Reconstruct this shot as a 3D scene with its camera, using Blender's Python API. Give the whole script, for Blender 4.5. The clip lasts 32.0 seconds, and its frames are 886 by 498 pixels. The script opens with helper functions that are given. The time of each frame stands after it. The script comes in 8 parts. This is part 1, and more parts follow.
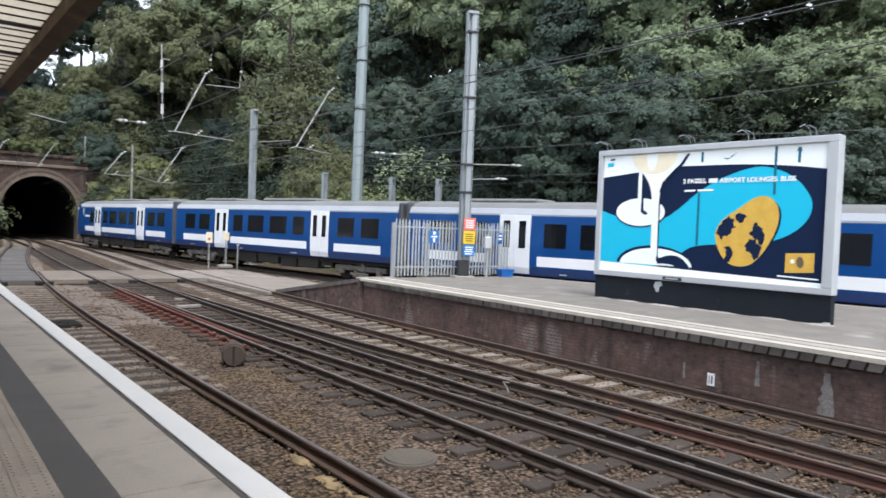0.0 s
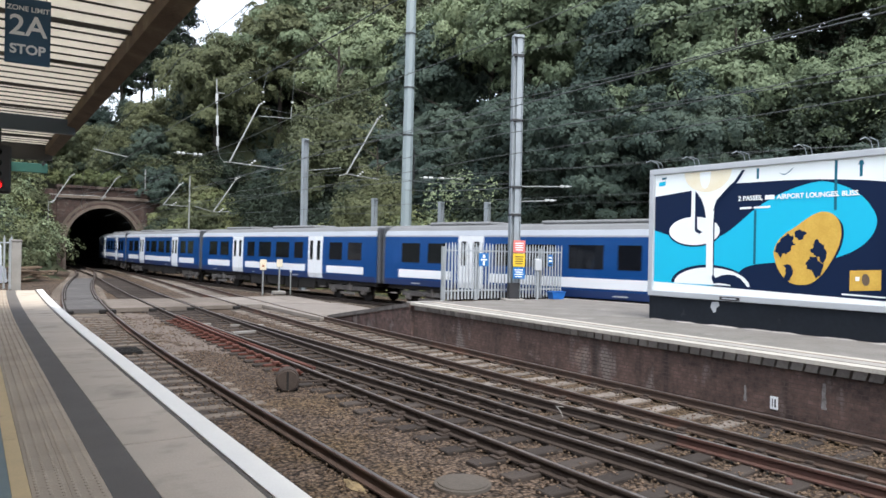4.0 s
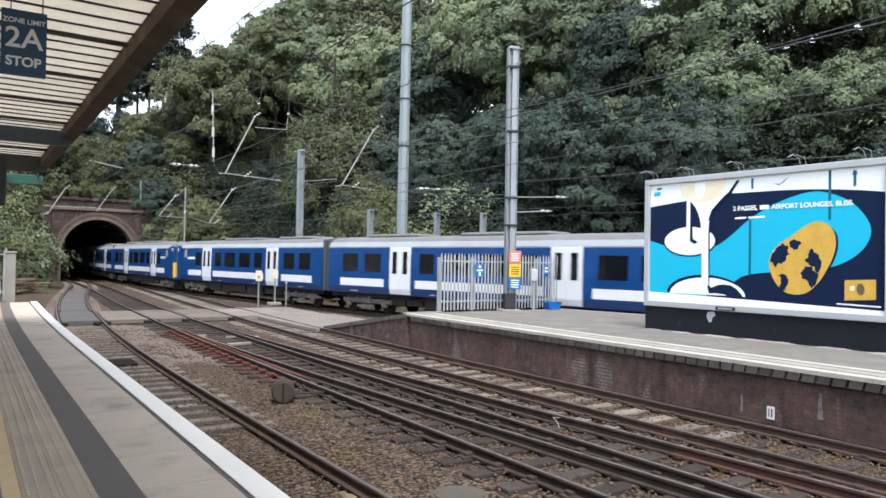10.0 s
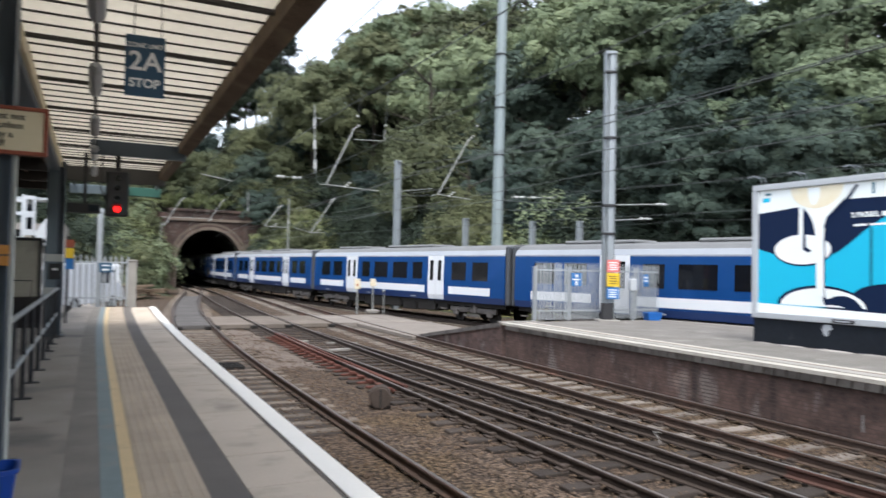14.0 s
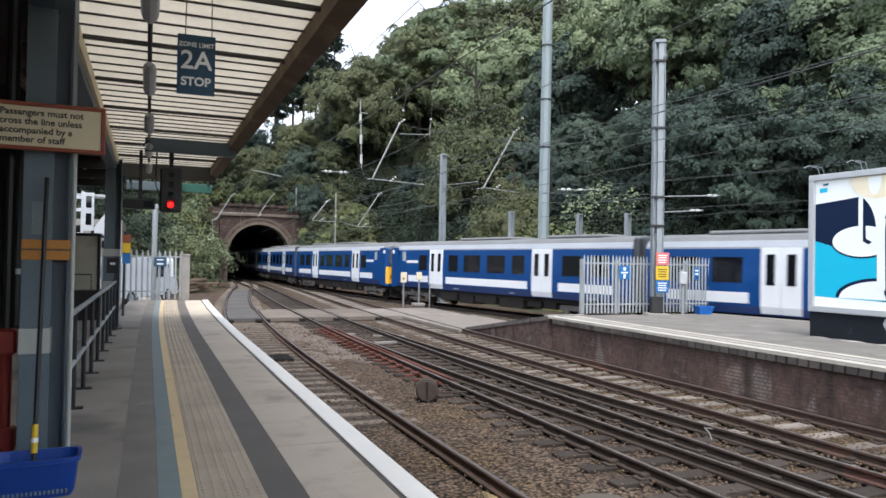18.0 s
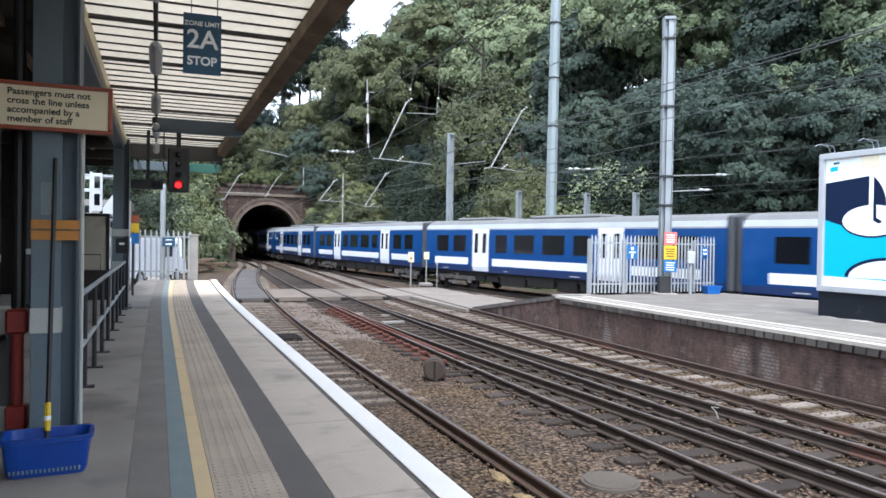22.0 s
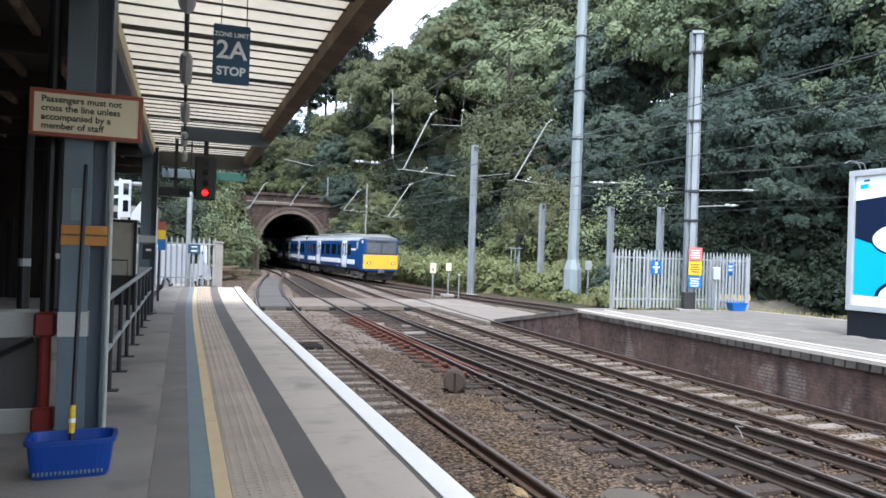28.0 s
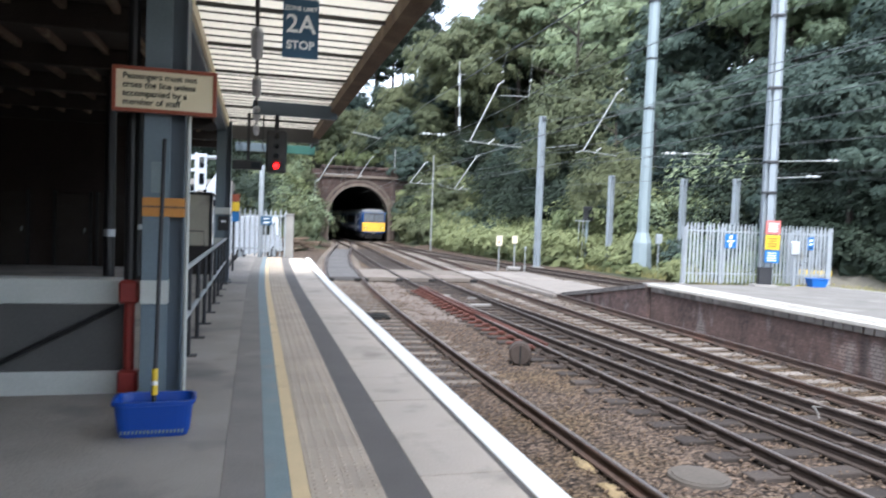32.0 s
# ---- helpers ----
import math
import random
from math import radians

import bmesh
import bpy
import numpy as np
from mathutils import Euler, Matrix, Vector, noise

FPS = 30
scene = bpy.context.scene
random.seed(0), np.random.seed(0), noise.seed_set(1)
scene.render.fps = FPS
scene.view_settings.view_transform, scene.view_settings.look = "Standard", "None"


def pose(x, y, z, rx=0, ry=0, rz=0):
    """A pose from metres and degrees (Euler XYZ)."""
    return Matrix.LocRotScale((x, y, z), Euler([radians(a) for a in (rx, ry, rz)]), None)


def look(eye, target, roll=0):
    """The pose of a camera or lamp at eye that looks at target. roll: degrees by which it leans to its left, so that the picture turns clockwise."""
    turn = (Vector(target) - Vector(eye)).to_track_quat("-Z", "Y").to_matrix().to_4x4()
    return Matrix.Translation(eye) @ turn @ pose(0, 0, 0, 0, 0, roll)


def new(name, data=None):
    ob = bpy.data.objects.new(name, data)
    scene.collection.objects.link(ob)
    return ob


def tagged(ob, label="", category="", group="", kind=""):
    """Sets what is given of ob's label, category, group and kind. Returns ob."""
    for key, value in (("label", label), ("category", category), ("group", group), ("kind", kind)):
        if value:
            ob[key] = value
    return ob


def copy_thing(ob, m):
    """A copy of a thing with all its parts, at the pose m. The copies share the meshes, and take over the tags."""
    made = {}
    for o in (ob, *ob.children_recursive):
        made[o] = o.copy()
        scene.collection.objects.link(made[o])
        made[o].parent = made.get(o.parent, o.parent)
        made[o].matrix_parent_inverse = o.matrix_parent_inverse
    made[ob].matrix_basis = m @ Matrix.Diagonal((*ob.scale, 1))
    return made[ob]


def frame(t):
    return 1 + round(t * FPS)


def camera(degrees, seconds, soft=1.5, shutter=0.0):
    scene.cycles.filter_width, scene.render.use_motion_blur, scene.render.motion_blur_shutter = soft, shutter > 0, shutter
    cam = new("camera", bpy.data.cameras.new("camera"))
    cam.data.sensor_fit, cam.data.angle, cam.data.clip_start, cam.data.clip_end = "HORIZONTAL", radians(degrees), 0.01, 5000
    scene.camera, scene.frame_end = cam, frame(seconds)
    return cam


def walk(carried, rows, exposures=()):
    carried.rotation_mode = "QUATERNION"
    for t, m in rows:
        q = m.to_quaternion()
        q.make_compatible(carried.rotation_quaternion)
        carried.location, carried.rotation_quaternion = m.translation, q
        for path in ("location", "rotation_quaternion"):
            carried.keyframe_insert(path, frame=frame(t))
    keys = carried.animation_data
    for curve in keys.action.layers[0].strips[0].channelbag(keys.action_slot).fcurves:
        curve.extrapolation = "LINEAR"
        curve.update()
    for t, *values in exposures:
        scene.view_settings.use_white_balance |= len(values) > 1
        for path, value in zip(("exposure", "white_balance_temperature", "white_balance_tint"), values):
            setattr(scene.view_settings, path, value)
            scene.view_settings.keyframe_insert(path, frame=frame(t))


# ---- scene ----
cam = camera(64.6, 32.0, soft=1.6, shutter=0.5)
# seconds, yaw, pitch, roll; the camera is held at one spot by hand
EYE = (0.0, 0.0, 1.65)
TURNS = """
0 -38.04 -1.69 -2.22
0.5 -36.10 -1.84 -1.81
1 -36.42 -1.52 -1.76
1.5 -36.56 -1.42 -1.55
2 -36.07 -1.15 -1.45
2.5 -34.93 -0.35 -1.23
3 -33.27 -0.56 -0.82
3.5 -33.68 -0.26 -0.93
5.5 -34.19 0.57 -1.29
6 -34.31 0.26 -1.23
6.5 -34.32 -0.02 -1.16
7 -35.26 0.49 -1.61
7.5 -37.54 1.16 -1.94
8 -36.70 1.10 -1.98
8.5 -36.48 1.21 -1.37
9 -36.13 1.36 -1.45
9.5 -34.93 1.58 -1.28
10 -34.33 0.99 -0.99
10.5 -36.29 0.80 -1.64
11 -35.16 0.06 -1.78
11.5 -36.01 0.34 -1.88
12 -36.59 0.69 -1.52
12.5 -36.39 0.70 -1.64
13 -36.41 0.83 -1.11
13.5 -33.05 1.30 -0.85
14 -26.56 1.56 -1.16
14.5 -21.70 2.37 -1.66
15 -22.70 2.25 -1.56
15.5 -24.35 1.56 -2.03
17.5 -23.52 1.18 -0.73
18 -22.82 0.95 -1.00
18.5 -22.22 1.04 -0.63
19 -21.85 0.89 -0.47
19.5 -21.62 -0.13 -0.25
20 -22.08 -0.60 -0.14
20.5 -23.15 -0.37 -0.79
21 -21.87 -0.95 -0.59
21.5 -23.06 -0.80 -0.65
22 -22.22 -0.71 -0.94
22.5 -22.28 -0.78 -0.80
23 -21.74 -0.97 -0.83
23.5 -21.35 -0.88 -0.66
24 -21.16 -0.92 -1.15
24.5 -21.35 -0.51 -1.09
25 -21.38 -0.19 -1.24
25.5 -20.80 0.24 -0.88
27.5 -19.68 0.06 -2.06
28 -20.39 0.18 -1.92
28.5 -20.15 0.63 -1.19
29 -19.98 0.34 -1.65
29.5 -19.71 0.22 -1.71
30 -17.59 -0.55 -1.77
30.5 -18.94 0.41 -1.97
31 -17.90 1.26 -2.12
31.5 -18.04 0.73 -1.80
32 -14.98 -2.27 -2.12
"""
PATH = []
for line in TURNS.split("\n"):
    if line:
        t, yaw, pitch, roll = [float(a) for a in line.split()]
        PATH.append((t, pose(*EYE, 90 + pitch, roll, yaw)))
walk(cam, PATH, [(0, 1.42, 6500, 10), (9, 1.5, 6500, 10), (13, 1.5, 6500, 10), (15, 1.4, 6550, 10), (18, 1.4, 6450, 10), (19, 1.83, 6150, 10), (21, 1.81, 6100, 10), (25, 1.74, 6100, 10), (28, 1.8, 6100, 10), (29.5, 1.88, 6050, 10), (31, 2.2, 6000, 10), (32, 2.1, 6000, 10)])

# ---- light: a bright overcast sky ----
world = bpy.data.worlds.new("overcast_sky")
scene.world = world
world.use_nodes = True
wn, wl = world.node_tree.nodes, world.node_tree.links
SUN_EL, SUN_ROT = radians(60), radians(203)
sky = wn.new("ShaderNodeTexSky")
sky.sky_type, sky.sun_disc, sky.sun_elevation, sky.sun_rotation = "NISHITA", False, SUN_EL, SUN_ROT
grey = wn.new("ShaderNodeHueSaturation")
grey.inputs["Saturation"].default_value = 0.42
wl.new(sky.outputs[0], grey.inputs["Color"])
wl.new(grey.outputs[0], wn["Background"].inputs["Color"])
wn["Background"].inputs["Strength"].default_value = 0.172
sun_data = bpy.data.lights.new("sun", "SUN")
sun_data.energy, sun_data.angle, sun_data.color = 1.6, radians(28), (1.0, 0.98, 0.95)
sun = new("sun", sun_data)
sun.matrix_world = look((0, 0, 40), (0 - 40 * math.sin(SUN_ROT) / math.tan(SUN_EL), 0 - 40 * math.cos(SUN_ROT) / math.tan(SUN_EL), 0))

# ---- materials ----
def mat(name, color, rough=0.7, metal=0.0, second=None, scale=3.0, amount=0.6, fine=40.0, bump=0.15, bump_scale=60.0,
        stain=None, stain_scale=0.5, stain_at=0.55, by_object=0.0, by_island=0.0, spec=0.5):
    """A worn surface: two colours mixed by broad and fine noise, stains with soft edges, grain as relief."""
    m = bpy.data.materials.new(name)
    m.use_nodes = True
    n, l = m.node_tree.nodes, m.node_tree.links
    p = n["Principled BSDF"]
    p.inputs["Roughness"].default_value, p.inputs["Metallic"].default_value = rough, metal
    p.inputs["Specular IOR Level"].default_value = spec * (0.4 if rough > 0.8 else 1)
    geo = n.new("ShaderNodeNewGeometry")
    second = second or [c * 0.6 for c in color]

    def noise_node(s, detail=5.0, source=None):
        t = n.new("ShaderNodeTexNoise")
        t.inputs["Scale"].default_value, t.inputs["Detail"].default_value = s, detail
        l.new(source or geo.outputs["Position"], t.inputs["Vector"])
        return t

    def ramp(source, a, b):
        r = n.new("ShaderNodeMapRange")
        r.inputs["From Min"].default_value, r.inputs["From Max"].default_value = a, b
        l.new(source, r.inputs["Value"])
        return r.outputs[0]

    def mix(fac, a, b, kind="MIX"):
        x = n.new("ShaderNodeMix")
        x.data_type, x.blend_type = "RGBA", kind
        for key, value in (("Factor", fac), ("A", a), ("B", b)):
            socket = [i for i in x.inputs if i.name == key and (key == "Factor" and i.type == "VALUE" or i.type == "RGBA")][0]
            if isinstance(value, (int, float)):
                socket.default_value = value
            elif isinstance(value, (tuple, list)):
                socket.default_value = (*value, 1)
            else:
                l.new(value, socket)
        return [o for o in x.outputs if o.type == "RGBA"][0]

    broad = noise_node(scale)
    small = noise_node(fine, 3.0)
    both = n.new("ShaderNodeMath")
    both.operation = "MULTIPLY_ADD"
    l.new(small.outputs[0], both.inputs[0])
    both.inputs[1].default_value = 0.5
    half = n.new("ShaderNodeMath")
    half.operation = "MULTIPLY"
    l.new(broad.outputs[0], half.inputs[0])
    half.inputs[1].default_value = 0.5
    l.new(half.outputs[0], both.inputs[2])
    span = 0.28 / max(amount, 0.05)
    col = mix(ramp(both.outputs[0], 0.5 - span / 2, 0.5 + span / 2), second, color)
    if stain:
        s = noise_node(stain_scale, 6.0)
        col = mix(ramp(s.outputs[0], stain_at, stain_at + 0.16), col, stain)
    for amount_by, key in ((by_object, "object"), (by_island, "island")):
        if amount_by:
            if key == "object":
                r = n.new("ShaderNodeObjectInfo").outputs["Random"]
            else:
                r = geo.outputs["Random Per Island"]
            hsv = n.new("ShaderNodeHueSaturation")
            v = n.new("ShaderNodeMapRange")
            v.inputs["To Min"].default_value, v.inputs["To Max"].default_value = 1 - amount_by, 1 + amount_by
            l.new(r, v.inputs["Value"])
            l.new(v.outputs[0], hsv.inputs["Value"])
            l.new(col, hsv.inputs["Color"])
            col = hsv.outputs[0]
    l.new(col, p.inputs["Base Color"])
    if bump:
        b = n.new("ShaderNodeBump")
        b.inputs["Strength"].default_value, b.inputs["Distance"].default_value = bump, 0.02
        t = noise_node(bump_scale, 4.0)
        l.new(t.outputs[0], b.inputs["Height"])
        l.new(b.outputs[0], p.inputs["Normal"])
    return m


def leaf_mat(name, a, b, c, through_it=0.12, gloss=0.12):
    """Leaves: every tree its own green, broad drifts of tone through the wood, each leaf a little different, some light passing through."""
    m = bpy.data.materials.new(name)
    m.use_nodes = True
    n, l = m.node_tree.nodes, m.node_tree.links
    p, out = n["Principled BSDF"], n["Material Output"]
    p.inputs["Roughness"].default_value, p.inputs["Specular IOR Level"].default_value = 0.55, gloss
    geo, info = n.new("ShaderNodeNewGeometry"), n.new("ShaderNodeObjectInfo")
    t = n.new("ShaderNodeTexNoise")
    t.inputs["Scale"].default_value, t.inputs["Detail"].default_value = 0.3, 3.0
    l.new(geo.outputs["Position"], t.inputs["Vector"])
    total = None
    for source, weight in ((info.outputs["Random"], 0.5), (t.outputs[0], 0.55), (geo.outputs["Random Per Island"], 0.22)):
        k = n.new("ShaderNodeMath")
        k.operation = "MULTIPLY_ADD"
        l.new(source, k.inputs[0])
        k.inputs[1].default_value = weight
        if total:
            l.new(total, k.inputs[2])
        else:
            k.inputs[2].default_value = -0.12
        total = k.outputs[0]
    r = n.new("ShaderNodeValToRGB")
    r.color_ramp.elements[0].position, r.color_ramp.elements[0].color = 0.12, (*a, 1)
    r.color_ramp.elements[1].position, r.color_ramp.elements[1].color = 0.92, (*c, 1)
    e = r.color_ramp.elements.new(0.5)
    e.color = (*b, 1)
    l.new(total, r.inputs[0])
    l.new(r.outputs[0], p.inputs["Base Color"])
    tr = n.new("ShaderNodeBsdfTranslucent")
    l.new(r.outputs[0], tr.inputs["Color"])
    mx = n.new("ShaderNodeMixShader")
    mx.inputs[0].default_value = through_it
    l.new(p.outputs[0], mx.inputs[1])
    l.new(tr.outputs[0], mx.inputs[2])
    l.new(mx.outputs[0], out.inputs["Surface"])
    return m


def glow(name, color, strength):
    m = bpy.data.materials.new(name)
    m.use_nodes = True
    p = m.node_tree.nodes["Principled BSDF"]
    p.inputs["Base Color"].default_value = (*color, 1)
    p.inputs["Emission Color"].default_value = (*color, 1)
    p.inputs["Emission Strength"].default_value = strength
    return m


M_BALLAST = mat("ballast", (0.151, 0.109, 0.078), 0.95, second=(0.062, 0.044, 0.033), scale=1.2, fine=26, bump=0.9, bump_scale=22, stain=(0.125, 0.085, 0.046), stain_scale=0.35, stain_at=0.53)
M_STONE = mat("ballast_stone", (0.165, 0.116, 0.084), 0.95, second=(0.062, 0.045, 0.032), scale=2, fine=30, bump=0.3, by_island=0.35, stain=(0.131, 0.090, 0.055), stain_scale=0.45, stain_at=0.54)
M_DUST = mat("dusty_bare_ground", (0.173, 0.155, 0.126), 0.95, second=(0.094, 0.086, 0.065), scale=0.8, fine=10, bump=0.4, bump_scale=14, stain=(0.072, 0.076, 0.036), stain_scale=0.5, stain_at=0.54)
M_SAND = mat("ochre_sand", (0.29, 0.215, 0.115), 0.95, second=(0.15, 0.115, 0.07), scale=6, amount=0.9, fine=30, bump=0.5, bump_scale=60)
M_GAP_SHADE = mat("sleeper_gap_shade", (0.062, 0.050, 0.042), 0.95, second=(0.032, 0.026, 0.022), scale=3, fine=25, bump=0.6, bump_scale=25)
M_PALE_DUST = mat("pale_trodden_dust", (0.158, 0.128, 0.107), 0.95, second=(0.085, 0.068, 0.057), scale=5, amount=0.95, fine=22, bump=0.7, bump_scale=24)
M_EARTH = mat("earth", (0.045, 0.052, 0.026), 0.95, second=(0.025, 0.028, 0.016), scale=0.6, fine=8, bump=0.6, bump_scale=12)
M_RAIL = mat("rusty_rail", (0.085, 0.058, 0.045), 0.85, 0.0, second=(0.05, 0.036, 0.029), scale=4, bump=0.2, stain=(0.115, 0.064, 0.047), stain_scale=0.6, stain_at=0.56)
M_RAIL_DULL = mat("dark_rail", (0.066, 0.050, 0.041), 0.85, 0.0, second=(0.034, 0.026, 0.022), scale=4, bump=0.2)
M_RAIL_TOP = mat("worn_rail_head", (0.30, 0.27, 0.25), 0.38, 0.9, second=(0.18, 0.15, 0.13), scale=6, bump=0.05)
M_RAIL_TOPD = mat("dull_rail_head", (0.32, 0.28, 0.25), 0.42, 0.8, second=(0.12, 0.10, 0.09), scale=6, bump=0.05)
M_RUST_RAIL = mat("rust_brown_rail", (0.105, 0.052, 0.041), 0.9, 0.0, second=(0.055, 0.036, 0.030), scale=3, bump=0.3)
M_RED_RAIL = mat("red_rusted_rail", (0.128, 0.050, 0.037), 0.9, 0.0, second=(0.06, 0.026, 0.02), scale=5, bump=0.3)
M_SLEEPER_DARK = mat("dirty_dark_sleeper", (0.056, 0.045, 0.038), 0.92, second=(0.028, 0.023, 0.02), scale=5, fine=60, bump=0.5, bump_scale=40, by_object=0.3)
M_SLEEPER = mat("weathered_sleeper", (0.190, 0.159, 0.129), 0.9, second=(0.084, 0.069, 0.057), scale=5, fine=60, bump=0.5, bump_scale=40, by_object=0.25)
M_SLEEPER_PALE = mat("pale_sleeper", (0.217, 0.188, 0.161), 0.9, second=(0.091, 0.078, 0.068), scale=4, fine=50, bump=0.4, by_object=0.25)
M_ASPHALT = mat("platform_asphalt", (0.329, 0.296, 0.259), 0.85, second=(0.183, 0.165, 0.144), scale=0.8, amount=0.8, fine=90, bump=0.2, bump_scale=150, stain=(0.140, 0.129, 0.120), stain_scale=0.9, stain_at=0.54)
M_ISLE_ASPHALT = mat("pale_island_asphalt", (0.195, 0.182, 0.165), 0.85, second=(0.115, 0.107, 0.096), scale=1.3, amount=0.8, fine=60, bump=0.2, bump_scale=120, stain=(0.26, 0.245, 0.22), stain_scale=1.2, stain_at=0.6)
M_RAMP_EDGE = mat("sooty_ramp_stone", (0.17, 0.155, 0.145), 0.9, second=(0.05, 0.045, 0.043), scale=2.5, fine=18, bump=0.4, stain=(0.03, 0.028, 0.027), stain_scale=1.6, stain_at=0.55)
M_CORBEL = mat("grimy_corbel_stone", (0.317, 0.299, 0.282), 0.9, second=(0.176, 0.163, 0.150), scale=2, fine=20, bump=0.2, by_object=0.3)
M_ASPHALT_DARK = mat("dark_patched_asphalt", (0.247, 0.223, 0.198), 0.9, second=(0.149, 0.136, 0.120), scale=2.5, fine=70, bump=0.25, bump_scale=140, stain=(0.287, 0.270, 0.247), stain_scale=1.1, stain_at=0.6)
M_DARKBAND = mat("dark_paving_band", (0.163, 0.147, 0.132), 0.85, second=(0.113, 0.101, 0.092), scale=1.5, fine=80, bump=0.2, bump_scale=150)
M_SLAB = mat("concrete_slab", (0.541, 0.463, 0.376), 0.85, second=(0.413, 0.353, 0.286), scale=1.6, fine=60, bump=0.15, by_object=0.06, stain=(0.324, 0.276, 0.223), stain_scale=1.7, stain_at=0.55)
M_TACTILE = mat("tactile_paving", (0.483, 0.402, 0.313), 0.85, second=(0.333, 0.276, 0.215), scale=1.5, fine=70, bump=0.3, by_object=0.06)
M_WHITE_LINE = mat("white_edge_paint", (0.86, 0.83, 0.765), 0.7, second=(0.75, 0.72, 0.66), scale=3, amount=0.4, fine=50, stain=(0.45, 0.43, 0.39), stain_scale=2.5, stain_at=0.66)
M_CREAM_EDGE = mat("worn_cream_edge", (0.47, 0.44, 0.38), 0.8, second=(0.31, 0.29, 0.25), scale=2.0, amount=0.7, fine=40, stain=(0.25, 0.235, 0.21), stain_scale=1.6, stain_at=0.6)
M_YELLOW_LINE = mat("yellow_line_paint", (0.660, 0.490, 0.270), 0.75, second=(0.520, 0.400, 0.230), scale=4, fine=50, stain=(0.3, 0.22, 0.13), stain_scale=2.0, stain_at=0.62)
M_BLUEGREY_LINE = mat("blue_grey_strip", (0.20, 0.25, 0.255), 0.75, second=(0.14, 0.175, 0.18), scale=4, fine=50, stain=(0.2, 0.21, 0.2), stain_scale=2.0)
M_COPING = mat("coping_stone", (0.30, 0.285, 0.26), 0.85, second=(0.19, 0.18, 0.165), scale=2, fine=40, bump=0.25, by_object=0.12)
M_PLATFORM_WALL = mat("sooty_brick_wall", (0.20, 0.125, 0.108), 0.9, second=(0.062, 0.048, 0.046), scale=1.3, amount=0.95, fine=8, bump=0.5, bump_scale=22, stain=(0.34, 0.30, 0.28), stain_scale=2.1, stain_at=0.63)
M_WALL_BRICK = mat("sooty_platform_brick", (0.159, 0.103, 0.086), 0.9, second=(0.055, 0.040, 0.036), scale=1.1, amount=0.95, fine=9, bump=0.5, bump_scale=30, by_object=0.08, by_island=0.08, stain=(0.318, 0.247, 0.212), stain_scale=1.2, stain_at=0.60)
M_MORTAR = mat("sooty_mortar", (0.130, 0.093, 0.080), 0.95, second=(0.052, 0.041, 0.037), scale=1.1, fine=30, bump=0.3)
M_LIME = mat("lime_stain", (0.259, 0.248, 0.238), 0.9, second=(0.122, 0.108, 0.101), scale=6, amount=0.9, fine=22, bump=0.2)
M_BRICK = mat("old_red_brick", (0.078, 0.048, 0.039), 0.9, second=(0.032, 0.022, 0.019), scale=1.9, amount=0.95, fine=7, bump=0.5, bump_scale=9, by_object=0.3, stain=(0.17, 0.145, 0.125), stain_scale=0.9, stain_at=0.58)
M_BRICK_PALE = mat("pale_arch_brick", (0.145, 0.115, 0.092), 0.9, second=(0.065, 0.051, 0.042), scale=1.0, fine=9, bump=0.3, by_object=0.2)
M_TUNNEL = mat("bore_gloom_black", (0.008, 0.007, 0.007), 0.95, bump=0.2)
M_GALV = mat("galvanised_steel", (0.36, 0.385, 0.40), 0.55, 0.3, second=(0.26, 0.28, 0.29), scale=1.5, amount=0.6, fine=30, bump=0.05, stain=(0.24, 0.225, 0.18), stain_scale=2.2, stain_at=0.6)
M_MAST = mat("weathered_mast_steel", (0.27, 0.30, 0.32), 0.55, 0.25, second=(0.18, 0.20, 0.215), scale=1.2, amount=0.5, fine=25, bump=0.06)
M_MAST_PALE = mat("pale_painted_mast", (0.23, 0.275, 0.285), 0.55, 0.1, second=(0.165, 0.20, 0.21), scale=0.8, amount=0.4, fine=25, bump=0.04)
M_DARK_STEEL = mat("dark_steel", (0.035, 0.035, 0.038), 0.6, 0.4, bump=0.1)
M_WIRE = mat("overhead_wire", (0.10, 0.11, 0.11), 0.6, 0.4, bump=0.0)
M_INSULATOR = mat("white_insulator", (0.46, 0.47, 0.46), 0.4, bump=0.0)
M_TUBE = mat("pale_tube_steel", (0.29, 0.30, 0.29), 0.5, 0.3, bump=0.0)
M_BLUE = mat("train_blue_paint", (0.002, 0.046, 0.175), 0.35, spec=0.22, second=(0.002, 0.038, 0.148), scale=0.7, amount=0.3, fine=8, bump=0.0, stain=(0.008, 0.053, 0.19), stain_scale=0.6)
M_BLUE_DEEP = mat("train_skirt_blue", (0.005, 0.027, 0.115), 0.45, second=(0.005, 0.022, 0.09), scale=0.8, bump=0.0)
M_TRAIN_WHITE = mat("train_white_paint", (0.66, 0.68, 0.71), 0.4, second=(0.58, 0.60, 0.62), scale=1.5, amount=0.3, bump=0.0)
M_TRAIN_ROOF = mat("train_roof_grey", (0.165, 0.170, 0.172), 0.75, second=(0.11, 0.113, 0.115), scale=0.8, fine=12, bump=0.1)
M_TRAIN_ROOFEDGE = mat("train_cantrail_grey", (0.32, 0.345, 0.38), 0.5, second=(0.25, 0.27, 0.30), scale=0.8, bump=0.0)
M_TRAIN_GLASS = mat("train_window_glass", (0.008, 0.009, 0.012), 0.08, second=(0.004, 0.005, 0.007), scale=0.8, bump=0.0)
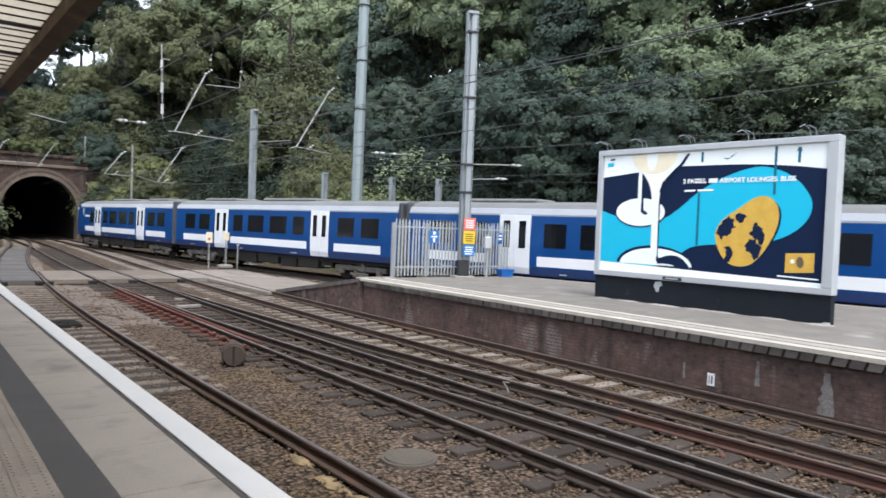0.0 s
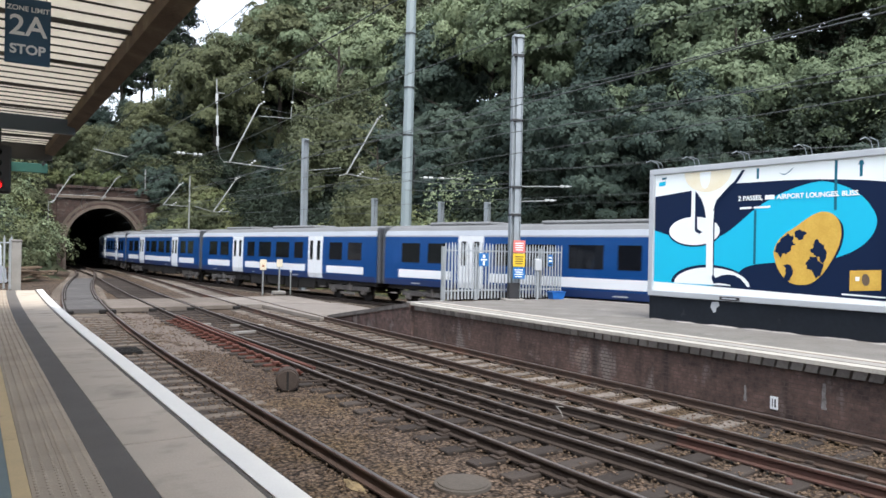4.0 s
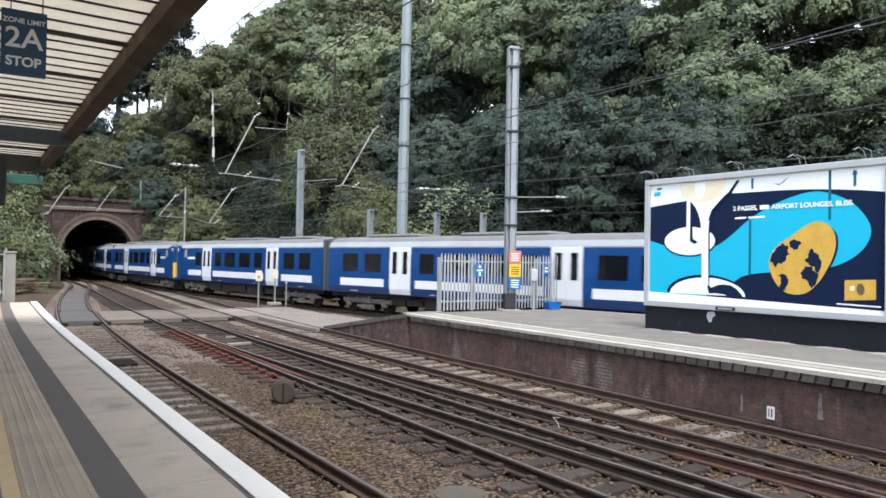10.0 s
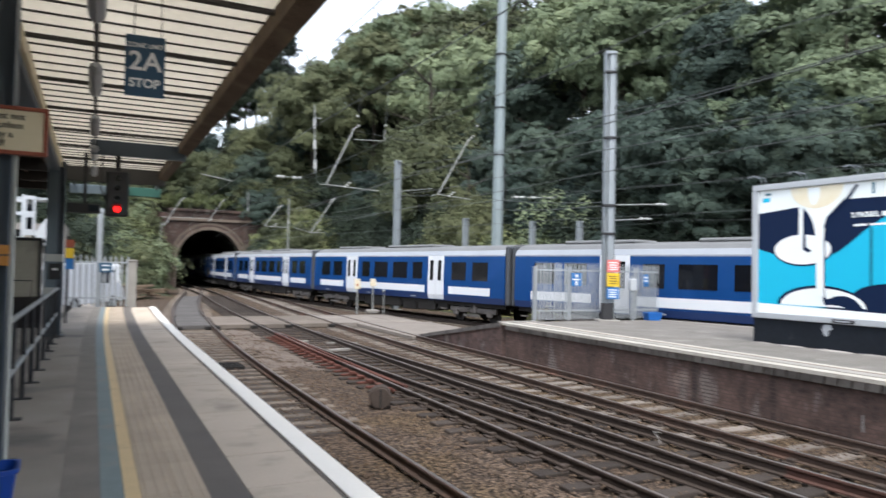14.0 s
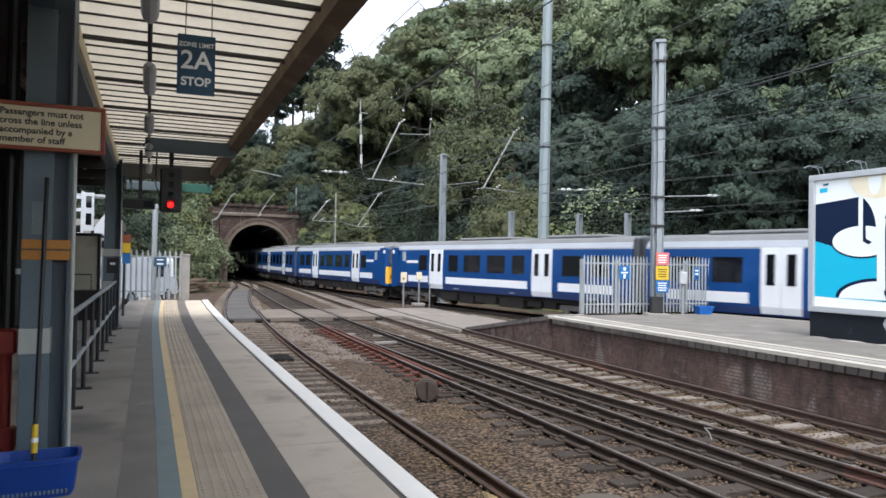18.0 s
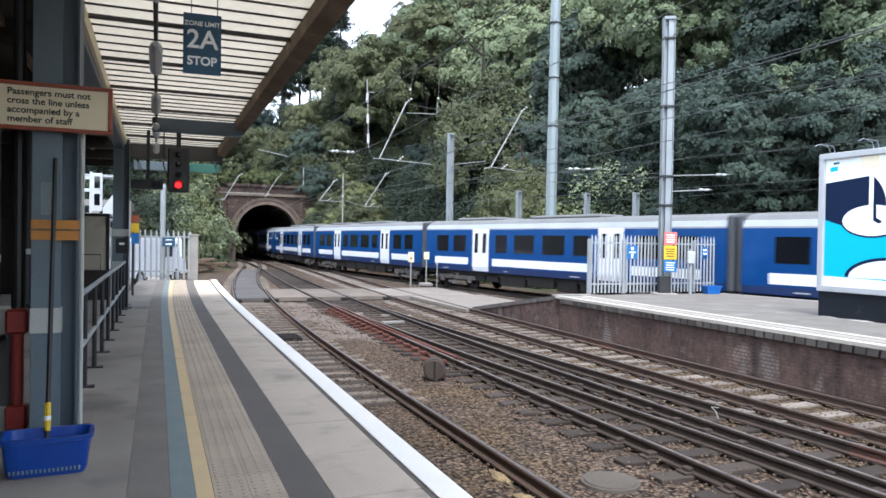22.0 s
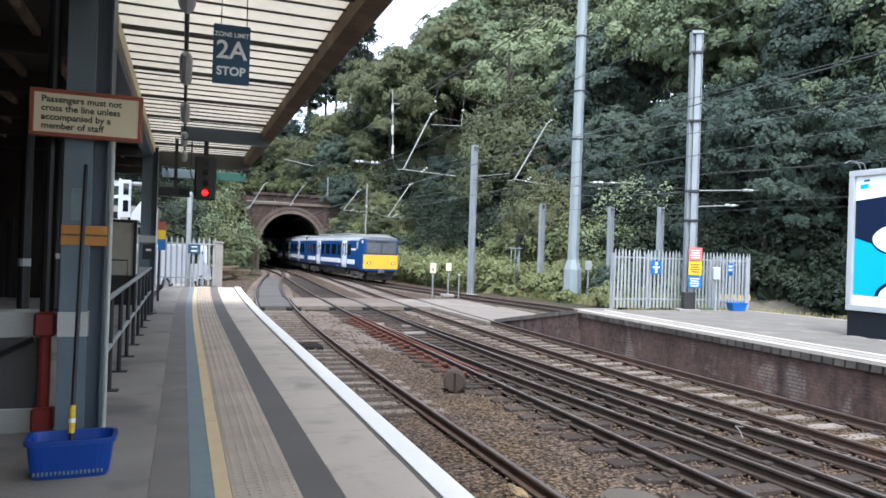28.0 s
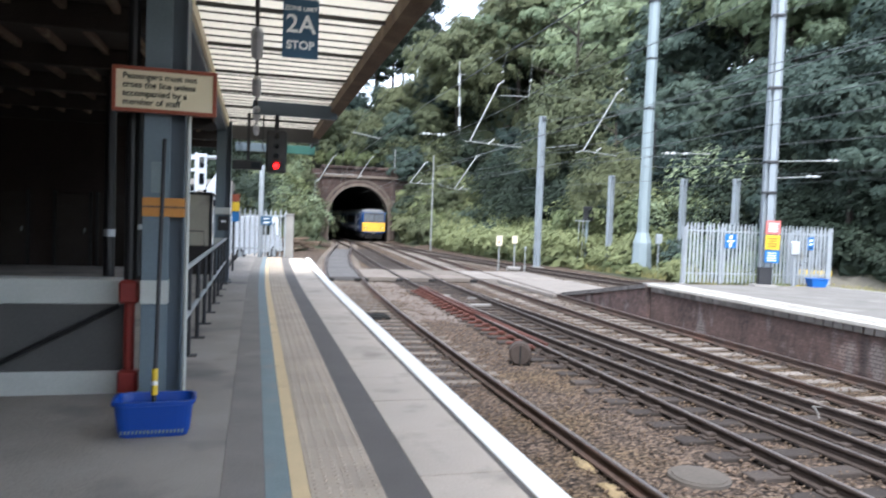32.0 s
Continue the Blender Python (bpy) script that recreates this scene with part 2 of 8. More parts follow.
# The grey base colour carries the sky's reflection in the glass.
M_WINDSCREEN = mat("windscreen_painted_reflection", (0.105, 0.115, 0.125), 0.12, second=(0.07, 0.077, 0.085), scale=2.5, bump=0.0)
M_TRAIN_YELLOW = mat("warning_yellow_panel", (0.72, 0.42, 0.04), 0.45, second=(0.58, 0.31, 0.02), scale=2, amount=0.4, bump=0.0, stain=(0.55, 0.29, 0.02), stain_scale=3, stain_at=0.62)
M_UNDER = mat("grimy_underframe", (0.024, 0.022, 0.020), 0.85, second=(0.012, 0.011, 0.011), scale=3, bump=0.2)
M_UNDER_PALE = mat("dusty_underframe_box", (0.155, 0.142, 0.132), 0.85, second=(0.075, 0.068, 0.063), scale=3, bump=0.2)
M_GANGWAY = mat("rubber_gangway", (0.052, 0.058, 0.068), 0.8, bump=0.1)
M_CANOPY_SHEET = mat("translucent_canopy_sheet", (0.80, 0.765, 0.69), 0.7, second=(0.66, 0.625, 0.555), scale=0.9, fine=12, bump=0.05)
def let_through(m, amount):
    """Makes a sheet pass part of the daylight."""
    n, l = m.node_tree.nodes, m.node_tree.links
    p, out = n["Principled BSDF"], n["Material Output"]
    tr, mx = n.new("ShaderNodeBsdfTranslucent"), n.new("ShaderNodeMixShader")
    l.new(p.inputs["Base Color"].links[0].from_socket, tr.inputs["Color"])
    mx.inputs[0].default_value = amount
    l.new(p.outputs[0], mx.inputs[1])
    l.new(tr.outputs[0], mx.inputs[2])
    l.new(mx.outputs[0], out.inputs["Surface"])


let_through(M_CANOPY_SHEET, 0.61)
M_TIMBER = mat("weathered_fascia_timber", (0.19, 0.138, 0.095), 0.85, second=(0.085, 0.062, 0.046), scale=2.5, fine=35, bump=0.3, stain=(0.24, 0.19, 0.13), stain_scale=1.4)
M_PURLIN = mat("dark_purlin_steel", (0.05, 0.047, 0.042), 0.7, bump=0.1)
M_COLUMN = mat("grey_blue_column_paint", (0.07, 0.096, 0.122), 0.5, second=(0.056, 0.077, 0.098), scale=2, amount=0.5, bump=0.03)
M_COLUMN_LIGHT = mat("lit_column_paint", (0.125, 0.165, 0.190), 0.5, second=(0.095, 0.126, 0.147), scale=2, bump=0.03)
M_CREAM = mat("cream_board", (0.66, 0.58, 0.40), 0.5, second=(0.60, 0.52, 0.35), scale=3, amount=0.3, bump=0.0)
M_CABIN = mat("weathered_cream_cabin", (0.43, 0.40, 0.315), 0.7, second=(0.33, 0.305, 0.24), scale=1.4, fine=20, bump=0.05, stain=(0.25, 0.235, 0.19), stain_scale=1.5, stain_at=0.58)
M_PLINTH = mat("dirty_dark_plinth", (0.05, 0.045, 0.042), 0.9, second=(0.025, 0.023, 0.022), scale=4, bump=0.3)
M_PALE_PLATE = mat("weathered_white_plate", (0.60, 0.51, 0.34), 0.6, second=(0.44, 0.41, 0.33), scale=5, bump=0.03)
M_SIGN_RED = mat("rust_red_frame", (0.27, 0.06, 0.025), 0.5, second=(0.20, 0.045, 0.02), scale=4, bump=0.05)
M_BLACK = mat("black_paint", (0.012, 0.012, 0.013), 0.5, bump=0.0)
M_SIGN_BLUE = mat("petrol_blue_sign", (0.012, 0.065, 0.125), 0.45, second=(0.010, 0.055, 0.11), scale=3, amount=0.3, bump=0.0)
M_WHITE = mat("white_plastic", (0.78, 0.79, 0.80), 0.45, second=(0.72, 0.73, 0.74), scale=3, amount=0.3, bump=0.0)
M_TRAY = mat("blue_plastic_trough", (0.007, 0.055, 0.30), 0.35, second=(0.005, 0.042, 0.24), scale=3, amount=0.3, bump=0.02)
M_RED_PIPE = mat("red_standpipe_paint", (0.24, 0.022, 0.016), 0.45, second=(0.17, 0.017, 0.013), scale=4, bump=0.03)
M_ORANGE = mat("orange_band_paint", (0.50, 0.22, 0.04), 0.6, second=(0.38, 0.16, 0.03), scale=4, bump=0.02)
M_PALE_BAND = mat("pale_band_paint", (0.45, 0.465, 0.435), 0.6, second=(0.37, 0.385, 0.355), scale=3, bump=0.02)
M_BOARD_FRAME = mat("billboard_frame_grey", (0.42, 0.44, 0.46), 0.5, 0.1, second=(0.36, 0.38, 0.40), scale=2, amount=0.4, bump=0.0)
M_BOARD_BASE = mat("dark_billboard_base", (0.014, 0.018, 0.024), 0.6, spec=0.15, second=(0.009, 0.011, 0.015), scale=1.5, fine=12, bump=0.05, stain=(0.07, 0.07, 0.072), stain_scale=1.7, stain_at=0.66)
M_AD_NAVY = mat("poster_navy", (0.008, 0.018, 0.050), 0.5, spec=0.08, second=(0.007, 0.015, 0.043), amount=0.2, bump=0.0)
M_AD_CYAN = mat("poster_cyan", (0.010, 0.45, 0.66), 0.5, spec=0.2, second=(0.009, 0.415, 0.61), amount=0.2, bump=0.0)
M_AD_WHITE = mat("poster_white", (0.80, 0.86, 0.85), 0.5, spec=0.2, second=(0.78, 0.80, 0.79), amount=0.2, bump=0.0)
M_AD_CREAM = mat("poster_cream", (0.72, 0.62, 0.40), 0.5, spec=0.2, second=(0.80, 0.76, 0.64), scale=4, bump=0.0)
M_AD_GOLD = mat("poster_gold", (0.66, 0.42, 0.085), 0.5, spec=0.2, second=(0.50, 0.30, 0.05), scale=6, fine=30, bump=0.0)
M_AD_TEAL = mat("poster_teal", (0.010, 0.13, 0.19), 0.5, spec=0.2, second=(0.009, 0.11, 0.16), amount=0.2, bump=0.0)
M_DRAIN = mat("dirty_drain_concrete", (0.10, 0.086, 0.072), 0.9, second=(0.065, 0.056, 0.047), scale=2, fine=30, bump=0.2)
M_CONCRETE = mat("worn_concrete", (0.25, 0.235, 0.215), 0.9, second=(0.17, 0.16, 0.145), scale=1.2, fine=30, bump=0.3, stain=(0.14, 0.13, 0.12), stain_scale=0.9)
M_CROSSING = mat("dusty_crossing_deck", (0.235, 0.208, 0.182), 0.9, second=(0.15, 0.132, 0.115), scale=1.0, fine=25, bump=0.3, by_object=0.15, stain=(0.17, 0.15, 0.13), stain_scale=0.8)
M_INFILL = mat("grey_infill_boards", (0.098, 0.091, 0.087), 0.85, second=(0.062, 0.058, 0.055), scale=1.2, fine=20, bump=0.2, by_object=0.12, stain=(0.15, 0.138, 0.128), stain_scale=1.1, stain_at=0.6)
M_DIRT_DECK = mat("dirt_covered_boards", (0.175, 0.148, 0.125), 0.95, second=(0.10, 0.084, 0.070), scale=1.4, fine=18, bump=0.5, bump_scale=20, by_object=0.1)
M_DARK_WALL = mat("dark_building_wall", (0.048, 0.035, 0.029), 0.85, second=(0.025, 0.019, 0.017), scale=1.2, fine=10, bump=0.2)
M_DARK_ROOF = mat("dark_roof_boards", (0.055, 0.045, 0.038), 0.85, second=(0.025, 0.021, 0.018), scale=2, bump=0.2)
M_PARAPET = mat("grey_parapet_paint", (0.086, 0.085, 0.081), 0.8, second=(0.056, 0.055, 0.053), scale=1.5, bump=0.1)
M_BARK = mat("tree_bark", (0.040, 0.033, 0.027), 0.9, second=(0.022, 0.018, 0.015), scale=4, bump=0.6, bump_scale=18)
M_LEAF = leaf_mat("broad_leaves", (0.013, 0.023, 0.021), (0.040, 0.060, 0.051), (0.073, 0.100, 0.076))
M_LEAF_MID = leaf_mat("mid_green_leaves", (0.029, 0.045, 0.038), (0.059, 0.084, 0.068), (0.100, 0.131, 0.096))
M_LEAF_LIGHT = leaf_mat("light_leaves", (0.089, 0.118, 0.075), (0.151, 0.191, 0.113), (0.220, 0.259, 0.146))
M_LEAF_OLIVE = leaf_mat("olive_leaves", (0.043, 0.053, 0.031), (0.087, 0.099, 0.053), (0.151, 0.159, 0.081))
M_LEAF_DARK = leaf_mat("needles_and_scrub_shade", (0.012, 0.020, 0.014), (0.022, 0.032, 0.022), (0.036, 0.048, 0.031))
M_WEED = leaf_mat("weeds_and_brambles", (0.080, 0.104, 0.050), (0.138, 0.160, 0.075), (0.222, 0.240, 0.115), 0.2)
M_DRYGRASS = leaf_mat("dry_grass", (0.17, 0.16, 0.06), (0.28, 0.26, 0.11), (0.38, 0.35, 0.17), 0.3)
M_YELLOW = mat("yellow_plastic", (0.75, 0.50, 0.02), 0.5, bump=0.0)
M_RED = mat("red_plastic", (0.62, 0.035, 0.03), 0.5, bump=0.0)
M_FADED_RED = mat("faded_red_notice", (0.58, 0.16, 0.14), 0.5, second=(0.50, 0.11, 0.10), scale=9, bump=0.0)
M_SIGN_SKY = mat("mid_blue_sign", (0.01, 0.15, 0.42), 0.5, bump=0.0)
M_BASKET = mat("blue_plastic_bin", (0.01, 0.14, 0.50), 0.4, bump=0.0)
M_RED_LAMP = glow("lit_red_lens", (1.0, 0.006, 0.006), 2.2)
M_TAIL_LAMP = glow("lit_tail_lens", (1.0, 0.26, 0.10), 1.3)
M_CAR_WHITE = mat("white_car_paint", (0.50, 0.53, 0.57), 0.3, second=(0.68, 0.70, 0.73), amount=0.2, bump=0.0)
M_TYRE = mat("tyre_rubber", (0.02, 0.02, 0.021), 0.8, bump=0.1)
M_CLOCK_GREEN = mat("faded_green_sign", (0.03, 0.13, 0.10), 0.6, bump=0.02)


def pebbled(m, scale, contrast):
    """Breaks a surface up into stones, each with its own tone and a rounded relief, with shade painted into the gaps.
    """
    n, l = m.node_tree.nodes, m.node_tree.links
    p = n["Principled BSDF"]
    v = n.new("ShaderNodeTexVoronoi")
    v.inputs["Scale"].default_value = scale
    geo = n.new("ShaderNodeNewGeometry")
    l.new(geo.outputs["Position"], v.inputs["Vector"])
    r = n.new("ShaderNodeMapRange")
    r.inputs["To Min"].default_value, r.inputs["To Max"].default_value = 1 - contrast, 1 + contrast
    sep = n.new("ShaderNodeSeparateColor")
    l.new(v.outputs["Color"], sep.inputs[0])
    l.new(sep.outputs[0], r.inputs["Value"])
    # Crevice shade between stones, put into the colour.
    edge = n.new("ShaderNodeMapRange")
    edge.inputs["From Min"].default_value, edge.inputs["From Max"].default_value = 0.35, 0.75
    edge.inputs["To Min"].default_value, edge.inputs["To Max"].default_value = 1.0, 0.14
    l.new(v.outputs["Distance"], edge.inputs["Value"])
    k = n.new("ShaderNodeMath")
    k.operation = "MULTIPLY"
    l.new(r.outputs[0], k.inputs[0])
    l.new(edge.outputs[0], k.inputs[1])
    hsv = n.new("ShaderNodeHueSaturation")
    l.new(p.inputs["Base Color"].links[0].from_socket, hsv.inputs["Color"])
    l.new(k.outputs[0], hsv.inputs["Value"])
    l.new(hsv.outputs[0], p.inputs["Base Color"])
    b = n.new("ShaderNodeBump")
    b.inputs["Strength"].default_value, b.inputs["Distance"].default_value, b.invert = 1.0, 0.03, True
    l.new(v.outputs["Distance"], b.inputs["Height"])
    l.new(b.outputs[0], p.inputs["Normal"])


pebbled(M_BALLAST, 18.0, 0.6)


def bricked(m, along_y=True, mortar=(0.105, 0.085, 0.075), lime=(0.25, 0.22, 0.20), courses=True):
    """Courses of bricks with their joints, and lime streaks running down the wall."""
    n, l = m.node_tree.nodes, m.node_tree.links
    p = n["Principled BSDF"]
    geo, sep, com = n.new("ShaderNodeNewGeometry"), n.new("ShaderNodeSeparateXYZ"), n.new("ShaderNodeCombineXYZ")
    l.new(geo.outputs["Position"], sep.inputs[0])
    l.new(sep.outputs["Y" if along_y else "X"], com.inputs["X"])
    l.new(sep.outputs["Z"], com.inputs["Y"])
    base = p.inputs["Base Color"].links[0].from_socket
    hsv = n.new("ShaderNodeHueSaturation")
    hsv.inputs["Value"].default_value = 0.72
    l.new(base, hsv.inputs["Color"])
    b = n.new("ShaderNodeTexBrick")
    for key, value in (("Scale", 1.0), ("Mortar Size", 0.006), ("Brick Width", 0.225), ("Row Height", 0.075), ("Bias", -0.2)):
        b.inputs[key].default_value = value
    l.new(com.outputs[0], b.inputs["Vector"])
    l.new(base, b.inputs["Color1"])
    l.new(hsv.outputs[0], b.inputs["Color2"])
    b.inputs["Mortar"].default_value = (*mortar, 1)
    mp = n.new("ShaderNodeMapping")
    mp.inputs["Scale"].default_value = (1.5, 0.5, 1)
    l.new(com.outputs[0], mp.inputs["Vector"])
    t = n.new("ShaderNodeTexNoise")
    t.inputs["Scale"].default_value, t.inputs["Detail"].default_value = 1.3, 8.0
    l.new(mp.outputs[0], t.inputs["Vector"])
    r = n.new("ShaderNodeMapRange")
    r.inputs["From Min"].default_value, r.inputs["From Max"].default_value, r.inputs["To Max"].default_value = 0.58, 0.68, 0.7
    l.new(t.outputs[0], r.inputs["Value"])
    x = n.new("ShaderNodeMix")
    x.data_type = "RGBA"
    l.new(r.outputs[0], x.inputs[0])
    l.new(b.outputs[0] if courses else base, x.inputs[6])
    x.inputs[7].default_value = (*lime, 1)
    # damp sooty streaks
    mp2 = n.new("ShaderNodeMapping")
    mp2.inputs["Scale"].default_value, mp2.inputs["Location"].default_value = (2.6, 0.35, 1), (7.3, 2.1, 0)
    l.new(com.outputs[0], mp2.inputs["Vector"])
    t2 = n.new("ShaderNodeTexNoise")
    t2.inputs["Scale"].default_value, t2.inputs["Detail"].default_value = 1.0, 5.0
    l.new(mp2.outputs[0], t2.inputs["Vector"])
    r2 = n.new("ShaderNodeMapRange")
    r2.inputs["From Min"].default_value, r2.inputs["From Max"].default_value, r2.inputs["To Max"].default_value = 0.55, 0.68, 0.75
    l.new(t2.outputs[0], r2.inputs["Value"])
    x2 = n.new("ShaderNodeMix")
    x2.data_type = "RGBA"
    l.new(r2.outputs[0], x2.inputs[0])
    l.new(x.outputs[2], x2.inputs[6])
    x2.inputs[7].default_value = (0.028, 0.024, 0.024, 1)
    l.new(x2.outputs[2], p.inputs["Base Color"])


bricked(M_PLATFORM_WALL)
bricked(M_WALL_BRICK, courses=False)
bricked(M_BRICK, False, (0.05, 0.042, 0.036), (0.085, 0.066, 0.055))

# ---- building tools ----
def mesh_from(name, verts, faces, material, smooth=False):
    me = bpy.data.meshes.new(name)
    me.from_pydata([tuple(v) for v in verts], [], faces)
    me.materials.append(material)
    if smooth:
        me.polygons.foreach_set("use_smooth", [True] * len(me.polygons))
    me.update()
    return me


def quads(name, corners, material):
    """A mesh of loose leaves from an array of n x (3 or 4) x 3 corners."""
    n, c = corners.shape[:2]
    me = bpy.data.meshes.new(name)
    me.vertices.add(n * c)
    me.vertices.foreach_set("co", np.ascontiguousarray(corners, dtype=np.float32).ravel())
    me.loops.add(n * c)
    me.loops.foreach_set("vertex_index", np.arange(n * c, dtype=np.int32))
    me.polygons.add(n)
    me.polygons.foreach_set("loop_start", np.arange(0, n * c, c, dtype=np.int32))
    me.polygons.foreach_set("loop_total", np.full(n, c, dtype=np.int32))
    me.materials.append(material)
    me.update(calc_edges=True)
    return me


def done(bm, name, material, smooth=False):
    me = bpy.data.meshes.new(name)
    bmesh.ops.recalc_face_normals(bm, faces=bm.faces)
    bm.to_mesh(me)
    bm.free()
    me.materials.append(material)
    if smooth:
        me.polygons.foreach_set("use_smooth", [True] * len(me.polygons))
    return me


def part(name, bm, material, parent=None, label="", at=None, smooth=False):
    """Links a bmesh or a ready mesh as one object, under a thing or a part."""
    me = bm if isinstance(bm, bpy.types.Mesh) else done(bm, name, material, smooth)
    ob = new(name, me)
    if parent:
        ob.parent = parent
    if at:
        ob.matrix_basis = at
    if label:
        ob["label"] = label
    return ob


def thing(name, label, category, at=None, group="", kind=""):
    ob = new(name)
    ob.empty_display_size = 0.2
    if at:
        ob.matrix_basis = at
    return tagged(ob, label, category, group, kind)


def box(bm, x0, x1, y0, y1, z0, z1, bevel=0.0):
    v = [bm.verts.new((x, y, z)) for z in (z0, z1) for y in (y0, y1) for x in (x0, x1)]
    f = [bm.faces.new([v[i] for i in q]) for q in ((0, 2, 3, 1), (4, 5, 7, 6), (0, 1, 5, 4), (2, 6, 7, 3), (0, 4, 6, 2), (1, 3, 7, 5))]
    if bevel:
        bmesh.ops.bevel(bm, geom=list({e for q in f for e in q.edges}), offset=bevel, segments=1, affect="EDGES")
    return bm


def slab(x0, x1, y0, y1, z0, z1, bevel=0.0):
    return box(bmesh.new(), x0, x1, y0, y1, z0, z1, bevel)


def rod(bm, a, b, r0, r1=None, n=8, cap=True):
    a, b = Vector(a), Vector(b)
    r1 = r0 if r1 is None else r1
    q = (b - a).to_track_quat("Z", "Y")
    rings = []
    for p, r in ((a, r0), (b, r1)):
        rings.append([bm.verts.new(p + q @ Vector((r * math.cos(k * math.tau / n), r * math.sin(k * math.tau / n), 0))) for k in range(n)])
    for k in range(n):
        bm.faces.new((rings[0][k], rings[0][(k + 1) % n], rings[1][(k + 1) % n], rings[1][k]))
    if cap:
        bm.faces.new(rings[0][::-1])
        bm.faces.new(rings[1])
    return bm


def tube(bm, points, r, n=5):
    """One bent tube through the points."""
    pts = [Vector(p) for p in points]
    rings = []
    for i, p in enumerate(pts):
        d = (pts[min(i + 1, len(pts) - 1)] - pts[max(i - 1, 0)]).normalized()
        side = d.cross(Vector((0.02, 0.05, 1))).normalized()
        up = side.cross(d)
        rings.append([bm.verts.new(p + r * (math.cos(math.tau * k / n) * side + math.sin(math.tau * k / n) * up)) for k in range(n)])
    for a, b in zip(rings, rings[1:]):
        for k in range(n):
            bm.faces.new((a[k], a[(k + 1) % n], b[(k + 1) % n], b[k]))
    bm.faces.new(rings[0][::-1])
    bm.faces.new(rings[-1])
    return bm


def ball(bm, at, r, squash=1.0, seg=10):
    bmesh.ops.create_uvsphere(bm, u_segments=seg, v_segments=max(4, seg // 2 + 1), radius=r, matrix=Matrix.Translation(at) @ Matrix.Diagonal((1, 1, squash, 1)))
    return bm


def blob(bm, cx, cy, rx, ry, z, h, n=13):
    """A low uneven patch of spilt stuff with a thin edge."""
    rim, top = [], []
    for i in range(n):
        a = math.tau * i / n
        k = rng.uniform(0.7, 1.15)
        x, y = rx * k * math.cos(a), ry * k * math.sin(a)
        rim.append(bm.verts.new((cx + x, cy + y, z)))
        top.append(bm.verts.new((cx + x * 0.6, cy + y * 0.6, z + h * rng.uniform(0.7, 1.2))))
    for i in range(n):
        j = (i + 1) % n
        bm.faces.new((rim[i], rim[j], top[j], top[i]))
    bm.faces.new(top)
    return bm


def sweep(bm, profile, path, closed=True):
    """Pulls a profile of (sideways, up) along a path of (x, y, z, sideways x, sideways y)."""
    rings = [[bm.verts.new((x + s * sx, y + s * sy, z + u)) for s, u in profile] for x, y, z, sx, sy in path]
    n = len(profile)
    for a, b in zip(rings, rings[1:]):
        for k in range(n if closed else n - 1):
            bm.faces.new((a[k], a[(k + 1) % n], b[(k + 1) % n], b[k]))
    if closed:
        bm.faces.new(rings[0][::-1])
        bm.faces.new(rings[-1])
    return bm


def smooth_line(knots):
    """A natural cubic through knots (y, x): returns x and slope as a function of y."""
    yk, xk = np.array([k[0] for k in knots], float), np.array([k[1] for k in knots], float)
    n, h = len(yk), np.diff(yk)
    a, b = np.eye(n), np.zeros(n)
    for i in range(1, n - 1):
        a[i, i - 1:i + 2] = h[i - 1], 2 * (h[i - 1] + h[i]), h[i]
        b[i] = 6 * ((xk[i + 1] - xk[i]) / h[i] - (xk[i] - xk[i - 1]) / h[i - 1])
    m = np.linalg.solve(a, b)

    def f(y):
        i = int(min(max(np.searchsorted(yk, y) - 1, 0), n - 2))
        d = y - yk[i]
        c1 = (xk[i + 1] - xk[i]) / h[i] - h[i] * (2 * m[i] + m[i + 1]) / 6
        c3 = (m[i + 1] - m[i]) / (6 * h[i])
        return xk[i] + d * c1 + d * d * m[i] / 2 + d ** 3 * c3, c1 + d * m[i] + 3 * d * d * c3
    return f


def along(f, y0, y1, step, z, shift=0.0):
    n = max(1, round((y1 - y0) / step))
    out = []
    for i in range(n + 1):
        y = y0 + (y1 - y0) * i / n
        x, k = f(y)
        q = math.hypot(1, k)
        out.append((x + shift / q, y - shift * k / q, z, 1 / q, -k / q))
    return out


def lettering(text, size, material, name="letters", depth=0.002, bold=0.0):
    c = bpy.data.curves.new(name, "FONT")
    c.body, c.size, c.extrude, c.align_x, c.align_y, c.offset = text, size, depth, "CENTER", "CENTER", bold
    ob = bpy.data.objects.new(name, c)
    scene.collection.objects.link(ob)
    bpy.context.view_layer.update()
    me = bpy.data.meshes.new_from_object(ob.evaluated_get(bpy.context.evaluated_depsgraph_get()))
    bpy.data.objects.remove(ob)
    bpy.data.curves.remove(c)
    me.materials.clear()
    me.materials.append(material)
    return me


RAIL_Z, GROUND_Z = -0.915, -1.13
rng = random.Random(7)
nrng = np.random.default_rng(7)

# centre lines of the tracks: (y, x), y runs along the platform towards the tunnel
TRAIN_LINE = smooth_line([(-260, 128), (-190, 95), (-120, 65.5), (-60, 42), (-40, 34.9), (-20, 28.9), (0, 23.7), (8, 21.9), (19, 19.4), (32.2, 16.7), (38.5, 15.72), (46.5, 14.65), (54, 13.9), (62, 13.35), (70, 13.1), (76, 13.15), (82, 13.4), (92, 13.5), (120, 13.3), (250, 12.0), (430, 9.5)])
NEAR_LINE = smooth_line([(-60, 3.0), (-20, 3.1), (5, 3.12), (15, 3.15), (24, 3.42), (33, 4.0), (45, 5.2), (57, 6.85), (68, 8.4), (82, 9.5), (140, 8.6)])
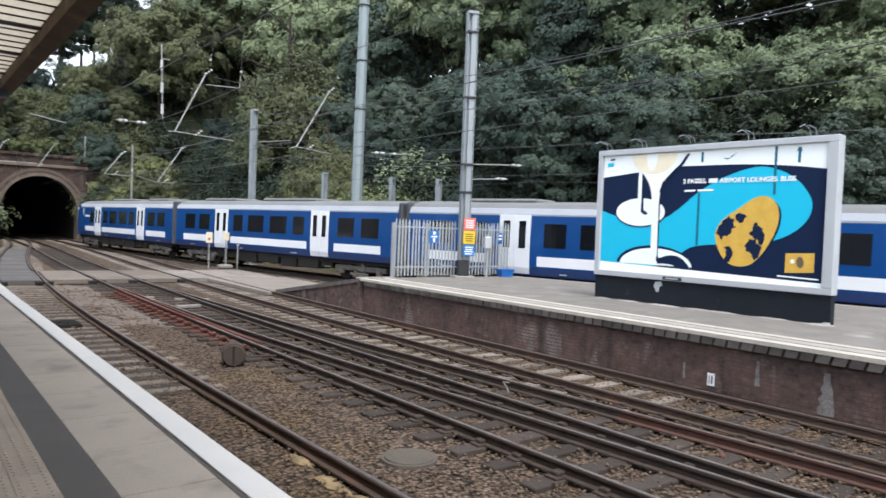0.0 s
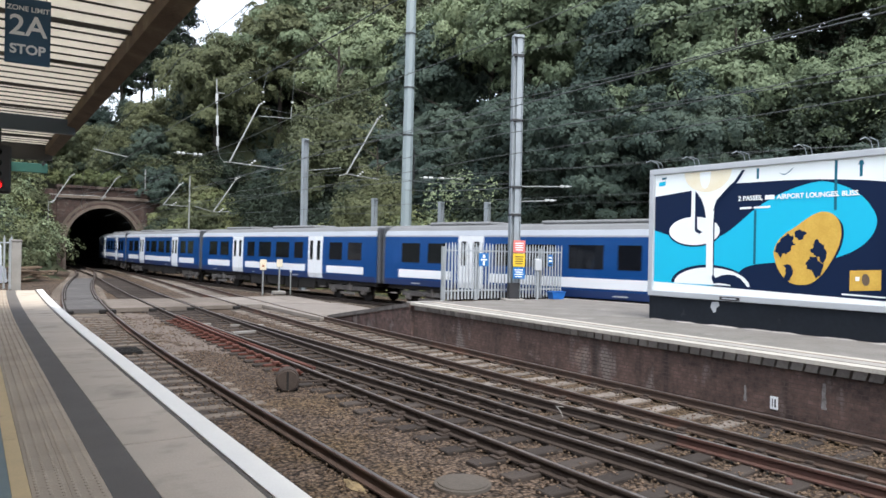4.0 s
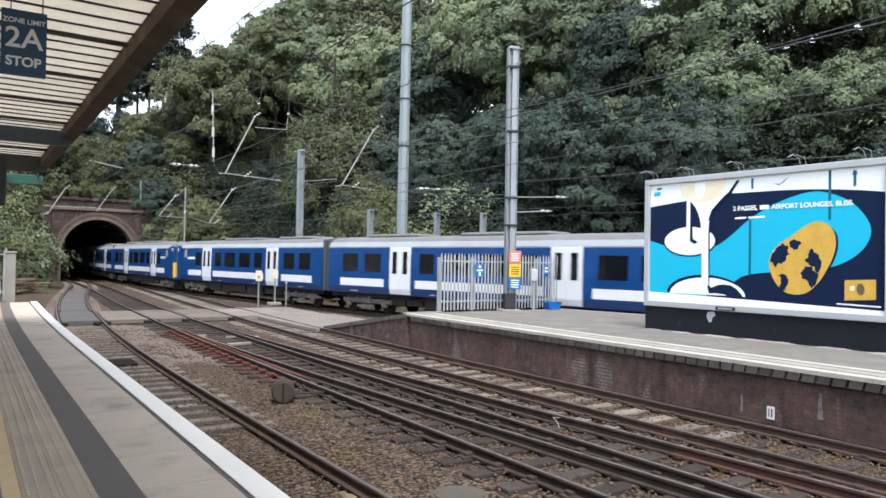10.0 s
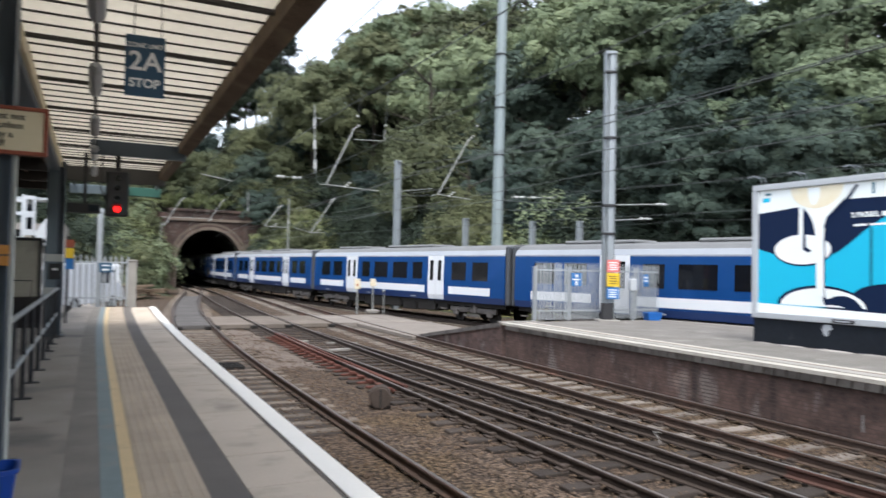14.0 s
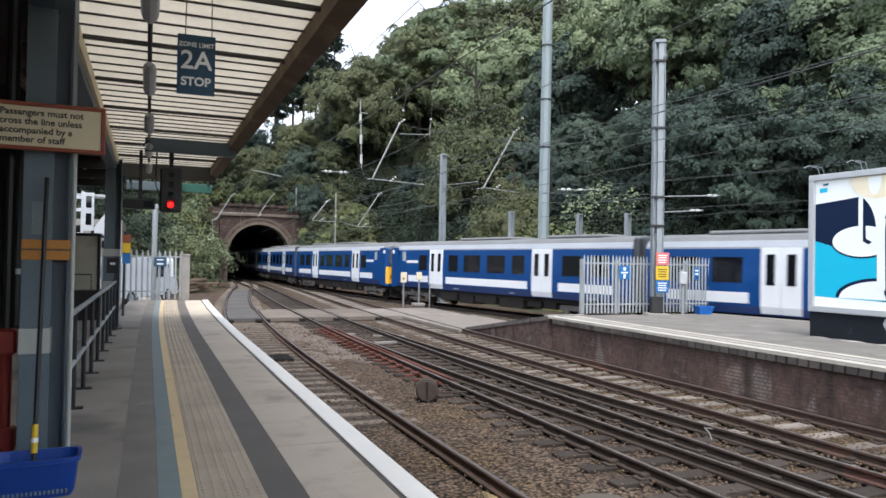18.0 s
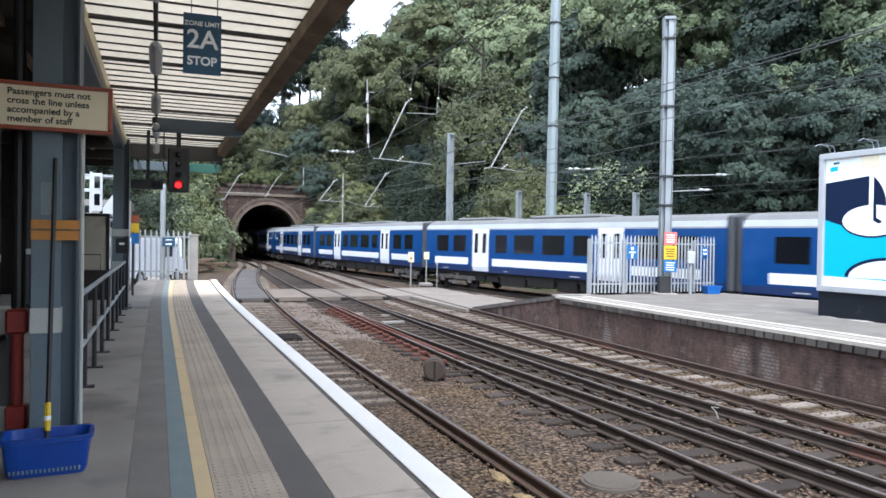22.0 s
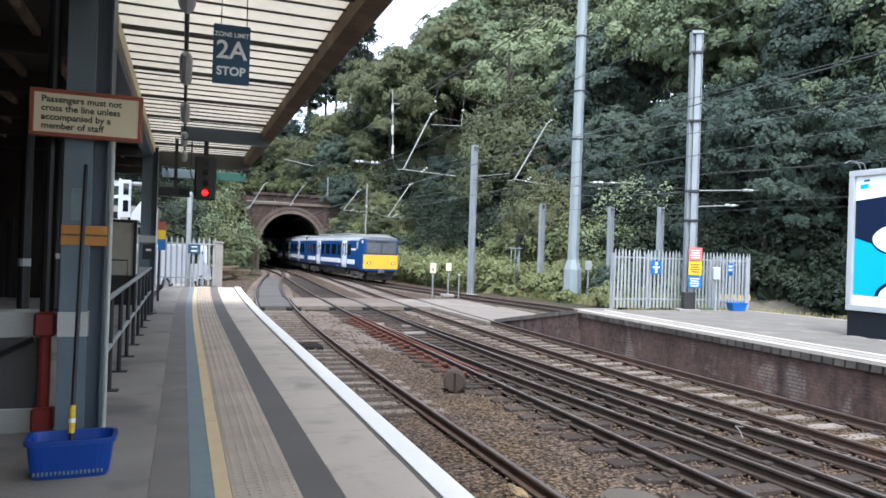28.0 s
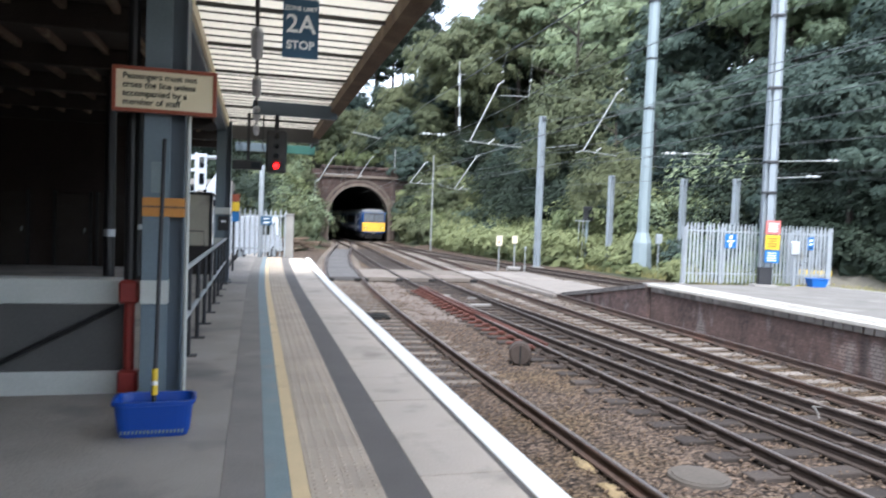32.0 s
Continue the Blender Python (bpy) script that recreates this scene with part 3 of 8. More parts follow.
MIDDLE_LINE = smooth_line([(-60, 6.7), (-10, 6.7), (10, 6.72), (20, 6.85), (30, 7.15), (40, 7.6), (52, 8.35), (64, 9.1), (82, 9.55)])
CROSS_LINE = smooth_line([(-40, 9.4), (-20, 8.9), (-5, 8.3), (4.5, 7.82), (9, 7.6), (14, 7.35), (20, 7.18), (27, 7.14)])
FAR_LINE = smooth_line([(-60, 10.0), (0, 10.02), (12, 10.05), (20, 10.2), (28, 10.5), (40, 11.2), (52, 12.0), (66, 12.75), (82, 12.95)])


def bend(y):
    """The platform's edge swings slowly aside with the track."""
    return 0.0012 * (y - 14) ** 2 if y > 14 else 0.0


def lean(y):
    """The canopy follows it a little."""
    return 0.00015 * y * abs(y)


# ---- ground: flat at the tracks, a steep wooded bank behind, a hill over the tunnel ----
def ground_height(x, y):
    tx, k = TRAIN_LINE(min(max(y, -250), 420))
    d = x - tx - 6.5
    z = GROUND_Z
    if d > 0:
        z = GROUND_Z + min(d, 7) * 0.12 + min(max(d - 4, 0), 28) * 0.72 + max(d - 32, 0) * 0.12
    left = (6 - x) if y > 40 else 0
    if y > 83.2:
        over = 7.6 + min(y - 83.2, 17) * 0.6 + min(max(x - 16.5, 0), 30) * 0.35 * min(1, (y - 83.2) / 8)
        z = max(z, over)
    elif y > 55 and x < 6.2:
        z = max(z, GROUND_Z + min(max(5.2 - x, 0), 14) * 0.55 * min(1, (y - 55) / 14))
    elif y > 70 and x > 15.9:
        z = max(z, GROUND_Z + min(x - 15.9, 12) * 0.65 * min(1, (y - 70) / 10))
    if 66 < y <= 83.2 and (x > 15.9 or x < 7.2):
        up = min(max((y - 70) / 13, 0), 1)
        aside = min(max((x - 15.9) / 3.5, (7.2 - x) / 3.5, 0), 1)
        z = max(z, GROUND_Z + 9.0 * up * up * aside)
    if z > GROUND_Z + 0.3:
        z += 0.5 * noise.noise((x * 0.16, y * 0.16, 0.3))
    return z


xs = [-900, -400, -150, -80, -60] + [-50 + 2.0 * i for i in range(76)] + [115, 140, 200, 400, 900]
ys = [-900, -400, -250, -200, -160, -130, -100, -80] + [-60 + 2.0 * i for i in range(70)] + [80.0, 82.0, 83.4, 84.5] + [86 + 2.0 * i for i in range(30)] + [150, 170, 200, 260, 400, 900]
gv = [(x, y, ground_height(x, y)) for y in ys for x in xs]
gf = []
nx = len(xs)
for j in range(len(ys) - 1):
    for i in range(nx - 1):
        if 5.9 <= (xs[i] + xs[i + 1]) / 2 <= 16.2 and 82 <= (ys[j] + ys[j + 1]) / 2 <= 84:
            continue
        gf.append((j * nx + i, j * nx + i + 1, (j + 1) * nx + i + 1, (j + 1) * nx + i))
ground_mesh = mesh_from("ground", gv, gf, M_EARTH)
ground_mesh.materials.append(M_BALLAST)
ground_mesh.materials.append(M_DUST)
for poly in ground_mesh.polygons:
    cx, cy, cz = poly.center
    if cz < GROUND_Z + 0.12 and -3 < cx < TRAIN_LINE(min(max(cy, -250), 420))[0] + 4.5 and cy < 84:
        poly.material_index = 1
    elif cy < 34 and 4 < cx - TRAIN_LINE(min(max(cy, -250), 420))[0] < 13:
        poly.material_index = 2
tagged(new("ground", ground_mesh), "flat grey-brown ballast beside a steep wooded bank", "ground", kind="structure")


# ---- tracks ----
RAIL_PROFILE = [(-0.07, 0), (0.07, 0), (0.07, 0.02), (0.014, 0.035), (0.014, 0.11), (0.035, 0.12), (0.035, 0.148), (0.026, 0.155), (-0.026, 0.155), (-0.035, 0.148), (-0.035, 0.12), (-0.014, 0.11), (-0.014, 0.035), (-0.07, 0.02)]
HEAD_PROFILE = [(-0.024, 0.1545), (0.024, 0.1545), (0.022, 0.157), (-0.022, 0.157)]
SLEEPER_MESH = {}


def rail(parent, line, shift, y0, y1, step, body, head):
    path = along(line, y0, y1, step, RAIL_Z - 0.157, shift)
    r = part("rail", sweep(bmesh.new(), RAIL_PROFILE, path), body, parent)
    part("rail_head", sweep(bmesh.new(), HEAD_PROFILE, path), head, r, "worn running surface")
    return r


def sleeper_mesh(material, half):
    key = (material.name, half)
    if key not in SLEEPER_MESH:
        SLEEPER_MESH[key] = done(slab(-half, half, -0.125, 0.125, -0.12, 0.0, 0.012), "sleeper", material)
    return SLEEPER_MESH[key]


CHAIR_MESH = done(box(box(bmesh.new(), -0.17, 0.17, -0.09, 0.09, 0, 0.03, 0.006), -0.11, 0.11, -0.06, 0.06, 0.028, 0.075, 0.01), "rail_chair", M_RAIL_DULL)


def track(label, line, y0, y1, sleepers_from, sleepers_to, material, body, head, half=1.28, chairs=(0, 0), rails=(-0.752, 0.752), lift=0.0, dark_to=-99):
    t = thing("railway_track", label, "railway track", kind="structure")
    for s in rails:
        rail(t, line, s, y0, y1, 1.0, body, head)
    y, me = sleepers_from, sleeper_mesh(material, half)
    while y < sleepers_to:
        x, k = line(y)
        turn = -math.degrees(math.atan(k)) + rng.uniform(-1.5, 1.5)
        s = part("sleeper", sleeper_mesh(M_SLEEPER_DARK, half) if y < dark_to else me, material, t, at=pose(x + rng.uniform(-0.04, 0.04), y, RAIL_Z - 0.157 + lift + rng.uniform(-0.012, 0.0), 0, 0, turn))
        if chairs[0] < y < chairs[1]:
            for side in rails:
                part("rail_chair", CHAIR_MESH, M_RAIL, s, at=pose(side, 0, -0.002))
        y += 0.66
    return t


track("rusty track beside the near platform edge on timber sleepers", NEAR_LINE, -40, 140, 11.5, 81, M_SLEEPER, M_RAIL, M_RAIL_TOP, chairs=(12, 16), lift=-0.03)
track("dark disused-looking middle track", MIDDLE_LINE, -40, 82, -2, 62, M_SLEEPER_DARK, M_RAIL_DULL, M_RAIL_TOPD, chairs=(3, 14))
crossover = track("dark crossover track merging into the middle track", CROSS_LINE, -40, 27, -2, 13, M_SLEEPER_DARK, M_RAIL_DULL, M_RAIL_TOPD, half=0.9, rails=(-0.752,), lift=-0.01)
rail(crossover, CROSS_LINE, 0.752, 6.4, 27, 1.0, M_RAIL_DULL, M_RAIL_TOPD)
rail(crossover, CROSS_LINE, 0.752, -40, 6.4, 1.0, M_RUST_RAIL, M_RAIL_TOPD)["label"] = "red-rusted rail"
track("rusty track along the island platform on pale sleepers", FAR_LINE, -40, 70, -3, 66, M_SLEEPER_PALE, M_RAIL, M_RAIL_TOP, chairs=(3, 14), lift=-0.022, dark_to=6.9)
track("curved running line behind the island platform", TRAIN_LINE, -150, 300, -25, 81, M_SLEEPER, M_RAIL_DULL, M_RAIL_TOP)

# Dark strip that paints the shade in the gaps between sleepers.
tagged(part("track_bed", sweep(bmesh.new(), [(-1.2, -0.05), (0.95, -0.05), (0.95, 0.0), (-1.2, 0.0)], along(NEAR_LINE, 11.2, 30.2, 1.0, GROUND_Z + 0.007)), M_GAP_SHADE), "track bed strip with painted shade between the near sleepers", "track bed", kind="structure")
dust = bmesh.new()
for _ in range(34):
    y = rng.uniform(18.5, 29.6)
    a, b = NEAR_LINE(y)[0] + 1.15, MIDDLE_LINE(y)[0] - 1.1
    if b - a > 0.4:
        blob(dust, rng.uniform(a, b), y, rng.uniform(0.3, 0.55) * min(1, b - a), rng.uniform(0.6, 1.1), GROUND_Z + 0.004, rng.uniform(0.012, 0.03))
tagged(part("trodden_dust", dust, M_PALE_DUST), "brownish dust trodden over the ballast before the crossing", "dust", kind="stuff")
check = thing("check_rails", "dark check rails inside the running rails towards the tunnel", "railway track", kind="structure")
for s in (-0.65, 0.65):
    rail(check, NEAR_LINE, s, 36, 70, 1.0, M_RAIL_DULL, M_RAIL_TOPD)

# the red-rusted blades of the points, with their slide chairs
points = thing("track_points", "red-rusted switch blades with slide chairs", "railway points", kind="structure")
for s0 in (-0.70, -1.12):
    line_b = smooth_line([(14, MIDDLE_LINE(14)[0] + s0 + (0.52 if s0 < -1 else 0.12)), (19, MIDDLE_LINE(19)[0] + s0 + (0.36 if s0 < -1 else 0.10)), (26.5, MIDDLE_LINE(26.5)[0] + s0 + (0.33 if s0 < -1 else 0.12))])
    path = along(line_b, 14, 26.5, 0.8, RAIL_Z - 0.150)
    part("switch_blade", sweep(bmesh.new(), [(p[0] * 0.9, p[1]) for p in RAIL_PROFILE], path), M_RED_RAIL, points)
chair_mesh = done(box(box(bmesh.new(), -0.30, 0.22, -0.05, 0.05, 0, 0.05, 0.01), -0.08, 0.08, -0.07, 0.07, 0.04, 0.1, 0.01), "slide_chair", M_RED_RAIL)
y = 14.2
while y < 26.5:
    x, k = MIDDLE_LINE(y)
    part("slide_chair", chair_mesh, M_RED_RAIL, points, at=pose(x - 0.92, y, RAIL_Z - 0.155, 0, 0, rng.uniform(-4, 4)))
    y += 0.62

# point machine box beside the blades, round drain cover
machine = thing("point_machine", "brown rusted point machine box on the ballast", "point machine", pose(5.15, 12.95, GROUND_Z, 0, 0, -20))
part("case", rod(bmesh.new(), (0, -0.17, 0.22), (0, 0.16, 0.22), 0.225, 0.225, 20), M_RAIL_DULL, machine)
part("lid", rod(bmesh.new(), (0, -0.20, 0.22), (0, -0.165, 0.22), 0.19, 0.215, 20), M_RAIL_DULL, machine)
part("hasp", slab(-0.02, 0.02, -0.215, -0.195, 0.04, 0.40), M_UNDER, machine)
part("foot", slab(-0.2, 0.2, -0.12, 0.12, 0.0, 0.06, 0.01), M_UNDER, machine)
part("rod", rod(bmesh.new(), (0.2, 0, 0.16), (0.95, 0.2, 0.14), 0.02), M_RAIL_DULL, machine)
drain = thing("drain_cover", "round grey concrete drain cover in the ballast", "drain cover", pose(4.88, 6.72, GROUND_Z - 0.035))
part("ring", rod(bmesh.new(), (0, 0, 0), (0, 0, 0.07), 0.345, 0.34, 32), M_DRAIN, drain)
part("lid", rod(bmesh.new(), (0, 0, 0.068), (0, 0, 0.085), 0.30, 0.295, 32), M_DRAIN, drain)

# ---- boarded crossing before the tunnel ----
deck = thing("track_crossing", "dusty grey boarded crossing over all the tracks", "track crossing", kind="structure")
lines = [NEAR_LINE, MIDDLE_LINE, FAR_LINE]
for row in range(5):
    y0 = 30.6 + row * 0.98
    cuts = [1.95]
    for f in lines:
        c = f(y0 + 0.5)[0]
        cuts += [c - 0.88, None, c - 0.67, c + 0.67, None, c + 0.88]
    cuts += [14.2]
    spans = [(cuts[0], cuts[1])]
    k = 2
    for i in range(3):
        b = cuts[1 + 6 * i:7 + 6 * i]
        spans.append((b[2], b[3]))
        spans.append((b[5], cuts[7 + 6 * i] if i < 2 else 14.2))
    for a, b in spans:
        m = max(1, round((b - a) / 1.4))
        for q in range(m):
            part("deck_board", slab(a + (b - a) * q / m + 0.008, a + (b - a) * (q + 1) / m - 0.008, y0, y0 + 0.965, -1.10, RAIL_Z - 0.012 + rng.uniform(-0.008, 0.006), 0.01), (M_INFILL if b < NEAR_LINE(y0)[0] + 0.8 and a > NEAR_LINE(y0)[0] - 0.8 else M_CROSSING if a > 8.3 else M_DIRT_DECK), deck)
# grey boards between the near rails on towards the tunnel
for k in range(20):
    y = 35.6 + k * 1.12
    x, slope = NEAR_LINE(y + 0.55)
    part("infill_board", slab(-0.58, 0.58, -0.545, 0.545, -0.12, 0.0, 0.012), M_INFILL, deck, at=pose(x, y + 0.55, RAIL_Z - 0.03 + rng.uniform(-0.01, 0.0), 0, 0, -math.degrees(math.atan(slope))))

# Dark blocks added where the deck edge has shaded gaps at the rails.
for f in lines:
    for s in (-0.752, 0.752):
        c = f(30.4)[0] + s
        part("rail_block", slab(c - 0.30, c + 0.30, 30.28, 30.585, -1.10, RAIL_Z - 0.05, 0.02), M_UNDER, deck, "dark block painting the shaded gap at the rail")

# ---- near platform ----
PY0, PY1 = -14.0, 28.4
near_platform = thing("near_platform", "grey platform with white edge, yellow line and tactile paving", "platform", kind="structure")


def strip(name, x0, x1, material, label="", z=0.0, thick=0.12, y0=PY0, y1=PY1, parent=near_platform):
    path = [(bend(y), y, z, 1, 0) for y in np.arange(y0, y1 + 0.5, 1.0)]
    return part(name, sweep(bmesh.new(), [(x0, -thick), (x1, -thick), (x1, 0), (x0, 0)], path), material, parent, label)


strip("asphalt", -0.82, -0.162, M_ASPHALT, "worn grey asphalt")
strip("asphalt_patch", -0.16, 0.098, M_ASPHALT_DARK, "darker patched asphalt")
strip("dark_band", 0.80, 1.066, M_DARKBAND, "dark grey band")
strip("blue_grey_strip", 0.10, 0.25, M_BLUEGREY_LINE, "blue-grey painted strip")
strip("yellow_line", 0.252, 0.358, M_YELLOW_LINE, "worn yellow line")
strip("white_edge", 1.685, 1.885, M_WHITE_LINE, "white painted platform edge", 0.012, 0.10)
strip("platform_core", -0.80, 1.78, M_CONCRETE, "", -0.12, 0.9)
strip("edge_wall", 1.65, 1.81, M_PLATFORM_WALL, "sooty brick face", -0.10, 1.1)
strip("drain_groove", 1.652, 1.683, M_DARKBAND, "dark joint behind the edge", 0.0, 0.1)
SLAB_LENGTH = 0.94
y = -6.0
while y < PY1 - 0.6:
    part("paving_slab", slab(1.068, 1.650, y + 0.007, y + SLAB_LENGTH - 0.007, -0.1, rng.uniform(-0.002, 0.002), 0.003), M_SLAB, near_platform, at=pose(bend(y), 0, 0))
    y += SLAB_LENGTH
bm = slab(0.0, 0.2195, 0.0, 0.398, -0.08, 0.0, 0.003)
for i in range(3):
    for j in range(6):
        rod(bm, (0.036 + 0.073 * i, 0.034 + 0.066 * j, -0.001), (0.036 + 0.073 * i, 0.034 + 0.066 * j, 0.006), 0.015, 0.011, 6)
tile_mesh = done(bm, "tactile_tile", M_TACTILE)
y = -6.2
while y < PY1 - 0.4:
    for x in (0.360, 0.580):
        part("tactile_tile", tile_mesh, M_TACTILE, near_platform, at=pose(x + bend(y), y, 0))
    y += 0.4

# ---- floor of the covered area beside the platform ----
tagged(part("floor", slab(-40, -0.82, -14, 30, -1.0, -0.006), M_ASPHALT), "dark worn asphalt floor under the station roof", "floor", kind="structure")

# ---- island platform ----
ISLE_EDGE = 11.2
island = thing("island_platform", "worn grey island platform with pale coping over a sooty brick wall", "platform", kind="structure")


def far_edge(y):
    x, k = TRAIN_LINE(y)
    return x - 1.52 * math.hypot(1, k)


def isle_z(y):
    return 0.0 if y < 18.6 else -(y - 18.6) * 0.155


def isle_edge(y):
    return ISLE_EDGE + (0.0 if y < 18.6 else (y - 18.6) * -0.03) + 0.0009 * max(0, y) ** 1.7


isle_rows = [y for y in np.arange(-36, 18.1, 1.0)] + [18.6]
# top surface, in three bands from the near to the far edge
for name, a, b, material, label in (("platform_surface", 0.62, 0.90, M_ASPHALT, "worn grey asphalt"), ):
    verts, faces = [], []
    for y in isle_rows:
        e, f = isle_edge(y), far_edge(y)
        verts += [(e + 1.05, y, 0.0), (f - 0.32, y, 0.0), (f - 0.32, y, -1.1), (e + 1.05, y, -1.1)]
    n = len(isle_rows)
    for i in range(n - 1):
        for k in range(4):
            faces.append((4 * i + k, 4 * i + (k + 1) % 4, 4 * i + 4 + (k + 1) % 4, 4 * i + 4 + k))
    faces += [(0, 1, 2, 3), (4 * n - 1, 4 * n - 2, 4 * n - 3, 4 * n - 4)]
    part(name, mesh_from(name, verts, faces, M_ISLE_ASPHALT), M_ISLE_ASPHALT, island, label)


def isle_strip(name, a, b, z, thick, material, label="", y0=-36, y1=18.6, edge=isle_edge, flip=1):
    path = [(edge(y), y, isle_z(y) + z, flip, 0) for y in np.arange(y0, y1 + 0.01, 0.62)]
    return part(name, sweep(bmesh.new(), [(a, -thick), (b, -thick), (b, 0), (a, 0)], path), material, island, label)


isle_strip("white_edge", 0.0, 0.27, 0.008, 0.07, M_CREAM_EDGE, "worn cream painted edge")
isle_strip("dark_joint", 0.272, 0.40, 0.0, 0.09, M_DRAIN, "grimy joint behind the edge")
isle_strip("pale_paving", 0.402, 0.74, 0.0, 0.09, M_COPING, "pale paving band")
isle_strip("faded_line", 0.742, 0.84, 0.0, 0.09, M_TIMBER, "faded brown line")
isle_strip("inner_paving", 0.842, 1.048, 0.0, 0.09, M_CREAM_EDGE, "pale paving band")
isle_strip("far_edge", -0.318, 0.0, 0.004, 0.1, M_COPING, "pale far edge", edge=far_edge)
isle_strip("far_wall", -0.30, -0.05, -0.1, 1.05, M_PLATFORM_WALL, "", edge=far_edge)
isle_strip("platform_wall", 0.16, 0.5, -0.2, 1.0, M_MORTAR, "sooty red-brown brick platform wall")
# corbelled coping blocks under the edge
bm = bmesh.new()
v = [bm.verts.new(p) for p in [(0.02, 0, 0), (0.02, 0.205, 0), (0.30, 0.205, 0), (0.30, 0, 0), (0.09, 0.075, -0.145), (0.09, 0.275, -0.145), (0.30, 0.275, -0.145), (0.30, 0.075, -0.145)]]
for q in ((0, 1, 2, 3), (4, 7, 6, 5), (0, 4, 5, 1), (1, 5, 6, 2), (2, 6, 7, 3), (3, 7, 4, 0)):
    bm.faces.new([v[i] for i in q])
corbel_mesh = done(bm, "corbel_block", M_CORBEL)
y = -12.0
while y < 18.3:
    part("corbel_block", corbel_mesh, M_CORBEL, island, at=pose(isle_edge(y) + rng.uniform(-0.008, 0.008), y, -0.064))
    y += 0.245
# end ramp down to the crossing
verts, faces = [], []
ramp_rows = [18.6, 20, 21.5, 23, 24.4]
for y in ramp_rows:
    e = isle_edge(y)
    z = isle_z(y)
    verts += [(e, y, z), (e + 3.4, y, z), (e + 3.4, y, -1.2), (e + 0.1, y, -1.2)]
for i in range(len(ramp_rows) - 1):
    for k in range(4):
        faces.append((4 * i + k, 4 * i + (k + 1) % 4, 4 * i + 4 + (k + 1) % 4, 4 * i + 4 + k))
faces += [(0, 1, 2, 3), (4 * len(ramp_rows) - 1, 4 * len(ramp_rows) - 2, 4 * len(ramp_rows) - 3, 4 * len(ramp_rows) - 4)]
part("end_ramp", mesh_from("end_ramp", verts, faces, M_PLATFORM_WALL), M_PLATFORM_WALL, island, "sooty brick end ramp")
isle_strip("ramp_coping", -0.03, 0.34, 0.01, 0.13, M_RAMP_EDGE, "dark stone coping of the ramp", 18.62, 24.4)
isle_strip("ramp_surface", 0.345, 3.4, 0.012, 0.05, M_CROSSING, "dusty grey ramp surface", 18.62, 24.4)
part("corner_coping", slab(ISLE_EDGE + 0.2, ISLE_EDGE + 1.6, 18.62, 18.9, -0.1, 0.02, 0.01), M_COPING, island, "pale coping at the corner")
tagged(part("path", slab(10.9, 14.6, 24.3, 30.6, -1.1, RAIL_Z - 0.03, 0.02), M_CROSSING), "dusty grey walkway between ramp and crossing", "path", kind="structure")
# lime that has run down the wall, standing a little proud of the bricks
for y, z0, z1, w0, w1 in ((4.76, -1.02, -0.36, 0.15, 0.05), (5.87, -0.78, -0.36, 0.05, 0.03), (7.25, -0.9, -0.62, 0.03, 0.02)):
    bm = bmesh.new()
    ring = []
    for k in range(9):
        z = z0 + (z1 - z0) * k / 8
        w = w0 + (w1 - w0) * k / 8
        ring.append((z, -w * rng.uniform(0.6, 1.1), w * rng.uniform(0.6, 1.1)))
    outline = [(y + a, z) for z, a, b in ring] + [(y + b, z) for z, a, b in ring[::-1]]
    front = [bm.verts.new((isle_edge(q) + 0.1515, q, z)) for q, z in outline]
    back = [bm.verts.new((isle_edge(q) + 0.159, q, z)) for q, z in outline]
    bm.faces.new(front)
    for a in range(len(front)):
        b = (a + 1) % len(front)
        bm.faces.new((front[a], front[b], back[b], back[a]))
    part("lime_run", bm, M_LIME, island, "white lime run down the wall")
# enamel marker plate
plate = thing("marker_plate", "small white enamel plate on the platform wall", "sign", pose(isle_edge(6.7) + 0.147, 6.7, -0.83, 90, 0, -90))
part("panel", slab(-0.07, 0.07, -0.11, 0.11, 0, 0.012, 0.004), M_WHITE, plate)
part("figure_bars", box(slab(-0.035, -0.02, -0.07, 0.07, 0.011, 0.014), 0.01, 0.035, -0.07, 0.07, 0.011, 0.014), M_BLACK, plate, "dark printed marks")

# ---- tunnel ----
TX, TY, TR, TS = 11.68, 82.0, 3.47, 1.80
portal = thing("tunnel_portal", "old red brick tunnel portal with a paler ringed arch", "tunnel", kind="structure")


def arch(r, n=28):
    pts = [(TX - r, GROUND_Z - 0.1)] + [(TX - r * math.cos(a), TS + r * math.sin(a) * 1.04) for a in [math.pi * i / n for i in range(n + 1)]] + [(TX + r, GROUND_Z - 0.1)]
    return pts


inner, ring1, ring2, ring3 = arch(TR), arch(TR + 0.30), arch(TR + 0.50), arch(TR + 0.78)
# headwall round the arch
bm = bmesh.new()
outer = []
for x, z in ring3:
    dx, dz = x - TX, max(z - TS, 0)
    if z <= TS + 0.01:
        outer.append((TX - 4.35 if dx < 0 else TX + 4.35, z))
    else:
        k = min(4.35 / max(abs(dx), 1e-3), (7.6 - TS) / max(dz, 1e-3))
        outer.append((TX + dx * k, TS + dz * k))
for y0, flip in ((TY, 1), (TY + 1.4, -1)):
    a = [bm.verts.new((x, y0, z)) for x, z in ring3]
    b = [bm.verts.new((x, y0, z)) for x, z in outer]
    for i in range(len(a) - 1):
        bm.faces.new((a[i], a[i + 1], b[i + 1], b[i]))
part("headwall", bm, M_BRICK, portal, "weathered red brick wall")
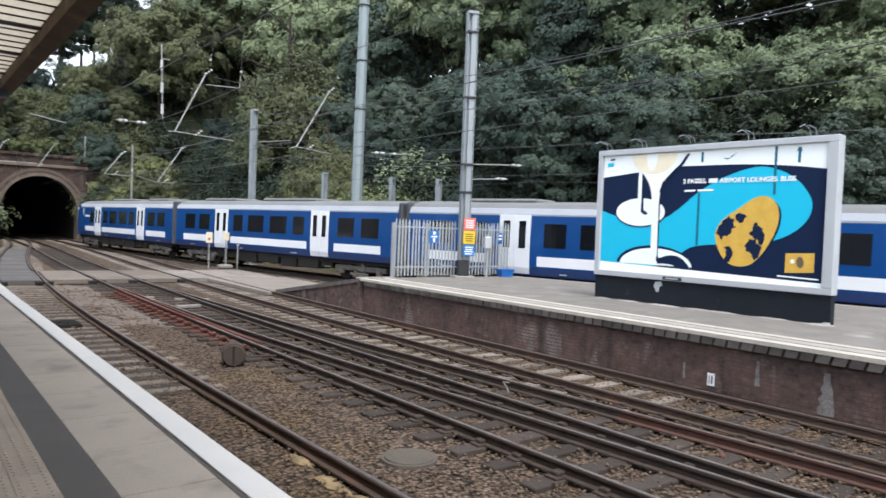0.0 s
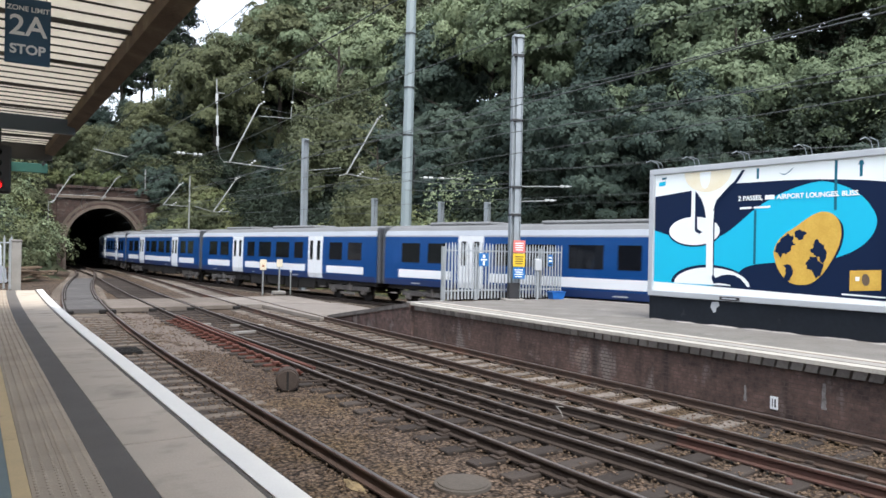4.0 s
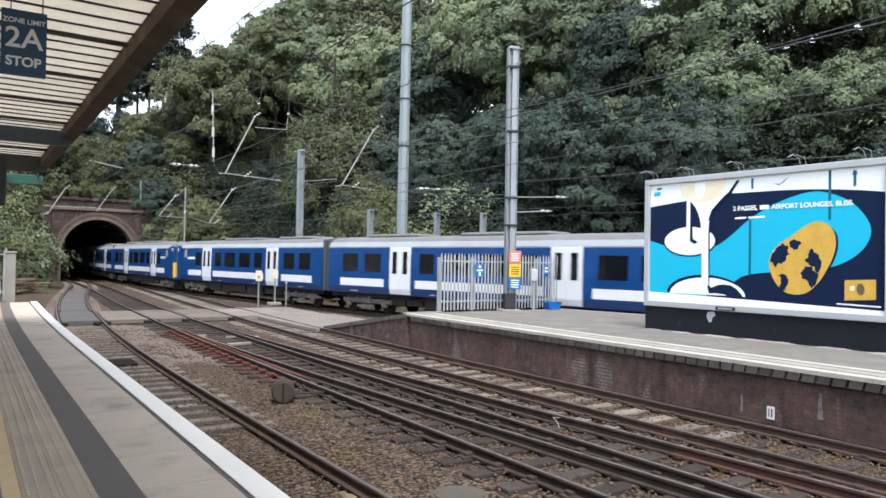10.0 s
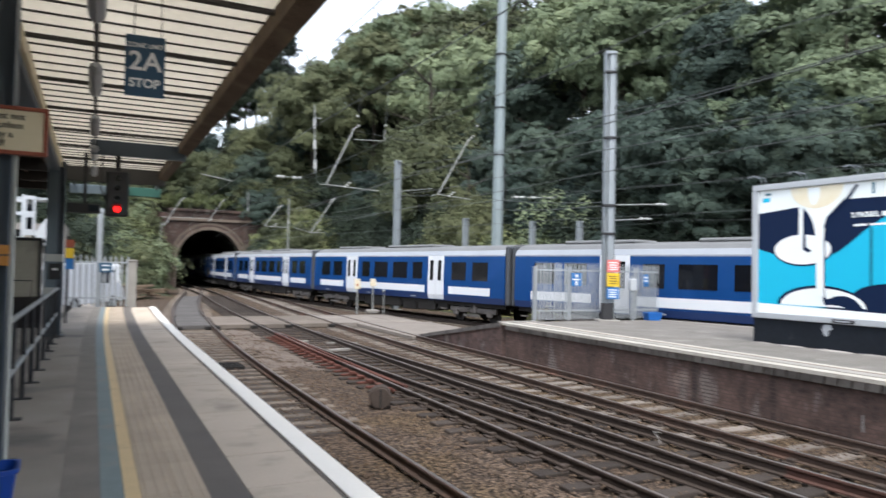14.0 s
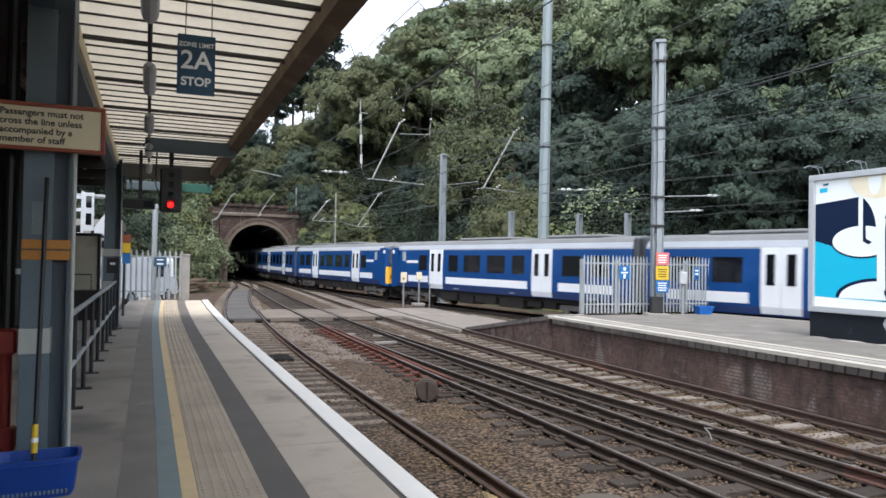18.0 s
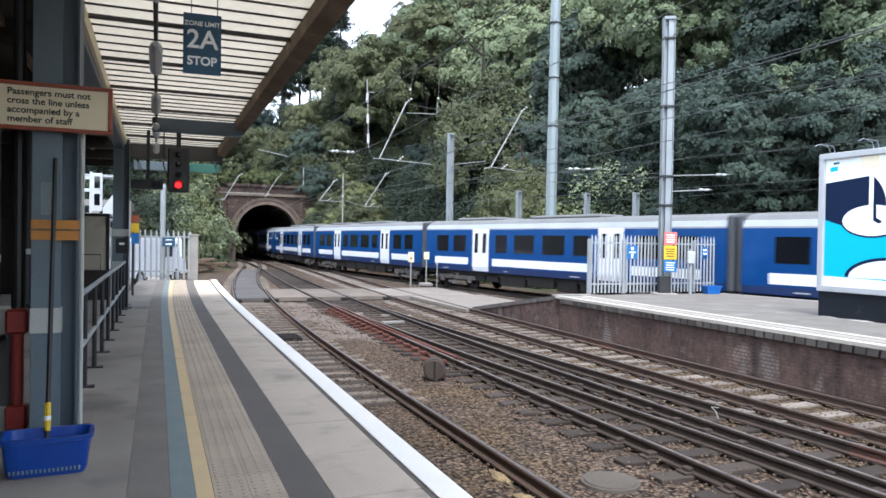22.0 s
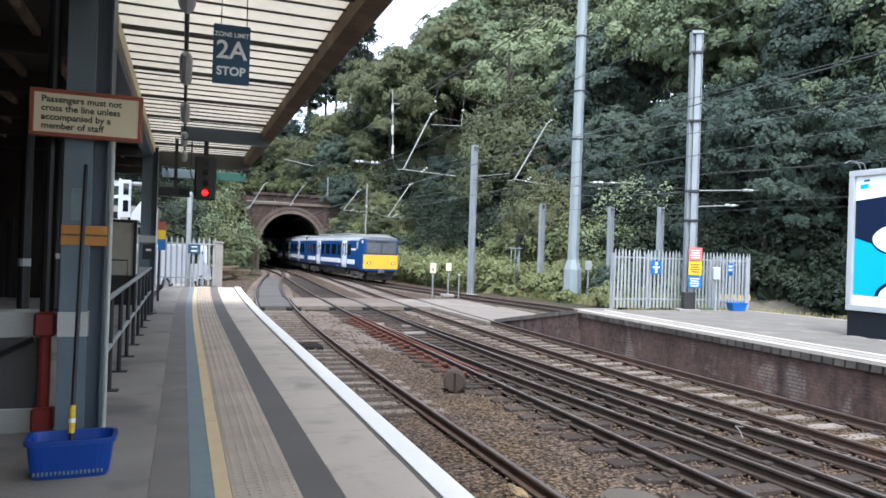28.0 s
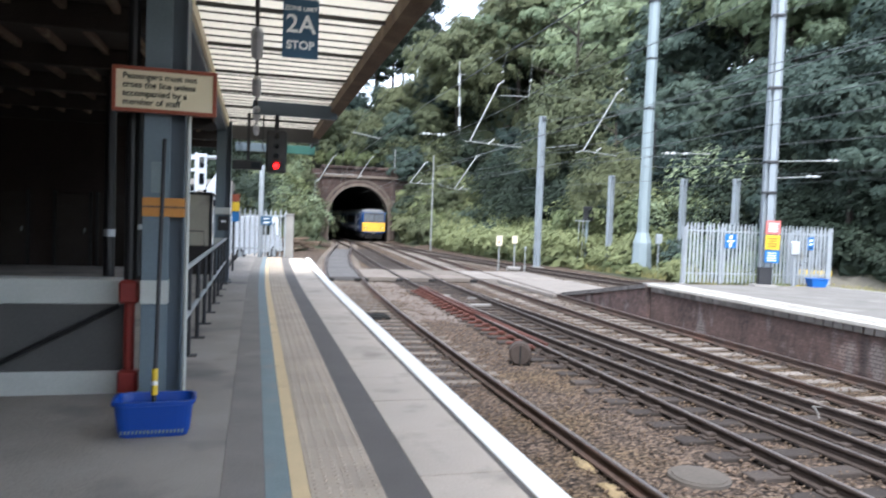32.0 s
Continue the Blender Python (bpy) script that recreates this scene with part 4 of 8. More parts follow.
for name, a, b, dy, material in (("arch_ring", ring2, ring3, -0.10, M_BRICK_PALE), ("arch_ring", inner, ring1, -0.26, M_BRICK_PALE), ("arch_ring", ring1, ring2, -0.16, M_BRICK)):
    bm = bmesh.new()
    f = [[bm.verts.new((x, TY + dy, z)) for x, z in c] for c in (a, b)]
    g = [[bm.verts.new((x, TY + 1.4, z)) for x, z in c] for c in (a, b)]
    for i in range(len(a) - 1):
        bm.faces.new((f[0][i], f[0][i + 1], f[1][i + 1], f[1][i]))
        bm.faces.new((f[0][i], g[0][i], g[0][i + 1], f[0][i + 1]))
        bm.faces.new((f[1][i], f[1][i + 1], g[1][i + 1], g[1][i]))
    part(name, bm, material, portal, "ring of " + ("paler" if material == M_BRICK_PALE else "red") + " bricks")
part("string_course", slab(TX - 4.45, TX + 4.45, TY - 0.22, TY + 1.4, 6.3, 6.62, 0.04), M_BRICK_PALE, portal)
part("parapet", slab(TX - 4.35, TX + 4.35, TY - 0.04, TY + 1.4, 6.62, 7.35), M_BRICK, portal)
x = TX - 4.45
while x < TX + 4.35:
    part("parapet_cap", slab(x + 0.01, x + 0.88, TY - 0.25, TY + 1.5, 7.35, 7.66, 0.04), M_BRICK, portal)
    x += 0.9
# plain wing walls closing the cutting on both sides of the headwall
for a, b in ((TX - 7.2, TX - 4.36), (TX + 4.36, TX + 7.0)):
    part("wing_wall", slab(a, b, TY + 0.3, TY + 1.3, GROUND_Z - 0.2, 7.2, 0.03), M_BRICK, portal, "sooty brick wing wall")
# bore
# Near-black colour on lining and floor deepens the darkness inside.
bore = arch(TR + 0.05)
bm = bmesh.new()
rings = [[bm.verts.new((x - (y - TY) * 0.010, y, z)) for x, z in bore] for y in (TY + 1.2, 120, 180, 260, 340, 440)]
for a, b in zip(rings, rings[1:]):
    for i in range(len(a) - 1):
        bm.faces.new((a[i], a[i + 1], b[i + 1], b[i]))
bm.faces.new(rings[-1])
part("bore", bm, M_TUNNEL, portal, "brick lining, the bore's gloom put into its black")
part("tunnel_floor", slab(TX - 6, TX + 3.3, TY - 0.5, 440, GROUND_Z - 0.3, GROUND_Z + 0.004), M_TUNNEL, portal, "floor in the same gloom-black colour")

# ---- canopy over the near platform ----
CAN_Z, CAN_END = 3.72, 18.6
canopy = thing("platform_canopy", "platform canopy of pale translucent sheets on dark purlins with a brown timber fascia", "canopy", kind="structure")
bm = bmesh.new()
path = [(lean(y), y, CAN_Z + 0.16, 1, 0) for y in (0.6, 9, CAN_END)]
prof = [(-0.72 + 2.12 * i / 24, 0.02 * (i / 24) + 0.0) for i in range(25)]
part("roof_sheet", sweep(bm, prof + [(p[0], p[1] + 0.012) for p in prof[::-1]], path), M_CANOPY_SHEET, canopy, "pale translucent sheet")
y = 0.7
i = 0
while y < CAN_END - 0.1:
    deep = 0.04 if i % 5 == 0 else 0.014
    part("purlin", slab(-0.70, 1.37, y, y + (0.05 if i % 5 == 0 else 0.027), CAN_Z + 0.155 - deep, CAN_Z + 0.157), M_PURLIN, canopy, at=pose(lean(y), 0, 0))
    y += 0.36
    i += 1
part("edge_fascia", sweep(bmesh.new(), [(1.34, -0.02), (1.52, -0.06), (1.56, 0.30), (1.50, 0.34), (1.36, 0.30)], [(lean(y), y, CAN_Z, 1, 0) for y in (0.6, 9, CAN_END)]), M_TIMBER, canopy, "weathered brown timber fascia")
part("edge_gutter", sweep(bmesh.new(), [(1.53, 0.10), (1.66, 0.12), (1.68, 0.26), (1.57, 0.26)], [(lean(y), y, CAN_Z, 1, 0) for y in (0.6, 9, CAN_END)]), M_DARK_STEEL, canopy, "dark gutter")
part("inner_beam", slab(-0.90, -0.70, 0.6, CAN_END, CAN_Z - 0.12, CAN_Z + 0.22, 0.01), M_COLUMN, canopy, "grey-blue steel beam")
part("inner_beam_face", slab(-0.70, -0.66, 7.6, CAN_END, CAN_Z - 0.02, CAN_Z + 0.15), M_CREAM, canopy, "cream painted board")
for y in (13.9, 4.0):
    part("cross_beam", slab(-0.1, 1.5, y, y + 0.14, CAN_Z - 0.16, CAN_Z + 0.10, 0.01), M_COLUMN, canopy, "grey-blue steel beam")
part("end_board", slab(-0.7, 1.55, CAN_END, CAN_END + 0.08, CAN_Z - 0.18, CAN_Z + 0.2, 0.01), M_PARAPET, canopy)
for x0, x1, m in ((-0.55, 0.55, M_COLUMN_LIGHT), (0.62, 1.5, M_CLOCK_GREEN)):
    part("end_panel", slab(x0, x1, CAN_END + 0.6, CAN_END + 0.66, CAN_Z - 0.42, CAN_Z - 0.20, 0.01), m, canopy, "faded painted end panel")
    for x in (x0 + 0.1, x1 - 0.1):
        part("end_strut", slab(x - 0.02, x + 0.02, CAN_END + 0.05, CAN_END + 0.64, CAN_Z - 0.24, CAN_Z - 0.16), M_DARK_STEEL, canopy)

# row of strip lights under the canopy, joined by a conduit
lamp_row = thing("conduit", "dark metal conduit fixed under the canopy", "conduit")
part("pipe", rod(bmesh.new(), (-0.03, 3.3, CAN_Z + 0.01), (-0.03, 18.2, CAN_Z + 0.01), 0.022), M_DARK_STEEL, lamp_row)
for y in np.arange(3.6, 18.4, 0.72):
    part("hanger", slab(-0.045, -0.015, y, y + 0.03, CAN_Z, CAN_Z + 0.15), M_DARK_STEEL, lamp_row)
light = None
for y in (5.0, 7.9, 10.8, 13.7, 16.6):
    m = pose(-0.03, y, CAN_Z - 0.02)
    if light:
        copy_thing(light, m)
        continue
    light = thing("strip_light", "grey unlit strip light with tapered ends under the canopy", "strip light", m, "strip lights under the canopy")
    bm = bmesh.new()
    sec = [(0.0, 0.03), (0.16, 0.07), (1.25, 0.07), (1.42, 0.03)]
    for (a, r), (b, q) in zip(sec, sec[1:]):
        rod(bm, (0, a, -0.06), (0, b, -0.06), r, q, 8)
    part("casing", bm, M_BOARD_FRAME, light)
    for q in (0.3, 1.05):
        part("bracket", slab(-0.02, 0.02, q, q + 0.04, -0.04, 0.04), M_DARK_STEEL, light)

# hanging sign
sign = thing("hanging_sign", "dark blue zone limit sign hung on two thin wires", "sign", pose(0.335, 6.2, 3.25, 0, 0, -3))
part("panel", slab(-0.15, 0.15, -0.012, 0.012, -0.25, 0.25, 0.004), M_SIGN_BLUE, sign)
for text, size, z in (("ZONE LIMIT", 0.052, 0.165), ("2A", 0.215, 0.03), ("STOP", 0.098, -0.145)):
    part("letters", lettering(text, size, M_WHITE, bold=0.003 if size > 0.09 else 0.001), M_WHITE, sign, "white lettering", at=pose(0, -0.0135, z, 90, 0, 0))
for x in (-0.09, 0.12):
    part("wire", rod(bmesh.new(), (x, 0, 0.25), (x * 0.95, 0, 0.63), 0.004, 0.004, 5), M_DARK_STEEL, sign)

# ---- columns ----
def column(y, label, orange=True):
    c = thing("column", label, "column", pose(-0.75, y, 0), "canopy columns")
    # One paint: a lighter tone for the lit flange, a darker for the shaded web.
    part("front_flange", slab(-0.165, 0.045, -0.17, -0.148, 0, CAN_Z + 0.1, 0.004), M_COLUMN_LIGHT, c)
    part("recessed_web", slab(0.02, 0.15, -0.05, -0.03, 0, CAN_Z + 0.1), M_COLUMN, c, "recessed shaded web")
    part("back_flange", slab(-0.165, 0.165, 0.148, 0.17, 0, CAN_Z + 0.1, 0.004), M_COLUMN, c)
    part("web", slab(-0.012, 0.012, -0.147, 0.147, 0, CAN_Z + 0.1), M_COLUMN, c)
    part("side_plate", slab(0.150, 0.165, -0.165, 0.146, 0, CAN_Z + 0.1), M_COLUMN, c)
    part("white_band", slab(-0.17, 0.047, -0.176, 0.176, 0.86, 1.06, 0.003), M_PALE_BAND, c, "pale painted band")
    if orange:
        part("orange_band", slab(-0.168, 0.168, -0.174, 0.174, 1.60, 1.76, 0.003), M_ORANGE, c, "worn orange band")
        part("band_stripe", slab(-0.17, 0.170, -0.176, 0.176, 1.675, 1.69), M_TIMBER, c)
    else:
        part("pale_band", slab(-0.168, 0.168, -0.174, 0.174, 1.62, 1.78, 0.003), M_PALE_BAND, c, "pale painted band")
    part("foot_plate", slab(-0.24, 0.24, -0.24, 0.24, 0, 0.02, 0.004), M_DARK_STEEL, c)
    return c


near_col = column(6.5, "grey-blue steel column with pale and orange bands")
part("edge_pipe", rod(bmesh.new(), (0.19, -0.15, 0.02), (0.19, -0.15, 2.5), 0.017), M_PALE_BAND, near_col, "pale pipe")
part("notice", slab(-0.10, 0.0, -0.178, -0.171, 1.80, 2.06), M_BLUEGREY_LINE, near_col, "torn pale blue sticker")
far_col = column(17.5, "grey-blue steel column with a small black notice", False)
part("notice", slab(-0.10, 0.14, -0.188, -0.177, 1.24, 1.58), M_BLACK, far_col, "black notice plate")
part("notice_mark", slab(-0.03, 0.08, -0.192, -0.187, 1.43, 1.48), M_WHITE, far_col, "white mark")

# warning board on the column
board = thing("warning_board", "cream warning board in a rust-red frame fixed to a column", "sign", pose(-0.745, 6.26, 2.637, 0, 0, 0))
part("panel", slab(-0.375, 0.375, -0.02, 0.012, -0.155, 0.155), M_CREAM, board)
for x0, x1, z0, z1 in ((-0.405, 0.405, 0.155, 0.185), (-0.405, 0.405, -0.185, -0.155), (-0.405, -0.375, -0.155, 0.155), (0.375, 0.405, -0.155, 0.155)):
    part("frame_rail", slab(x0, x1, -0.035, 0.03, z0, z1, 0.004), M_SIGN_RED, board)
for i, text in enumerate(("Passengers must not", "cross the line unless", "accompanied by a", "member of staff")):
    me = lettering(text, 0.069, M_BLACK, bold=0.0015)
    w = max(v.co.x for v in me.vertices) - min(v.co.x for v in me.vertices)
    part("letters", me, M_BLACK, board, "black lettering", at=pose(-0.325 + w / 2, -0.0225, 0.105 - i * 0.07, 90, 0, 0))
part("bracket", slab(-0.1, 0.1, 0.012, 0.07, -0.05, 0.05), M_DARK_STEEL, board)

# ---- railing along the stairwell ----
railing = thing("railing", "grey tubular railing with dark uprights", "railing")
part("top_rail", rod(bmesh.new(), (-0.71, 7.6, 1.04), (-0.66, 18.6, 1.04), 0.03, None, 10), M_GALV, railing)
part("mid_rail", rod(bmesh.new(), (-0.71, 7.6, 0.50), (-0.66, 18.6, 0.50), 0.028, None, 10), M_GALV, railing)
y = 8.45
while y < 18.6:
    p = part("post", rod(bmesh.new(), (-0.71 + (y - 8) * 0.0045, y, 0), (-0.71 + (y - 8) * 0.0045, y, 1.04), 0.026, None, 8), M_DARK_STEEL, railing)
    part("foot", slab(-0.09, 0.09, -0.06, 0.06, 0, 0.014), M_DARK_STEEL, p, at=pose(-0.70 + (y - 8) * 0.0045, y, 0))
    y += 1.22

# ---- planter trough at the foot of the column ----
trough = thing("trough", "deep blue plastic trough standing on the platform by a column", "trough", pose(-0.685, 5.53, 0, 0, 0, 2))
bm = bmesh.new()
levels = [(0.0, 0.235, 0.12), (0.035, 0.25, 0.13), (0.235, 0.272, 0.155), (0.24, 0.29, 0.17), (0.268, 0.29, 0.17), (0.268, 0.266, 0.148), (0.08, 0.235, 0.12)]
rings = []
for z, a, b in levels:
    ring = []
    for k in range(24):
        t = math.tau * k / 24
        cx, sy = math.cos(t), math.sin(t)
        ring.append(bm.verts.new((a * math.copysign(abs(cx) ** 0.35, cx), b * math.copysign(abs(sy) ** 0.35, sy), z)))
    rings.append(ring)
for a, b in zip(rings, rings[1:]):
    for k in range(24):
        bm.faces.new((a[k], a[(k + 1) % 24], b[(k + 1) % 24], b[k]))
bm.faces.new(rings[0][::-1])
bm.faces.new(rings[-1])
part("trough_body", bm, M_TRAY, trough)
for k in range(17):
    part("rib", slab(-0.22 + k * 0.026, -0.208 + k * 0.026, -0.137, -0.128, 0.03, 0.055), M_BLUEGREY_LINE, trough)
handle = thing("broom_handle", "long black handle with a yellow grip leaning on the column", "broom handle", pose(-0.70, 5.58, 0.085))
part("stick", rod(bmesh.new(), (0, 0, 0), (-0.045, 0.70, 2.16), 0.016), M_BLACK, handle)
part("grip", rod(bmesh.new(), (-0.003, 0.05, 0.17), (-0.008, 0.10, 0.36), 0.022), M_YELLOW, handle, "yellow grip")
part("tape", rod(bmesh.new(), (-0.005, 0.068, 0.24), (-0.0055, 0.075, 0.27), 0.0235), M_WHITE, handle, "white tape")

# ---- red standpipe ----
pipe = thing("standpipe", "dark red standpipe with flanged joints by the stairwell", "standpipe", pose(-1.035, 6.55, 0))
part("pipe", rod(bmesh.new(), (0, 0, 0), (0, 0, 1.05), 0.045, None, 14), M_RED_PIPE, pipe)
for z in (0.06, 0.84):
    part("flange", slab(-0.08, 0.08, -0.075, 0.075, z, z + 0.20, 0.02), M_RED_PIPE, pipe)
part("upper_pipe", rod(bmesh.new(), (0, 0, 1.05), (0, 0, 3.7), 0.05, None, 12), M_BLACK, pipe, "black upper pipe")

# ---- covered area: stairwell wall, back wall, roof ----
def wall(name, label, x0, x1, y0, y1, z0, z1, material):
    return tagged(part(name, slab(x0, x1, y0, y1, z0, z1, 0.008), material), label, "wall", kind="structure")


stair = thing("stairwell_wall", "grey stairwell wall with pale painted bands and a dark handrail", "wall", kind="structure")
part("panel", slab(-6.0, -1.12, 6.80, 7.05, -0.02, 1.0), M_PARAPET, stair)
part("upper_band", slab(-6.0, -1.10, 6.775, 7.07, 0.80, 1.02, 0.01), M_PALE_BAND, stair, "pale band")
part("lower_band", slab(-6.0, -1.11, 6.78, 7.06, -0.02, 0.20, 0.01), M_PALE_BAND, stair, "pale band")
part("handrail", rod(bmesh.new(), (-2.6, 6.70, 0.02), (-1.14, 6.70, 0.80), 0.024), M_BLACK, stair, "dark sloping handrail")
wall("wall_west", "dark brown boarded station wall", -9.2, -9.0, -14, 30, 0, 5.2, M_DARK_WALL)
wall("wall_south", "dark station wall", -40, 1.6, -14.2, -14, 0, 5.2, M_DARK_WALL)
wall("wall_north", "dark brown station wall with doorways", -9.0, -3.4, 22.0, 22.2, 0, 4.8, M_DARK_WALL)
for x in (-8.2, -6.6, -5.0, -3.9):
    door = thing("door", "dark closed door in the station wall", "door", pose(x, 21.96, 0))
    part("door_leaf", slab(-0.42, 0.42, -0.04, 0.03, 0.0, 2.05, 0.008), M_DARK_ROOF, door)
    part("door_frame", box(slab(-0.5, -0.42, -0.06, 0.03, 0, 2.12), 0.42, 0.5, -0.06, 0.03, 0, 2.12), M_BLACK, door)
    part("door_handle", slab(0.30, 0.34, -0.08, -0.04, 0.95, 1.08), M_GALV, door)
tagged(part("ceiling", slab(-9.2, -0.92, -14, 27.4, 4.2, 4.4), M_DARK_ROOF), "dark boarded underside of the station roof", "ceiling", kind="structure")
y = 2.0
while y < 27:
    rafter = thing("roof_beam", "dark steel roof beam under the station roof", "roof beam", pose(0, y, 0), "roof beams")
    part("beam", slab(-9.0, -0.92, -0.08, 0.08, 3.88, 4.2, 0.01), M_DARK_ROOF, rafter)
    y += 2.6
for x in np.arange(-8.6, -1.0, 0.62):
    p = part("roof_joist", slab(x, x + 0.08, -2, 27, 4.10, 4.2), M_TIMBER)
    tagged(p, "dark timber joist under the station roof", "joist", "roof joists")
for x, y in ((-2.3, 12.5), (-5.2, 12.5), (-2.6, 17.5)):
    c = thing("column", "black steel column under the station roof", "column", pose(x, y, 0), "station roof columns")
    part("shaft", rod(bmesh.new(), (0, 0, 0), (0, 0, 4.0), 0.09, 0.08, 12), M_BLACK, c)
    part("band", rod(bmesh.new(), (0, 0, 1.2), (0, 0, 1.32), 0.093, 0.093, 12), M_BOARD_FRAME, c, "grey band")
    part("base", slab(-0.16, 0.16, -0.16, 0.16, 0, 0.12, 0.02), M_BLACK, c)

# cream cabin and parked cars beyond the stairwell
cabin = thing("cabin", "cream metal cabin with a dark base beyond the railing", "cabin", pose(-1.90, 20.2, 0))
part("cabin_wall", slab(-0.75, 0.75, -0.5, 0.5, 0.75, 2.12, 0.02), M_CABIN, cabin)
part("cabin_roof", slab(-0.79, 0.79, -0.54, 0.54, 2.12, 2.19, 0.01), M_DARK_STEEL, cabin, "dark roof edge")
part("corner_post", slab(0.72, 0.79, -0.54, -0.47, 0.25, 2.12, 0.006), M_BLACK, cabin, "dark corner post")
part("plinth", slab(-0.78, 0.78, -0.52, 0.52, 0, 0.75, 0.02), M_PLINTH, cabin)
part("grab_rail", tube(bmesh.new(), [(-0.6, -0.6, 0.6), (-0.6, -0.6, 1.15), (0.6, -0.6, 1.15), (0.6, -0.6, 0.6)], 0.015), M_DARK_STEEL, cabin)


def van(at, paint, label):
    v = thing("van", label, "van", at)
    prof = [(-2.4, 0.35), (-2.45, 1.0), (-2.3, 2.0), (-2.1, 2.15), (1.0, 2.15), (1.5, 1.95), (2.0, 1.25), (2.55, 1.05), (2.65, 0.4)]
    bm = bmesh.new()
    rings = [[bm.verts.new((p[0], y, p[1])) for p in prof] for y in (-0.92, 0.92)]
    for k in range(len(prof)):
        q = (k + 1) % len(prof)
        bm.faces.new((rings[0][k], rings[0][q], rings[1][q], rings[1][k]))
    bm.faces.new(rings[0][::-1])
    bm.faces.new(rings[1])
    part("body", bm, paint, v)
    for s in (-1, 1):
        part("side_window", slab(0.1, 1.35, s * 0.925 - 0.01, s * 0.925 + 0.01, 1.25, 1.85, 0.004), M_TRAIN_GLASS, v)
    part("rear_window", slab(-2.44, -2.36, -0.7, 0.7, 1.25, 1.8), M_TRAIN_GLASS, v)
    for x in (-1.55, 1.65):
        for s in (-0.86, 0.86):
            w = part("wheel", rod(bmesh.new(), (x, s - 0.1, 0.33), (x, s + 0.1, 0.33), 0.33, None, 18), M_TYRE, v)
            part("rim", rod(bmesh.new(), (x, s - 0.105, 0.33), (x, s + 0.105, 0.33), 0.2, None, 12), M_GALV, w)
    for s in (-0.7, 0.7):
        part("tail_light", slab(-2.47, -2.42, s - 0.08, s + 0.08, 0.9, 1.15), M_RED, v)
    return v


tagged(part("car_park", slab(-30, 1.0, 28.5, 60, -1.3, -0.62, 0.02), M_ASPHALT), "grey asphalt car park behind the fence", "car park", kind="structure")
van(pose(-0.7, 36.0, -0.62, 0, 0, 60), M_CAR_WHITE, "white van parked behind the palisade fence")
van(pose(-5.6, 33.5, -0.62, 0, 0, 85), M_CAR_WHITE, "white van parked beyond the stairwell")
van(pose(0.0, 44.0, -0.62, 0, 0, 100), M_BOARD_FRAME, "pale grey van parked behind the palisade fence")
block = thing("office_building", "pale far office block with dark window bands", "building", pose(-7.2, 54, -0.7))
part("wall", slab(-5.6, 5.6, -4, 4, 0, 4.6), M_CONCRETE, block)
for z in (0.9, 2.8):
    for x in np.arange(-5.2, 4.4, 1.5):
        part("window", slab(x, x + 1.0, -4.04, -3.98, z, z + 1.4), M_TRAIN_GLASS, block)


# white steel stair tower beyond the cabin
tower = thing("stair_tower", "white steel stair tower with open landings and braces", "stair tower", pose(-2.55, 34.6, -0.62))
for x, y in ((-1.0, -0.6), (-0.12, -0.6), (0.82, -0.6), (-1.0, 0.6), (0.82, 0.6)):
    part("post", slab(x - 0.05, x + 0.05, y - 0.05, y + 0.05, 0, 5.0, 0.006), M_BOARD_FRAME, tower)
for z, h in ((2.95, 0.26), (4.12, 0.14), (4.66, 0.12)):
    part("fascia", slab(-1.06, -0.16, -0.68, -0.60, z, z + h, 0.006), M_BOARD_FRAME, tower, "white fascia board")
part("landing", slab(-1.05, 0.85, -0.6, 0.6, 2.9, 3.0), M_GALV, tower, "grey landing")
part("landing", slab(-1.05, 0.85, -0.6, 0.6, 4.8, 4.9), M_GALV, tower, "grey landing")
part("brace", rod(bmesh.new(), (-1.0, -0.62, 3.7), (-0.2, -0.62, 4.25), 0.045), M_BOARD_FRAME, tower, "white diagonal brace")
part("side_panel", slab(-0.08, 0.34, -0.66, -0.62, 3.3, 4.95, 0.006), M_BOARD_FRAME, tower, "white panel")
for z in (3.55, 4.3):
    part("panel_window", slab(0.02, 0.24, -0.675, -0.655, z, z + 0.5), M_TRAIN_GLASS, tower, "dark window")
bm = bmesh.new()
v = [bm.verts.new((x, y, z)) for y in (-0.70, -0.64) for x, z in ((0.36, 2.95), (0.95, 3.15), (0.95, 4.35), (0.36, 3.45))]
for q in ((3, 2, 1, 0), (4, 5, 6, 7), (0, 1, 5, 4), (1, 2, 6, 5), (2, 3, 7, 6), (3, 0, 4, 7)):
    bm.faces.new([v[i] for i in q])
part("stair_side", bm, M_BOARD_FRAME, tower, "pale sloping stair side")


# ---- palisade fences ----
PALE = bmesh.new()
w, zt = 0.034, 1.0
sec = [(-w, 0.0), (-w * 0.35, -0.014), (w * 0.35, -0.014), (w, 0.0)]
rings = []
for z, k in ((0.0, 1.0), (0.94, 1.0), (1.0, 0.12)):
    rings.append([PALE.verts.new((x * k, y, z)) for x, y in sec] + [PALE.verts.new((x * k, y + 0.006, z)) for x, y in sec[::-1]])
for a, b in zip(rings, rings[1:]):
    for k in range(8):
        PALE.faces.new((a[k], a[(k + 1) % 8], b[(k + 1) % 8], b[k]))
PALE.faces.new(rings[-1])
PALE_MESH = done(PALE, "pale", M_GALV)


